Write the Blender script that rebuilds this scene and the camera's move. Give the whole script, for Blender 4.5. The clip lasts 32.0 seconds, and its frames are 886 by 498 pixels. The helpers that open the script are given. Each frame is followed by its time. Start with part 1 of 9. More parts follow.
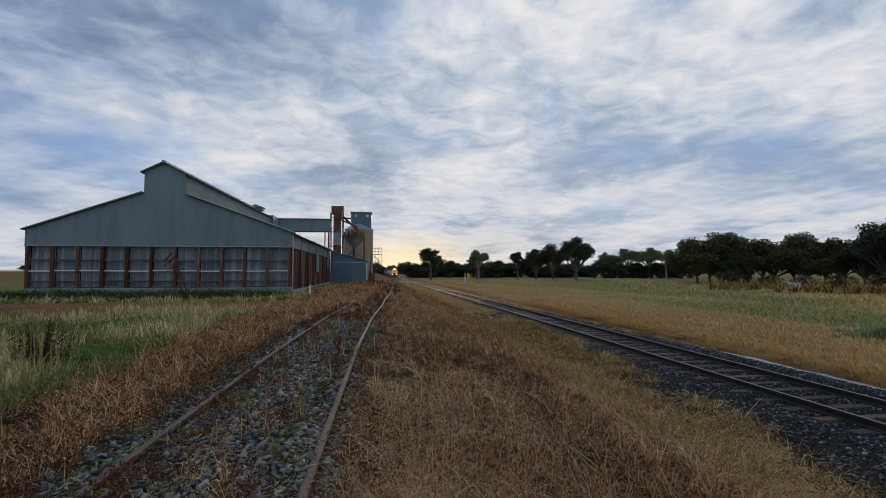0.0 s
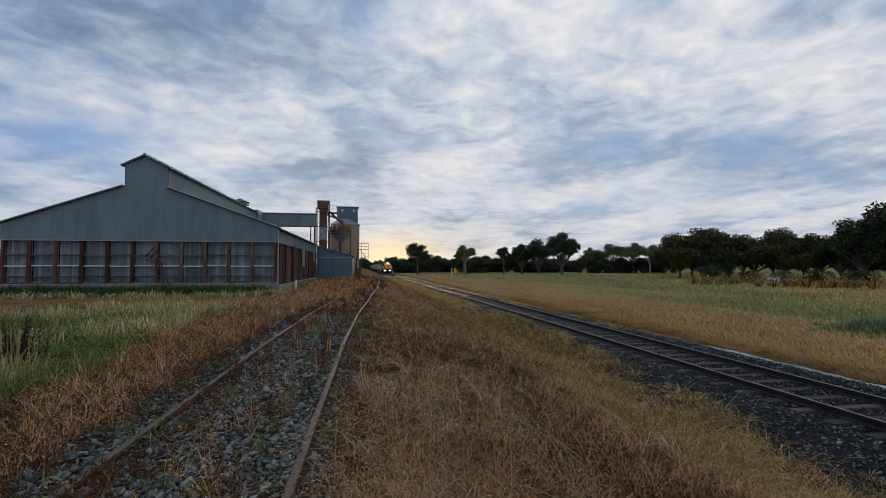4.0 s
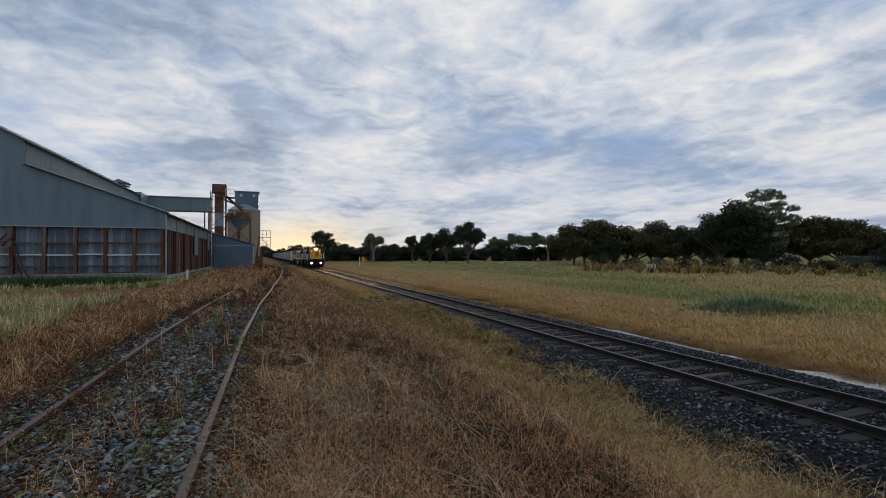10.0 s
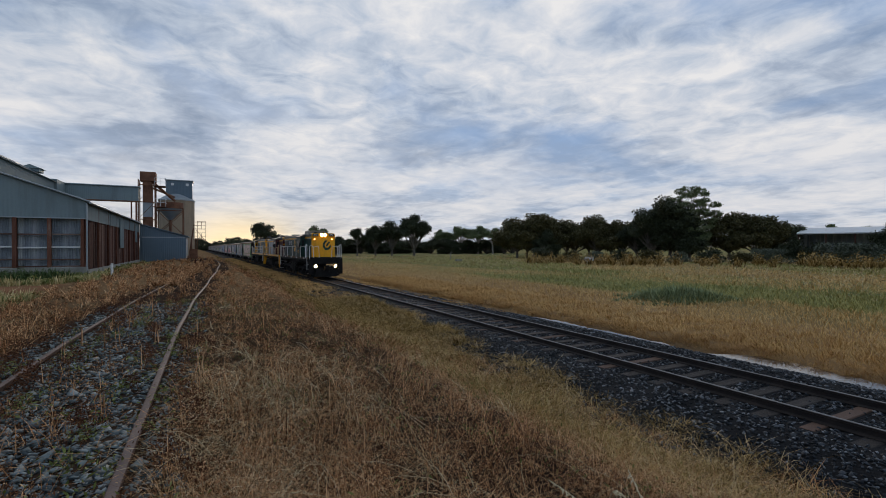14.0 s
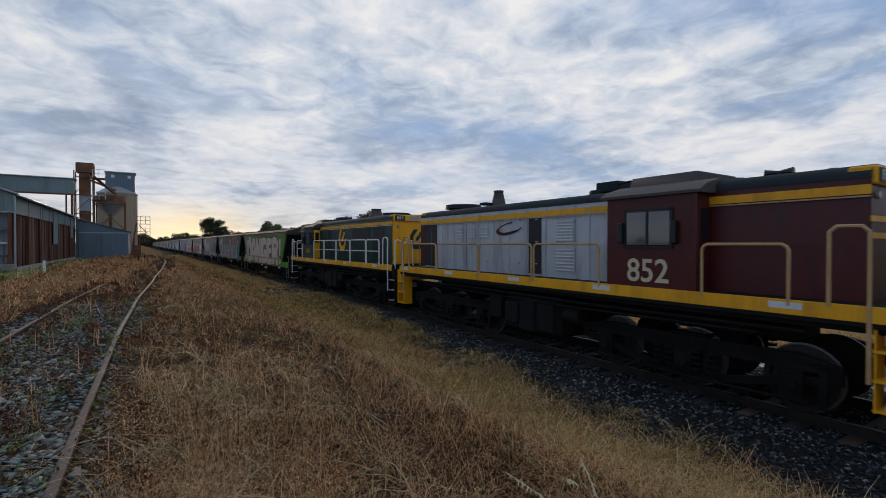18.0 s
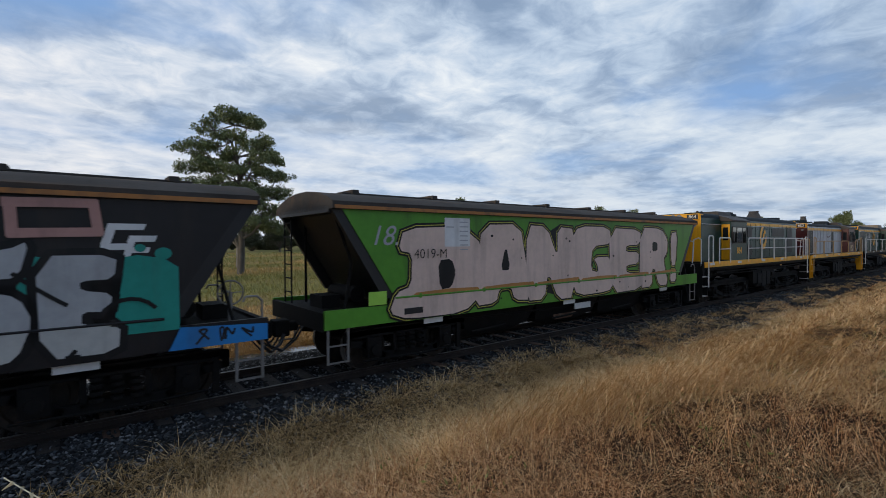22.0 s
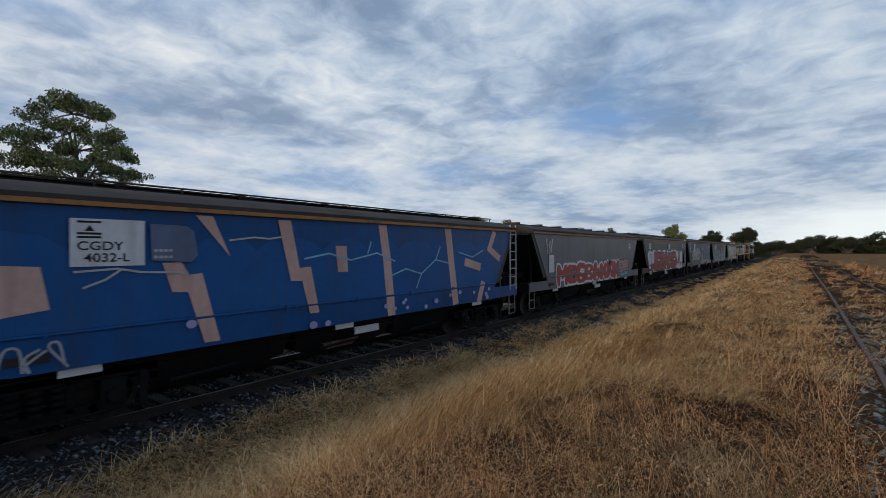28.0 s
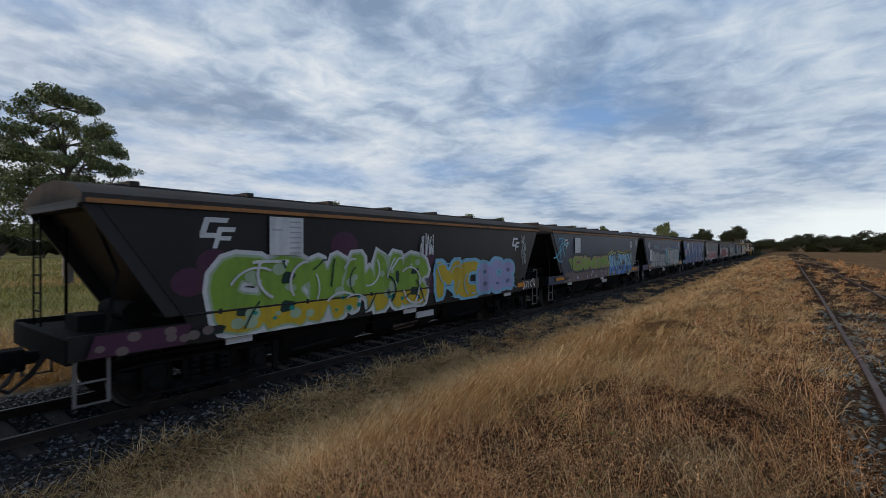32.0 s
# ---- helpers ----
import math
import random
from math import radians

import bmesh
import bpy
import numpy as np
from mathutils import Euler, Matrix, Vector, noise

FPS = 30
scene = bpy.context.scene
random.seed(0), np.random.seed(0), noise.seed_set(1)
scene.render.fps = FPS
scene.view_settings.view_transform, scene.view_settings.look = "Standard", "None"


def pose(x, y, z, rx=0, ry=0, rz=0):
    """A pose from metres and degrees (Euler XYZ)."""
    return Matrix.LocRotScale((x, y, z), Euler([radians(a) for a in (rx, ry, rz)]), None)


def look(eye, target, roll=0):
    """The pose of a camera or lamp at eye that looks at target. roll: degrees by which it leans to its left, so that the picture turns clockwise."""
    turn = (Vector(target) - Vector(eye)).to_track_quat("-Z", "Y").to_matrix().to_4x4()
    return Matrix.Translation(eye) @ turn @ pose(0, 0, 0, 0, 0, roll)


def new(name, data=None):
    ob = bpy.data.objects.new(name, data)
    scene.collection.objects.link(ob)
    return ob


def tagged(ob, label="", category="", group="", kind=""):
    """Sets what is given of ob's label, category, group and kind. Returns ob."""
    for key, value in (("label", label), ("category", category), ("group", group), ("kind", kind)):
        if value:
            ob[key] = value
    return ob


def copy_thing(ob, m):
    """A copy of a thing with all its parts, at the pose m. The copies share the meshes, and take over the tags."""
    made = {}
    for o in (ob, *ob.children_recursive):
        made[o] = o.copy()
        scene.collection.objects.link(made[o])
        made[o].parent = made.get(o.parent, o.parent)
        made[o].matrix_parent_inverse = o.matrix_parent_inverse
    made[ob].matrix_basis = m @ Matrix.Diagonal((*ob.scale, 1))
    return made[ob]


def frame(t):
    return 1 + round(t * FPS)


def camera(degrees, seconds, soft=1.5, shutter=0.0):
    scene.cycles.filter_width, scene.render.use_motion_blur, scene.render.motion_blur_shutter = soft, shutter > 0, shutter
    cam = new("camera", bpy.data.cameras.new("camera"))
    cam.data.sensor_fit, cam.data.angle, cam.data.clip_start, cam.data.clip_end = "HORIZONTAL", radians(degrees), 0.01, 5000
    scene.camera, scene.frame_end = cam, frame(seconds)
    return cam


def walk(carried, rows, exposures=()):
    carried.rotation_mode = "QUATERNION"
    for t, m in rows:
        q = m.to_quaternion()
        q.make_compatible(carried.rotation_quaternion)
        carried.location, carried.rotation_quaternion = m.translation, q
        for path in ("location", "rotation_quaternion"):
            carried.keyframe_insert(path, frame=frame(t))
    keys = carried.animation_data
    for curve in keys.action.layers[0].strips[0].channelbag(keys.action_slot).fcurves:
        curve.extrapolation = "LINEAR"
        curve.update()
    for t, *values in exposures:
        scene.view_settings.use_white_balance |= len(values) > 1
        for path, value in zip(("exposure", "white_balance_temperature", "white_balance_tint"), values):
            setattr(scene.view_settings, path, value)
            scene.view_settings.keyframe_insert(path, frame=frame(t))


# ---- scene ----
# ---- camera: a fixed stand on the siding bank, panning from the silos round to the departing train ----
EYE = (0.0, 0.0, 1.6)
TURNS = (
    (0, -7.90, 2.73, -0.03), (0.5, -8.06, 2.89, -0.02), (1, -8.22, 2.82, 0.01), (1.5, -8.51, 2.73, -0.01),
    (2, -8.72, 2.57, -0.03), (2.5, -8.87, 2.42, 0.04), (4.5, -9.91, 1.96, -0.09), (5, -10.47, 1.75, -0.09),
    (5.5, -11.40, 1.53, -0.08), (6, -12.22, 1.30, -0.11), (6.5, -13.07, 1.03, -0.09), (7, -14.08, 0.91, -0.09),
    (7.5, -15.23, 0.80, -0.11), (8, -16.63, 0.75, -0.09), (8.5, -18.00, 0.77, -0.12), (9, -19.04, 0.66, -0.05),
    (9.5, -19.96, 0.69, -0.06), (10, -20.82, 0.67, -0.10), (10.5, -21.63, 0.64, -0.13), (11, -22.45, 0.58, -0.12),
    (11.5, -23.45, 0.50, -0.10), (12, -24.50, 0.50, -0.09), (12.5, -25.53, 0.46, -0.10), (13, -26.29, 0.30, -0.04),
    (13.5, -26.96, -0.01, -0.05), (14, -27.49, -0.23, -0.06), (14.5, -27.95, -0.31, -0.06), (16.5, -29.89, -0.47, -0.05),
    (17, -30.60, -0.60, -0.10), (17.5, -31.65, -0.70, -0.07), (18, -32.67, -0.68, 0.01), (18.5, -33.94, -0.88, -0.04),
    (19, -38.68, -0.92, -0.16), (19.5, -50.99, -1.16, -0.19), (20, -72.01, -1.05, -0.60), (20.5, -97.71, -1.27, -1.12),
    (21, -113.27, -1.28, -0.92), (21.5, -122.55, -0.97, -0.54), (22, -128.42, -0.75, -0.29), (22.5, -132.61, -0.47, -0.27),
    (23, -135.65, -0.16, -0.31), (23.5, -137.84, -0.01, -0.32), (24, -139.41, 0.11, -0.25), (24.5, -140.38, 0.12, -0.32),
    (25, -140.99, 0.16, -0.29), (25.5, -141.41, 0.25, -0.27), (27.5, -142.59, 0.24, -0.32), (28, -142.90, 0.19, -0.24),
    (28.5, -143.14, 0.21, -0.30), (29, -143.34, 0.20, -0.27), (29.5, -143.54, 0.18, -0.26), (30, -143.66, 0.02, -0.16),
    (30.5, -143.73, -0.14, -0.26), (31, -143.83, -0.26, -0.23), (31.5, -144.00, -0.23, -0.23), (32, -143.78, -0.14, -0.06),
)
cam = camera(87.45, 32.0, 0.6, 0.08)
walk(cam, [(t, pose(*EYE, 90 + pitch, 0, yaw) @ pose(0, 0, 0, 0, 0, roll)) for t, yaw, pitch, roll in TURNS],
     ((0, 0.0), (17, 0.0), (18.5, 0.10), (21, 0.22), (23, 0.13), (25, 0.08), (28, 0.0), (32, 0.0)))

# ---- light: a broken overcast shortly after sunrise, the sun low behind the silos ----
SUN_AZ, SUN_EL = radians(-4), radians(9)


class Nodes:
    """A short hand for node trees."""

    def __init__(self, tree):
        self.tree = tree
        tree.nodes.clear()

    def add(self, kind, **values):
        n = self.tree.nodes.new(kind)
        for k, v in values.items():
            if k.startswith("i_"):
                n.inputs[k[2:].replace("_", " ")].default_value = v
            else:
                setattr(n, k, v)
        return n

    def link(self, a, b):
        self.tree.links.new(a, b)

    def math(self, op, a, b=None, clamp=False):
        n = self.add("ShaderNodeMath", operation=op, use_clamp=clamp)
        for i, v in enumerate((a, b)):
            if v is None:
                continue
            if isinstance(v, (int, float)):
                n.inputs[i].default_value = v
            else:
                self.link(v, n.inputs[i])
        return n.outputs[0]

    def mix(self, fac, a, b, mode="MIX"):
        n = self.add("ShaderNodeMix", data_type="RGBA", blend_type=mode)
        for i, v in ((0, fac), (6, a), (7, b)):
            if isinstance(v, (int, float)):
                n.inputs[i].default_value = v
            elif isinstance(v, tuple):
                n.inputs[i].default_value = (*v[:3], 1)
            else:
                self.link(v, n.inputs[i])
        return n.outputs[2]

    def ramp(self, fac, stops, ease="LINEAR"):
        n = self.add("ShaderNodeValToRGB")
        n.color_ramp.interpolation = ease
        el = n.color_ramp.elements
        while len(el) < len(stops):
            el.new(0.5)
        for e, (p, c) in zip(el, stops):
            e.position = p
            e.color = (*c, 1) if isinstance(c, tuple) else (c, c, c, 1)
        self.link(fac, n.inputs[0])
        return n.outputs[0]

    def noise(self, vec, scale, detail=4.0, rough=0.55, dist=0.0):
        n = self.add("ShaderNodeTexNoise", i_Scale=scale, i_Detail=detail, i_Roughness=rough, i_Distortion=dist)
        if vec is not None:
            self.link(vec, n.inputs["Vector"])
        return n.outputs["Fac"]


def make_sky():
    world = bpy.data.worlds.new("sky")
    scene.world = world
    world.use_nodes = True
    N = Nodes(world.node_tree)
    out = N.add("ShaderNodeOutputWorld")
    back = N.add("ShaderNodeBackground")
    N.link(back.outputs[0], out.inputs[0])
    sky = N.add("ShaderNodeTexSky", sky_type="NISHITA", sun_disc=False, sun_elevation=SUN_EL, sun_rotation=-SUN_AZ)
    clear = N.mix(1.0, sky.outputs[0], (0.10, 0.115, 0.15), "MULTIPLY")
    co = N.add("ShaderNodeTexCoord")
    sep = N.add("ShaderNodeSeparateXYZ")
    N.link(co.outputs["Generated"], sep.inputs[0])
    x, y, z = sep.outputs
    up = N.math("MAXIMUM", z, 0.0)
    den = N.math("ADD", up, 0.13)
    u, v = N.math("DIVIDE", x, den), N.math("DIVIDE", y, den)

    def plane(su, sv, ou=0.0):
        c = N.add("ShaderNodeCombineXYZ")
        N.link(N.math("ADD", N.math("MULTIPLY", u, su), ou), c.inputs[0])
        N.link(N.math("MULTIPLY", v, sv), c.inputs[1])
        return c.outputs[0]

    big = N.noise(plane(0.62, 0.50, 5.6), 1.0, 4, 0.5, 0.4)
    mid = N.noise(plane(1.55, 1.10, 7.7), 1.0, 7, 0.56, 0.25)
    fine = N.noise(plane(4.2, 4.4, 1.3), 1.3, 7, 0.58, 0.5)
    broad = N.noise(plane(0.75, 0.5, 3.1), 1.0, 4, 0.5, 0.3)
    thin = N.math("ADD", N.math("MULTIPLY", mid, 0.44), N.math("ADD", N.math("MULTIPLY", fine, 0.30), N.math("MULTIPLY", broad, 0.26)))
    # thick cloud is grey-blue, thin cloud near white with a breath of warmth, gaps show the blue above
    tone = N.ramp(thin, [(0.40, (0.23, 0.30, 0.42)), (0.46, (0.34, 0.41, 0.53)), (0.51, (0.50, 0.56, 0.66)), (0.555, (0.66, 0.68, 0.735)), (0.61, (0.84, 0.815, 0.81))])
    gap = N.ramp(N.math("ADD", N.math("MULTIPLY", big, 0.62), N.math("MULTIPLY", mid, 0.38)), [(0.38, 0.9), (0.46, 0.4), (0.53, 0.0)])
    gap = N.math("MULTIPLY", gap, N.ramp(up, [(0.08, 0.25), (0.26, 1.0)]))
    col = N.mix(gap, tone, N.mix(0.2, (0.21, 0.37, 0.66), clear))
    # paler and warmer low down, and a glow where the sun rises
    low = N.ramp(up, [(0.0, 1.0), (0.10, 0.72), (0.32, 0.12), (0.6, 0.0)])
    warmth = N.math("MULTIPLY", low, N.ramp(mid, [(0.38, 0.25), (0.56, 0.85)]))
    col = N.mix(warmth, col, (0.72, 0.70, 0.71))
    sx, sy = math.sin(-SUN_AZ), math.cos(SUN_AZ)
    near = N.math("ADD", N.math("MULTIPLY", x, sx), N.math("MULTIPLY", y, sy))
    glow = N.math("MULTIPLY", N.ramp(near, [(0.955, 0.0), (0.993, 0.3), (1.0, 1.0)]), N.ramp(up, [(0.0, 1.0), (0.04, 0.7), (0.10, 0.0)]))
    col = N.mix(glow, col, (1.25, 0.95, 0.52))
    # a heavier bank of cloud over the far side
    col = N.mix(N.ramp(N.math("MULTIPLY", y, -1.0), [(0.62, 0.0), (0.95, 1.0)]), col, N.mix(1.0, col, (0.90, 0.92, 0.95), "MULTIPLY"))
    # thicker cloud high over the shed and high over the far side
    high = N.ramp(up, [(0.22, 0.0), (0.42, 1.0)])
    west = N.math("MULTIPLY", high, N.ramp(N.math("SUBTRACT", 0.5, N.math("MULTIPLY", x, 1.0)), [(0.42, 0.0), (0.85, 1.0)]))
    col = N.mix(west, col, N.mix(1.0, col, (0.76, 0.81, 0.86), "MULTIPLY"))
    rim = N.math("MULTIPLY", N.ramp(up, [(0.03, 0.0), (0.12, 1.0)]), N.ramp(N.math("SUBTRACT", 0.0, x), [(0.36, 0.0), (0.6, 1.0)]))
    col = N.mix(rim, col, N.mix(1.0, col, (0.68, 0.77, 0.90), "MULTIPLY"))
    col = N.mix(1.0, col, (0.982, 1.0, 1.012), "MULTIPLY")
    # a bright clear strip under the cloud edge on the far side
    back_side = N.math("MULTIPLY", N.math("MULTIPLY", N.ramp(N.math("MULTIPLY", y, -1.0), [(0.6, 0.0), (0.8, 1.0)]), N.ramp(N.math("SUBTRACT", 0.5, N.math("MULTIPLY", x, 2.0)), [(0.14, 0.0), (0.62, 1.0)])), N.ramp(up, [(0.0, 1.0), (0.055, 0.9), (0.095, 0.0)]))
    col = N.mix(back_side, col, (0.98, 0.96, 0.92))
    # bluer away from the sunrise
    away = N.math("MULTIPLY", N.math("SUBTRACT", 0.35, y), 0.8, clamp=True)
    col = N.mix(away, col, N.mix(1.0, col, (0.905, 0.985, 1.03), "MULTIPLY"))
    under = N.ramp(z, [(0.0, 0.0), (0.004, 1.0)])
    col = N.mix(under, (0.16, 0.14, 0.11), col)
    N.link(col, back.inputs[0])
    back.inputs[1].default_value = 1.0
    lamp = bpy.data.lights.new("sun", "SUN")
    lamp.energy, lamp.angle, lamp.color = 1.2, radians(14), (1.0, 0.84, 0.66)
    sun = new("sun", lamp)
    d = Vector((-math.sin(SUN_AZ) * math.cos(SUN_EL), math.cos(SUN_AZ) * math.cos(SUN_EL), math.sin(SUN_EL)))
    sun.matrix_basis = look(d * 50, (0, 0, 0))


make_sky()

# ---- materials ----
MATS = {}


def surface(name, stops, rough=0.8, metal=0.0, scale=1.0, fine=20.0, bump=0.2, mix_fine=0.35, stretch=(1, 1, 1), island=0.0, each=0.0, spec=0.4,
            rough_var=0.1, world=False, streak=None):
    """A surface whose colour runs along the stops by noise at two sizes, with fine relief. island, each: variation from piece to piece."""
    m = bpy.data.materials.new(name)
    m.use_nodes = True
    N = Nodes(m.node_tree)
    out = N.add("ShaderNodeOutputMaterial")
    b = N.add("ShaderNodeBsdfPrincipled", i_Metallic=metal)
    b.inputs["Specular IOR Level"].default_value = spec
    N.link(b.outputs[0], out.inputs[0])
    if world:
        g = N.add("ShaderNodeNewGeometry")
        vec = g.outputs["Position"]
    else:
        vec = N.add("ShaderNodeTexCoord").outputs["Object"]
    mp = N.add("ShaderNodeMapping", i_Scale=stretch)
    N.link(vec, mp.inputs[0])
    vec = mp.outputs[0]
    a = N.noise(vec, scale, 5, 0.6)
    f = N.noise(vec, fine, 4, 0.65)
    fac = N.math("ADD", N.math("MULTIPLY", a, 1 - mix_fine), N.math("MULTIPLY", f, mix_fine))
    fac = N.math("ADD", N.math("MULTIPLY", N.math("SUBTRACT", fac, 0.5), 2.2), 0.5, clamp=True)
    if island:
        g2 = N.add("ShaderNodeNewGeometry")
        r = g2.outputs["Random Per Island"]
        fac = N.math("ADD", N.math("MULTIPLY", fac, 1 - island), N.math("MULTIPLY", r, island))
    if each:
        o = N.add("ShaderNodeObjectInfo")
        fac = N.math("ADD", N.math("MULTIPLY", fac, 1 - each), N.math("MULTIPLY", o.outputs["Random"], each))
    n = len(stops)
    if isinstance(stops[0][0], float) or isinstance(stops[0][0], int):
        stops = [((i / max(1, n - 1)), c) for i, c in enumerate(stops)]
    col = N.ramp(fac, stops)
    if streak:
        colour, size, amount = streak
        mp2 = N.add("ShaderNodeMapping", i_Scale=size)
        N.link(N.add("ShaderNodeTexCoord").outputs["Object"], mp2.inputs[0])
        s = N.ramp(N.noise(mp2.outputs[0], 1.0, 5, 0.6), [(0.5, 0.0), (0.68, 1.0)])
        col = N.mix(N.math("MULTIPLY", s, amount), col, colour)
    N.link(col, b.inputs["Base Color"])
    N.link(N.math("ADD", N.math("MULTIPLY", N.math("SUBTRACT", f, 0.5), rough_var * 2), rough, clamp=True), b.inputs["Roughness"])
    if bump:
        bp = N.add("ShaderNodeBump", i_Strength=bump, i_Distance=0.02)
        N.link(f, bp.inputs["Height"])
        N.link(bp.outputs[0], b.inputs["Normal"])
    MATS[name] = m
    return m


def corrugated(name, stops, pitch, axis, depth=0.02, rough=0.45, metal=0.3, rust=None, spec=0.15):
    """Ribbed sheet metal; axis is the direction across the ribs: 0 x, 1 y."""
    m = surface(name, stops, rough, metal, 0.35, 9.0, 0.0, 0.3, spec=spec, streak=rust)
    N = m.node_tree
    w = N.nodes.new("ShaderNodeTexWave")
    w.wave_type, w.bands_direction, w.wave_profile = "BANDS", "XYZ"[axis], "SIN"
    w.inputs["Scale"].default_value = math.pi / 10 / pitch
    w.inputs["Distortion"].default_value = 0.0
    c = N.nodes.new("ShaderNodeTexCoord")
    N.links.new(c.outputs["Object"], w.inputs["Vector"])
    bp = N.nodes.new("ShaderNodeBump")
    bp.inputs["Strength"].default_value, bp.inputs["Distance"].default_value = 0.8, depth
    N.links.new(w.outputs["Fac"], bp.inputs["Height"])
    p = next(n for n in N.nodes if n.type == "BSDF_PRINCIPLED")
    N.links.new(bp.outputs[0], p.inputs["Normal"])
    return m


def lamp_glow(name, colour, strength):
    m = bpy.data.materials.new(name)
    m.use_nodes = True
    N = Nodes(m.node_tree)
    out, e = N.add("ShaderNodeOutputMaterial"), N.add("ShaderNodeEmission", i_Strength=strength)
    e.inputs[0].default_value = (*colour, 1)
    N.link(e.outputs[0], out.inputs[0])
    MATS[name] = m
    return m


def glassy(name, colour, rough=0.05):
    m = bpy.data.materials.new(name)
    m.use_nodes = True
    b = m.node_tree.nodes["Principled BSDF"]
    b.inputs["Base Color"].default_value = (*colour, 1)
    b.inputs["Roughness"].default_value = rough
    b.inputs["Specular IOR Level"].default_value = 0.8
    MATS[name] = m
    return m


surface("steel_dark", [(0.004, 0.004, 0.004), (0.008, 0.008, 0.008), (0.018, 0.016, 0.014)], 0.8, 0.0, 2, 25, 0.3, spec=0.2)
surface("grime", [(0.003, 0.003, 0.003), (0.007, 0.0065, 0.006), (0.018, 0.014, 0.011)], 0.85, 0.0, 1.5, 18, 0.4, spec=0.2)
surface("rail_rust", [(0.05, 0.03, 0.022), (0.10, 0.06, 0.045), (0.17, 0.11, 0.085)], 0.95, 0.0, 3, 40, 0.3, spec=0.08, rough_var=0.0)
surface("rail_worn", [(0.075, 0.05, 0.043), (0.12, 0.085, 0.075), (0.17, 0.125, 0.11)], 0.8, 0, 3, 40, 0.2, spec=0.2)
surface("rail_dark", [(0.015, 0.011, 0.009), (0.03, 0.021, 0.016), (0.06, 0.04, 0.03)], 0.7, 0.1, 3, 40, 0.3)
surface("rail_shine", [(0.11, 0.105, 0.10), (0.18, 0.17, 0.165)], 0.5, 0.6, 3, 60, 0.05)
surface("sleeper_wood", [(0.012, 0.010, 0.009), (0.032, 0.026, 0.023), (0.07, 0.055, 0.048)], 0.9, 0, 3, 30, 0.6, stretch=(0.3, 4, 4), each=0.35)
surface("sleeper_steel", [(0.03, 0.019, 0.014), (0.075, 0.042, 0.028), (0.13, 0.075, 0.052)], 0.8, 0.1, 2, 30, 0.4, each=0.4)
surface("paint_green", [(0.003, 0.024, 0.019), (0.005, 0.038, 0.030), (0.008, 0.052, 0.040)], 0.4, 0, 0.6, 8, 0.03, spec=0.35, streak=((0.02, 0.025, 0.02), (3, 3, 0.35), 0.25))
surface("paint_yellow", [(0.70, 0.31, 0.008), (0.82, 0.38, 0.010), (0.88, 0.43, 0.016)], 0.4, 0, 0.8, 10, 0.03, spec=0.35, streak=((0.20, 0.10, 0.03), (4, 4, 0.5), 0.3))
surface("paint_maroon", [(0.05, 0.005, 0.006), (0.072, 0.008, 0.009), (0.095, 0.012, 0.013)], 0.4, 0, 0.7, 10, 0.03, spec=0.35, streak=((0.02, 0.015, 0.013), (3, 3, 0.4), 0.4))
surface("paint_silver", [(0.33, 0.34, 0.36), (0.44, 0.45, 0.47), (0.52, 0.53, 0.55)], 0.5, 0.1, 0.7, 10, 0.03, spec=0.5, streak=((0.12, 0.10, 0.08), (3, 3, 0.35), 0.5))
surface("paint_white", [(0.55, 0.54, 0.52), (0.72, 0.71, 0.69)], 0.55, 0, 3, 20, 0.05)
surface("paint_black", [(0.008, 0.008, 0.009), (0.018, 0.018, 0.019)], 0.5, 0, 2, 20, 0.05)
surface("roof_dark", [(0.010, 0.016, 0.020), (0.018, 0.026, 0.031), (0.03, 0.036, 0.042)], 0.75, 0, 1, 12, 0.1, spec=0.2)
surface("cab_roof", [(0.045, 0.04, 0.035), (0.07, 0.06, 0.055)], 0.7, 0, 1, 12, 0.1)
glassy("cab_glass", (0.012, 0.014, 0.016))
MATS["cab_glass"].node_tree.nodes["Principled BSDF"].inputs["Specular IOR Level"].default_value = 0.35
lamp_glow("headlight", (1.0, 0.60, 0.20), 60.0)
lamp_glow("marker_light", (1.0, 0.40, 0.10), 8.0)

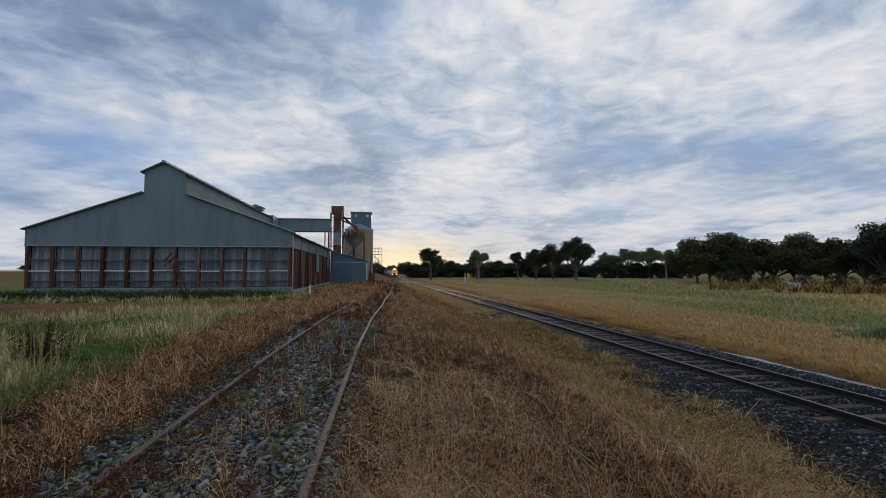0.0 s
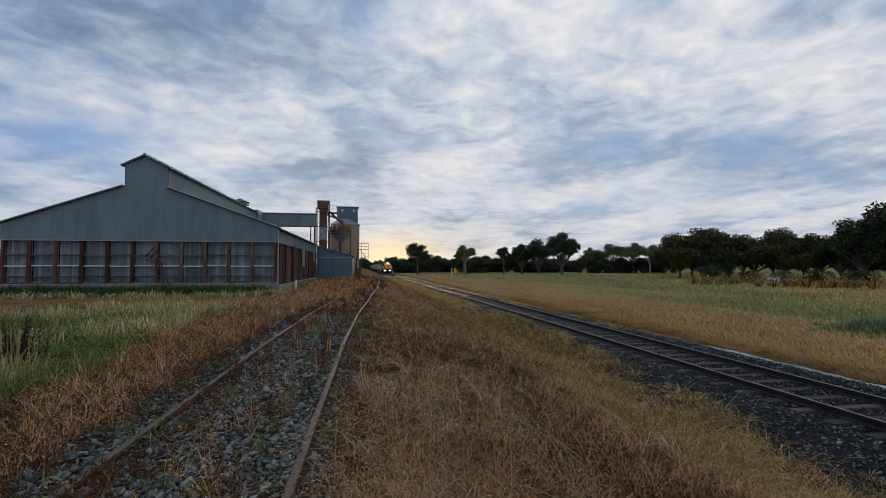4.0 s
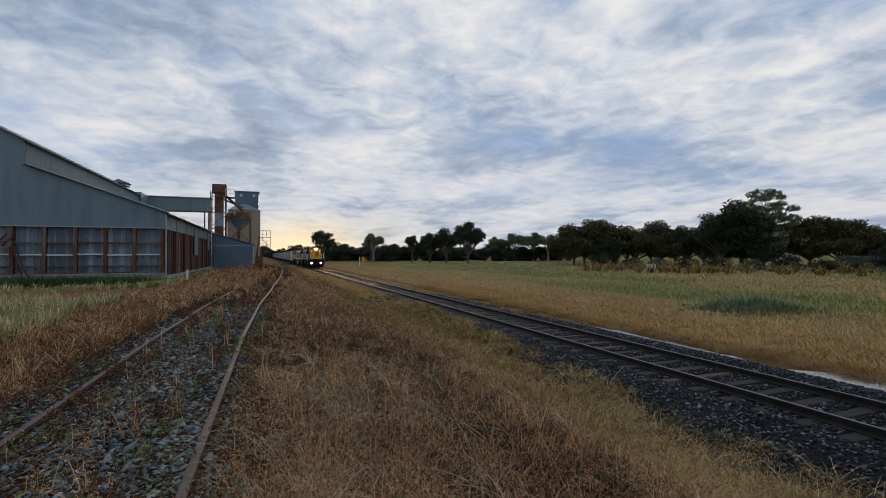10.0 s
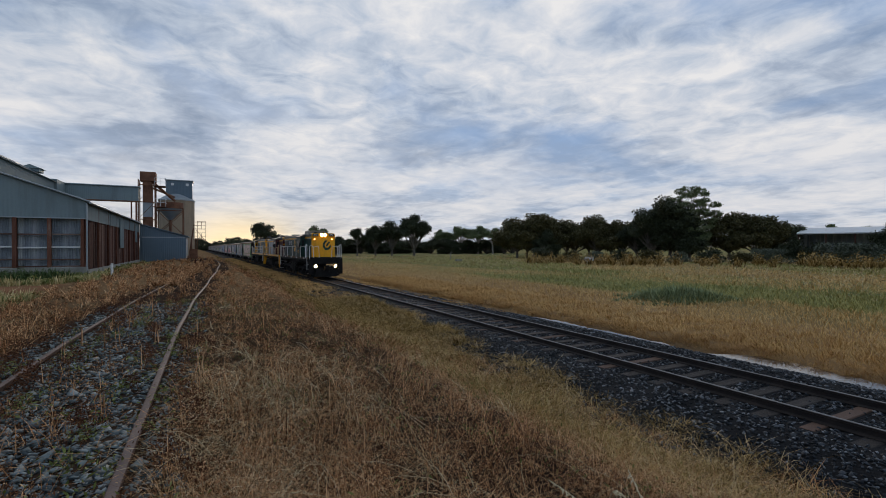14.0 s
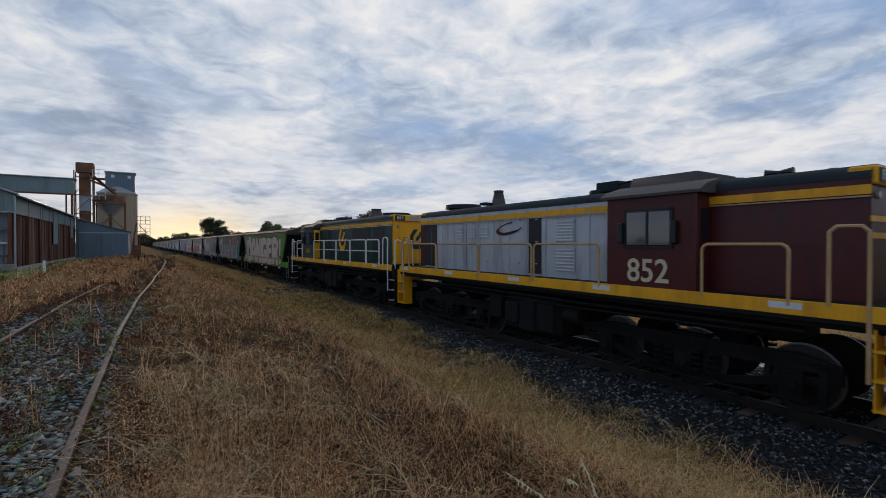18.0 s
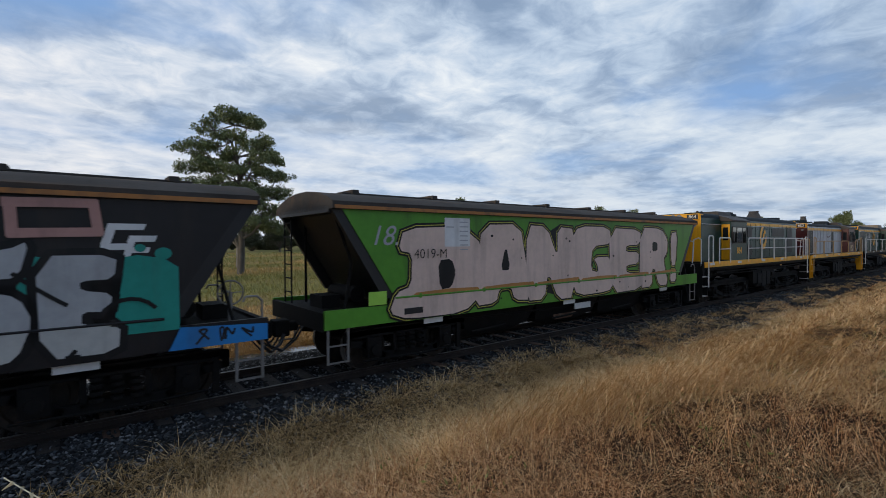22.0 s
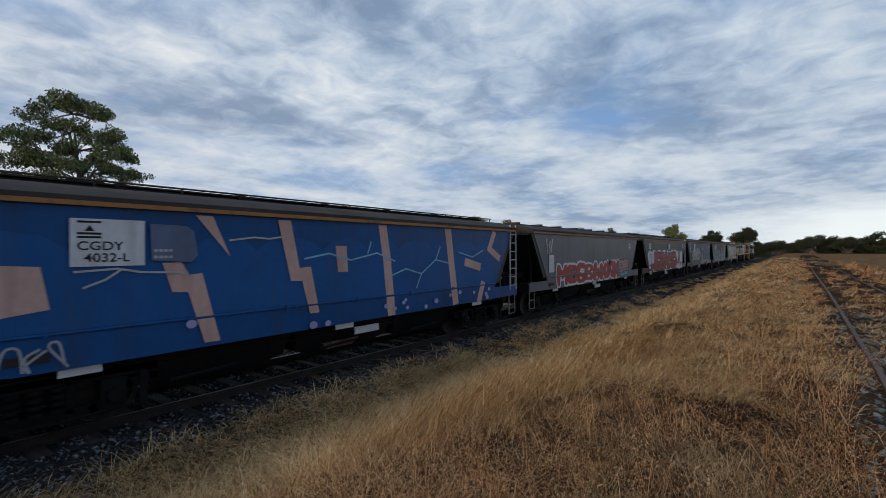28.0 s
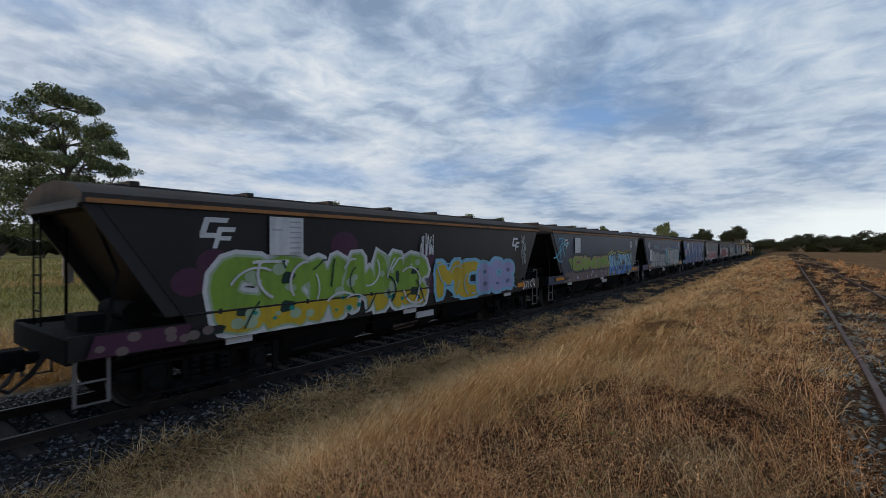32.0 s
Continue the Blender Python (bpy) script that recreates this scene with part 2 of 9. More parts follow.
# ---- mesh tools ----
class Shape:
    """Vertices and faces gathered from simple solids; obj() links them as one mesh."""

    def __init__(self):
        self.v, self.f, self.marks = [], [], []

    def put(self, verts, faces):
        k = len(self.v)
        self.marks.append((k, len(self.f)))
        self.v += [tuple(p) for p in verts]
        self.f += [tuple(i + k for i in f) for f in faces]
        return self

    def box(self, x0, x1, y0, y1, z0, z1, m=None):
        p = [(x, y, z) for z in (z0, z1) for y in (y0, y1) for x in (x0, x1)]
        if m is not None:
            p = [m @ Vector(q) for q in p]
        return self.put(p, [(0, 2, 3, 1), (4, 5, 7, 6), (0, 1, 5, 4), (2, 6, 7, 3), (0, 4, 6, 2), (1, 3, 7, 5)])

    def prism(self, poly, axis, a, b):
        """A polygon carried along an axis from a to b. The polygon lies in the other two axes, in xyz order."""
        def at(p, t):
            q = list(p)
            q.insert(axis, t)
            return q
        n = len(poly)
        v = [at(p, a) for p in poly] + [at(p, b) for p in poly]
        f = [tuple(range(n))[::-1], tuple(range(n, 2 * n))] + [(i, (i + 1) % n, n + (i + 1) % n, n + i) for i in range(n)]
        return self.put(v, f)

    def cone(self, p, q, r, s=None, n=10, caps=True):
        s = r if s is None else s
        p, q = Vector(p), Vector(q)
        d = (q - p).normalized()
        a = d.orthogonal().normalized()
        b = d.cross(a)
        ring = [(math.cos(2 * math.pi * i / n), math.sin(2 * math.pi * i / n)) for i in range(n)]
        v = [p + (a * c + b * e) * r for c, e in ring] + [q + (a * c + b * e) * s for c, e in ring]
        f = [(i, (i + 1) % n, n + (i + 1) % n, n + i) for i in range(n)]
        if caps:
            f += [tuple(range(n))[::-1], tuple(range(n, 2 * n))]
        return self.put(v, f)

    def tube(self, pts, r, n=6):
        """A bent rod through the points."""
        pts = [Vector(p) for p in pts]
        k = len(self.v)
        self.marks.append((k, len(self.f)))
        last = None
        for i, p in enumerate(pts):
            d = ((pts[min(i + 1, len(pts) - 1)] - p).normalized() + (p - pts[max(i - 1, 0)]).normalized()).normalized()
            a = (last - d * last.dot(d)).normalized() if last is not None and (last - d * last.dot(d)).length > 1e-4 else d.orthogonal().normalized()
            last = a
            b = d.cross(a)
            self.v += [tuple(p + (a * math.cos(2 * math.pi * j / n) + b * math.sin(2 * math.pi * j / n)) * r) for j in range(n)]
        for i in range(len(pts) - 1):
            self.f += [(k + i * n + j, k + i * n + (j + 1) % n, k + (i + 1) * n + (j + 1) % n, k + (i + 1) * n + j) for j in range(n)]
        self.f += [tuple(k + j for j in range(n))[::-1], tuple(k + (len(pts) - 1) * n + j for j in range(n))]
        return self

    def loft(self, rings, close=True, caps=True):
        k, n = len(self.v), len(rings[0])
        for r in rings:
            self.v += [tuple(p) for p in r]
        for i in range(len(rings) - 1):
            for j in range(n if close else n - 1):
                self.f.append((k + i * n + j, k + i * n + (j + 1) % n, k + (i + 1) * n + (j + 1) % n, k + (i + 1) * n + j))
        if caps:
            self.f += [tuple(k + j for j in range(n))[::-1], tuple(k + (len(rings) - 1) * n + j for j in range(n))]
        return self

    def mesh(self, name, material, bevel=0.0, smooth=35):
        me = bpy.data.meshes.new(name)
        me.from_pydata(self.v, [], self.f)
        bm = bmesh.new()
        bm.from_mesh(me)
        bmesh.ops.recalc_face_normals(bm, faces=bm.faces[:])
        if bevel:
            edges = [e for e in bm.edges if len(e.link_faces) == 2 and e.calc_face_angle(0) > 0.6]
            bmesh.ops.bevel(bm, geom=edges, offset=bevel, segments=1, affect="EDGES", clamp_overlap=True)
        bm.to_mesh(me)
        bm.free()
        me.materials.append(MATS[material] if isinstance(material, str) else material)
        if smooth:
            me.shade_smooth()
            me.set_sharp_from_angle(angle=radians(smooth))
        return me

    def objs(self, name, material, parent=None, label="", bevel=0.0, smooth=35):
        """Each solid as an object of its own."""
        out, ends = [], self.marks[1:] + [(len(self.v), len(self.f))]
        for (v0, f0), (v1, f1) in zip(self.marks, ends):
            one = Shape()
            one.put(self.v[v0:v1], [tuple(i - v0 for i in f) for f in self.f[f0:f1]])
            out.append(one.obj(name, material, parent, label, bevel, smooth))
        return out

    def obj(self, name, material, parent=None, label="", bevel=0.0, smooth=35, at=None):
        ob = new(name, self.mesh(name, material, bevel, smooth))
        ob.parent = parent
        if at is not None:
            ob.matrix_basis = at
        if label:
            ob["label"] = label
        return ob


def thing(name, label, category, group="", kind="", at=None):
    """An Empty at the base of a thing, which parents its parts."""
    ob = tagged(new(name), label, category, group, kind)
    ob.empty_display_size = 0.2
    if at is not None:
        ob.matrix_basis = at
    return ob


def fast_mesh(name, verts, faces, material, smooth=False):
    """A mesh from arrays: vertices n x 3 and faces m x k."""
    verts, faces = np.asarray(verts, np.float32), np.asarray(faces, np.int32)
    me = bpy.data.meshes.new(name)
    me.vertices.add(len(verts))
    me.vertices.foreach_set("co", verts.ravel())
    k = faces.shape[1]
    me.loops.add(faces.size)
    me.loops.foreach_set("vertex_index", faces.ravel())
    me.polygons.add(len(faces))
    me.polygons.foreach_set("loop_start", np.arange(0, faces.size, k, dtype=np.int32))
    me.update(calc_edges=True)
    me.materials.append(MATS[material] if isinstance(material, str) else material)
    if smooth:
        me.shade_smooth()
    return me

# ---- the lie of the land ----
RAIL_Z = -0.95


def main_x(y):
    """The main line's centre: straight behind, drawing gently left ahead."""
    return 9.15 - 0.0102 * max(0.0, y - 18) - 0.00012 * min(max(0.0, y), 18) ** 2


def siding_x(y):
    """The siding's right-hand rail."""
    keys = ((-400, -4.2), (-75, -1.32), (-22, -0.98), (-8, -0.84), (3, -0.50), (9, -0.42), (14, -0.25), (23, 0.26), (34, 0.88), (46, 1.42), (54, 1.5), (64, 1.15), (80, 0.1), (130, -2.6), (400, -10))
    for (a, p), (b, q) in zip(keys, keys[1:]):
        if a <= y <= b:
            f = (y - a) / (b - a)
            return p + (q - p) * (f * f * (3 - 2 * f) * 0.4 + f * 0.6)
    return keys[-1][1]


def bank(x, y):
    """Height of the ground before its small unevenness."""
    mx = main_x(y)
    r = x - (mx - 9.15)
    if r < 1.4:
        z = 0.0
        if x < -3.4:
            z = -0.16 * min(1.0, (-3.4 - x) / 3)
    elif r < 6.0:
        f = (r - 1.4) / 4.6
        z = -1.28 * (f * f * (3 - 2 * f))
    elif r < 11.6:
        z = -1.30
    elif r < 12.4:
        z = -1.30 - 0.32 * (r - 11.6) / 0.8
    elif r < 12.95:
        z = -1.62
    elif r < 13.85:
        z = -1.62 + 0.32 * (r - 12.95) / 0.9
    else:
        z = -1.30 + 0.15 * min(1, (r - 14.6) / 60)
    return z


def ground_z(x, y):
    z = bank(x, y)
    d = math.hypot(x, y)
    a = 0.05 if d < 60 else 0.12
    return z + a * noise.noise((x * 0.35, y * 0.35, 1.7)) + 0.5 * a * noise.noise((x * 1.3, y * 1.3, 4.2)) * (1 if d < 40 else 0)


def steps(near, far, first, grow):
    out, s = [0.0], first
    while out[-1] < far:
        out.append(out[-1] + s)
        if out[-1] > near:
            s *= grow
    return out


def make_ground():
    ys = steps(32, 4200, 0.42, 1.13)
    ys = [-y for y in ys[:0:-1]] + ys
    right, left = steps(15, 4200, 0.28, 1.15), steps(9, 4200, 0.4, 1.15)
    xs = [-x for x in left[:0:-1]] + right
    verts = [(x, y, ground_z(x, y)) for y in ys for x in xs]
    w = len(xs)
    faces = [(j * w + i, j * w + i + 1, (j + 1) * w + i + 1, (j + 1) * w + i) for j in range(len(ys) - 1) for i in range(w - 1)]
    ob = new("ground", fast_mesh("ground", verts, faces, make_soil(), True))
    tagged(ob, "dry grassy paddock with bare red earth and green patches", "ground", kind="structure")


def make_soil():
    """Earth and turf, coloured by where one stands: straw banks and ballast foot darkened for shade under the grass,
    red dirt by the shed, mixed paddock.
    """
    m = bpy.data.materials.new("soil")
    m.use_nodes = True
    N = Nodes(m.node_tree)
    out, b = N.add("ShaderNodeOutputMaterial"), N.add("ShaderNodeBsdfPrincipled", i_Roughness=0.95)
    b.inputs["Specular IOR Level"].default_value = 0.0
    N.link(b.outputs[0], out.inputs[0])
    pos = N.add("ShaderNodeNewGeometry").outputs["Position"]
    sep = N.add("ShaderNodeSeparateXYZ")
    N.link(pos, sep.inputs[0])
    x, y, z = sep.outputs
    n_big, n_mid, n_fine = N.noise(pos, 0.06, 5, 0.6), N.noise(pos, 0.5, 6, 0.65), N.noise(pos, 9.0, 5, 0.7)
    # near-black straw and earth tones stand in for shade between the blades
    straw = N.ramp(n_mid, [(0.3, (0.016, 0.010, 0.007)), (0.5, (0.036, 0.023, 0.014)), (0.7, (0.08, 0.052, 0.03))])
    earth = N.ramp(n_mid, [(0.3, (0.018, 0.012, 0.009)), (0.6, (0.04, 0.026, 0.018))])
    near = N.mix(N.ramp(n_fine, [(0.42, 0.0), (0.6, 1.0)]), earth, straw)
    # dry litter thickens away from the trodden stand
    litter = N.ramp(n_mid, [(0.3, (0.15, 0.085, 0.045)), (0.7, (0.29, 0.185, 0.095))])
    near = N.mix(N.math("MULTIPLY", N.math("MULTIPLY", N.math("SUBTRACT", N.math("ABSOLUTE", y), 6.0), 0.06, clamp=True), N.ramp(n_fine, [(0.35, 0.35), (0.55, 1.0)])), near, litter)
    # the paddock beyond the main line: tan strips and green swathes
    mp = N.add("ShaderNodeMapping", i_Scale=(0.10, 0.022, 1.0))
    N.link(pos, mp.inputs[0])
    sw = N.noise(mp.outputs[0], 1.0, 5, 0.6, 0.6)
    field = N.ramp(sw, [(0.36, (0.32, 0.23, 0.11)), (0.47, (0.28, 0.225, 0.10)), (0.55, (0.20, 0.195, 0.08)), (0.64, (0.13, 0.155, 0.065)), (0.72, (0.28, 0.225, 0.11))])
    tan = N.ramp(n_mid, [(0.3, (0.24, 0.14, 0.07)), (0.7, (0.38, 0.25, 0.125))])
    far_f = N.math("DIVIDE", N.math("SUBTRACT", N.math("ADD", x, N.math("MULTIPLY", N.math("SUBTRACT", n_big, 0.5), 10.0)), 19.0), 7.0, clamp=True)
    field = N.mix(far_f, tan, field)
    field = N.mix(N.ramp(n_fine, [(0.35, 0.4), (0.6, 0.0)]), field, (0.05, 0.045, 0.022))
    beyond = N.math("MULTIPLY", N.math("SUBTRACT", x, 12.6), 1.2, clamp=True)
    col = N.mix(beyond, near, field)
    # red dirt road and green flat beside the shed
    left = N.math("MULTIPLY", N.math("MULTIPLY", N.math("ADD", y, 4.0), 0.3, clamp=True), N.math("MULTIPLY", N.math("SUBTRACT", N.math("ADD", -5.0, N.math("MULTIPLY", N.math("SUBTRACT", n_big, 0.5), 3.0)), x), 0.8, clamp=True))
    green = N.ramp(n_mid, [(0.32, (0.08, 0.10, 0.032)), (0.52, (0.14, 0.15, 0.05)), (0.66, (0.27, 0.215, 0.10))])
    ydirt = N.math("ADD", y, N.math("MULTIPLY", N.math("SUBTRACT", n_big, 0.5), 9.0))
    dirt_f = N.math("MULTIPLY", N.math("MULTIPLY", N.math("SUBTRACT", ydirt, 20.0), 0.7, clamp=True), N.math("MULTIPLY", N.math("SUBTRACT", 29.0, ydirt), 0.5, clamp=True))
    dirt = N.ramp(n_mid, [(0.3, (0.16, 0.075, 0.038)), (0.7, (0.26, 0.135, 0.075))])
    side = N.mix(dirt_f, green, dirt)
    far_l = N.math("MULTIPLY", N.math("SUBTRACT", y, 60.0), 0.03, clamp=True)
    side = N.mix(far_l, side, (0.17, 0.12, 0.06))
    col = N.mix(left, col, side)
    N.link(col, b.inputs["Base Color"])
    bp = N.add("ShaderNodeBump", i_Strength=0.7, i_Distance=0.05)
    N.link(n_fine, bp.inputs["Height"])
    N.link(bp.outputs[0], b.inputs["Normal"])
    MATS["soil"] = m
    return m


make_ground()

surface("ballast", [(0.008, 0.008, 0.008), (0.021, 0.0205, 0.021), (0.05, 0.048, 0.048)], 1.0, 0, 1.2, 30, 0.8, 0.6, island=0.0, world=True, spec=0.05, rough_var=0.0)
surface("stones_dark", [(0.006, 0.0065, 0.007), (0.019, 0.0215, 0.025), (0.062, 0.068, 0.076), (0.30, 0.31, 0.325)], 0.75, 0, 2, 40, 0.3, island=0.75, world=True, spec=0.15)
surface("stones_blue", [(0.012, 0.015, 0.017), (0.058, 0.074, 0.076), (0.165, 0.195, 0.192), (0.33, 0.355, 0.345)], 0.8, 0, 2, 40, 0.3, island=0.7, world=True)
surface("siding_bed", [(0.016, 0.011, 0.008), (0.05, 0.032, 0.022), (0.11, 0.07, 0.045)], 1.0, 0, 0.9, 14, 0.8, 0.5, world=True, spec=0.0, rough_var=0.0)


def ballast_bed():
    """The main line's stone bed, a low bank with sloping shoulders, and the siding's thin bed."""
    prof = ((-3.0, -0.34), (-2.55, -0.22), (-1.75, -0.14), (-1.0, -0.165), (0, -0.17), (1.0, -0.165), (1.75, -0.14), (2.5, -0.24), (3.1, -0.5))
    ys = [-420 + 3 * i for i in range(90)] + [-150 + 0.75 * i for i in range(380)] + [135 + 4 * i for i in range(120)]
    rings = []
    for y in ys:
        mx = main_x(y)
        rings.append([(mx + a + 0.06 * noise.noise((y * 0.8, a, 0)), y, RAIL_Z + b + 0.02 * noise.noise((a * 2, y * 1.7, 9))) for a, b in prof])
    ob = Shape().loft(rings, False, False).obj("ballast_bed", "ballast", smooth=60)
    tagged(ob, "dark stone ballast bank under the main line", "ballast", kind="structure")
    prof = ((-2.5, -0.05), (-2.15, 0.02), (-1.5, 0.035), (-0.75, 0.03), (0.0, 0.035), (0.35, 0.02), (0.7, -0.05))
    ys = [-150 + 0.75 * i for i in range(300)]
    rings = [[(siding_x(y) + a, y, b + 0.02 * noise.noise((a * 2, y * 2, 3))) for a, b in prof] for y in ys]
    ob = Shape().loft(rings, False, False).obj("siding_bed", "siding_bed", smooth=60)
    tagged(ob, "thin weedy gravel bed under the old siding", "gravel bed", kind="structure")


def rail_run(name, xf, z, y0, y1, step, parent, body, head, label):
    """One rail: foot, web and head swept along the line, its worn top a strip of its own."""
    prof = [(-0.065, -0.15), (0.065, -0.15), (0.065, -0.138), (0.012, -0.115), (0.012, -0.045), (0.034, -0.035), (0.034, -0.004), (-0.034, -0.004), (-0.034, -0.035), (-0.012, -0.045), (-0.012, -0.115), (-0.065, -0.138)]
    ys, y = [], y0
    while y <= y1:
        ys.append(y)
        y += step * (1 if abs(y) < 60 else 3)
    rings = [[(xf(y) + a, y, z + b) for a, b in prof] for y in ys]
    rail = Shape().loft(rings).obj(name, body, parent, label, smooth=30)
    top = [[(xf(y) + a, y, z + b) for a, b in ((-0.03, -0.003), (-0.022, 0.001), (0.022, 0.001), (0.03, -0.003))] for y in ys]
    Shape().loft(top, False, False).obj("railhead", head, rail, smooth=40)


def make_tracks():
    main = thing("railway_track", "main line track of worn steel rails on dark ballast", "railway track", kind="structure")
    for s in (-1, 1):
        rail_run("rail", lambda y: main_x(y) + s * 0.7525, RAIL_Z, -420, 600, 1.5, main, "rail_dark", "rail_shine", "dark rail with a bright worn top")
    old = thing("siding_track", "disused siding with rusty rails sunk in weeds", "railway track", kind="structure")
    for s in (0, -1.505):
        rail_run("rail", lambda y: siding_x(y) + s, 0.10, -150, 76, 1.0, old, "rail_rust", "rail_worn", "rusty brown rail")
    rng = random.Random(5)
    wood = Shape().box(-1.25, 1.25, -0.12, 0.12, -0.13, 0.0).mesh("sleeper", "sleeper_wood", 0.012)
    steel = Shape().prism([(-0.13, -0.1), (-0.10, 0.0), (0.10, 0.0), (0.13, -0.1)], 0, -1.22, 1.22).mesh("sleeper", "sleeper_steel", 0.008)
    rest = Shape()
    y = -300.0
    while y < 320:
        m = pose(main_x(y), y, RAIL_Z - 0.148 + rng.uniform(-0.008, 0.006), 0, 0, rng.uniform(-1, 1))
        if -75 < y < 75:
            ob = new("sleeper", steel if rng.random() < 0.35 else wood)
            ob.parent, ob.matrix_basis = main, m
        else:
            rest.box(-1.25, 1.25, -0.12, 0.12, -0.1, 0.0, m)
        y += 0.66
    ob = rest.obj("sleepers_far", "sleeper_wood", main, smooth=0)
    ob["kind"] = "stuff"
    for i in range(130):
        y = -30 + i * 0.68
        ob = new("sleeper", wood)
        ob.parent, ob.matrix_basis = old, pose(siding_x(y) - 0.7525, y, -0.045 + rng.uniform(-0.02, 0.012), 0, 0, rng.uniform(-2, 2))


ballast_bed()
make_tracks()

# ---- the train: each vehicle in its own space, y towards its rear, z from the rail top; its visible flank is at -x ----
def lettering(body, size, offset, material, name, parent, m, label="", squeeze=1.0, shear=0.0):
    """Flat painted characters in the built-in font."""
    cu = bpy.data.curves.new(name, "FONT")
    cu.body, cu.size, cu.offset, cu.align_x, cu.align_y, cu.shear = body, size, offset, "CENTER", "CENTER", shear
    tmp = new("tmp", cu)
    me = bpy.data.meshes.new_from_object(tmp.evaluated_get(bpy.context.evaluated_depsgraph_get()))
    bpy.data.objects.remove(tmp)
    bpy.data.curves.remove(cu)
    me.materials.clear()
    me.materials.append(MATS[material])
    ob = new(name, me)
    ob.parent = parent
    ob.matrix_basis = m @ Matrix.Diagonal((squeeze, 1, 1, 1))
    if label:
        ob["label"] = label
    return ob


def flank(x, y, z):
    """A frame on the near flank: its x runs to the front, its y up."""
    return Matrix(((0, 0, -1, x), (-1, 0, 0, y), (0, 1, 0, z), (0, 0, 0, 1)))


def facing(x, y, z, s=-1):
    """A frame on an end face that looks to -y (s = -1) or +y."""
    return Matrix(((-s, 0, 0, x), (0, 0, s, y), (0, 1, 0, z), (0, 0, 0, 1)))


def rounded_box(x, y0, y1, z0, z1, r, n=4):
    """Cross section in x, z with rounded upper edges, as a polygon."""
    p = [(-x, z0), (x, z0)]
    for i in range(n + 1):
        a = math.pi / 2 * i / n
        p.append((x - r + r * math.cos(a), z1 - r + r * math.sin(a)))
    for i in range(n + 1):
        a = math.pi / 2 + math.pi / 2 * i / n
        p.append((-x + r + r * math.cos(a), z1 - r + r * math.sin(a)))
    return p


def wheel_mesh(r):
    s = Shape()
    prof = [(0.0, 0.10), (r * 0.28, 0.10), (r * 0.30, 0.045), (r * 0.78, 0.03), (r * 0.82, 0.07), (r, 0.065), (r + 0.0, -0.055), (r + 0.028, -0.06), (r + 0.028, -0.085), (r * 0.8, -0.085), (0.0, -0.085)]
    n = 24
    rings = [[(-w, q * math.cos(2 * math.pi * i / n), q * math.sin(2 * math.pi * i / n)) for q, w in prof] for i in range(n)]
    k = len(prof)
    v = [p for ring in rings for p in ring]
    f = [(i * k + j, i * k + j + 1, ((i + 1) % n) * k + j + 1, ((i + 1) % n) * k + j) for i in range(n) for j in range(k - 1)]
    s.put(v, f)
    # two lightening holes read as dark spots on the web
    return s.mesh("wheel", "wheel_steel", 0, 40)


def bogie(parent, cy, axles, r, wheel, heavy):
    """A bogie: side frames, axle boxes, springs, brake rods, wheels and axles."""
    half = max(axles) + 0.55
    s = Shape()
    for side in (-1, 1):
        x0, x1 = side * 1.02, side * 1.12
        top, z = 0.92 if heavy else 0.86, 0.42
        poly = [(cy - half, 0.62), (cy - half, 0.78), (cy - half + 0.5, top - 0.05), (cy + half - 0.5, top - 0.05), (cy + half, 0.78), (cy + half, 0.62), (cy + half - 0.35, 0.56), (cy + 0.65, 0.30), (cy - 0.65, 0.30), (cy - half + 0.35, 0.56)]
        for k in range(len(poly)):
            p, q = Vector(poly[k - 1]), Vector(poly[k])
            d = (q - p).normalized() * 0.05
            e = Vector((-d.y, d.x)) * 1.2
            s.prism([tuple(p - d + e), tuple(p - d - e), tuple(q + d - e), tuple(q + d + e)], 0, min(x0, x1), max(x0, x1))
        s.box(min(x0, x1), max(x0, x1), cy - 0.42, cy - 0.34, 0.3, 0.85).box(min(x0, x1), max(x0, x1), cy + 0.34, cy + 0.42, 0.3, 0.85)
        s.box(min(x0, x1), max(x0, x1), cy - half, cy + half, 0.70, 0.84)
        for a in axles:
            s.box(min(x0, x1) - 0.06, max(x0, x1) + 0.06, cy + a - 0.16, cy + a + 0.16, 0.30, 0.70)
            s.cone((side * 1.05, cy + a, r), (side * 1.24, cy + a, r), 0.13, 0.10, 12)
        for k in range(5 if heavy else 3):
            yy = cy + (k - (2 if heavy else 1)) * 0.24
            for q in range(4):
                s.cone((side * 1.13, yy, 0.36 + 0.1 * q), (side * 1.13, yy, 0.41 + 0.1 * q), 0.085, 0.085, 8)
        s.box(side * 1.13 - 0.03, side * 1.13 + 0.03, cy - half + 0.1, cy - half + 0.2, 0.2, 0.75)
        s.tube([(side * 1.16, cy - half + 0.3, 0.26), (side * 1.16, cy - 0.3, 0.22), (side * 1.16, cy + half - 0.3, 0.26)], 0.025)
    s.box(-1.0, 1.0, cy - 0.3, cy + 0.3, 0.45, 0.95)
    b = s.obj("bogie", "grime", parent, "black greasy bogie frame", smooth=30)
    for a in axles:
        ax = new("wheelset", AXLE[r])
        ax.parent, ax.matrix_basis = b, pose(0, cy + a, r)
        WHEELS.append((ax, cy + a, r))
    return b


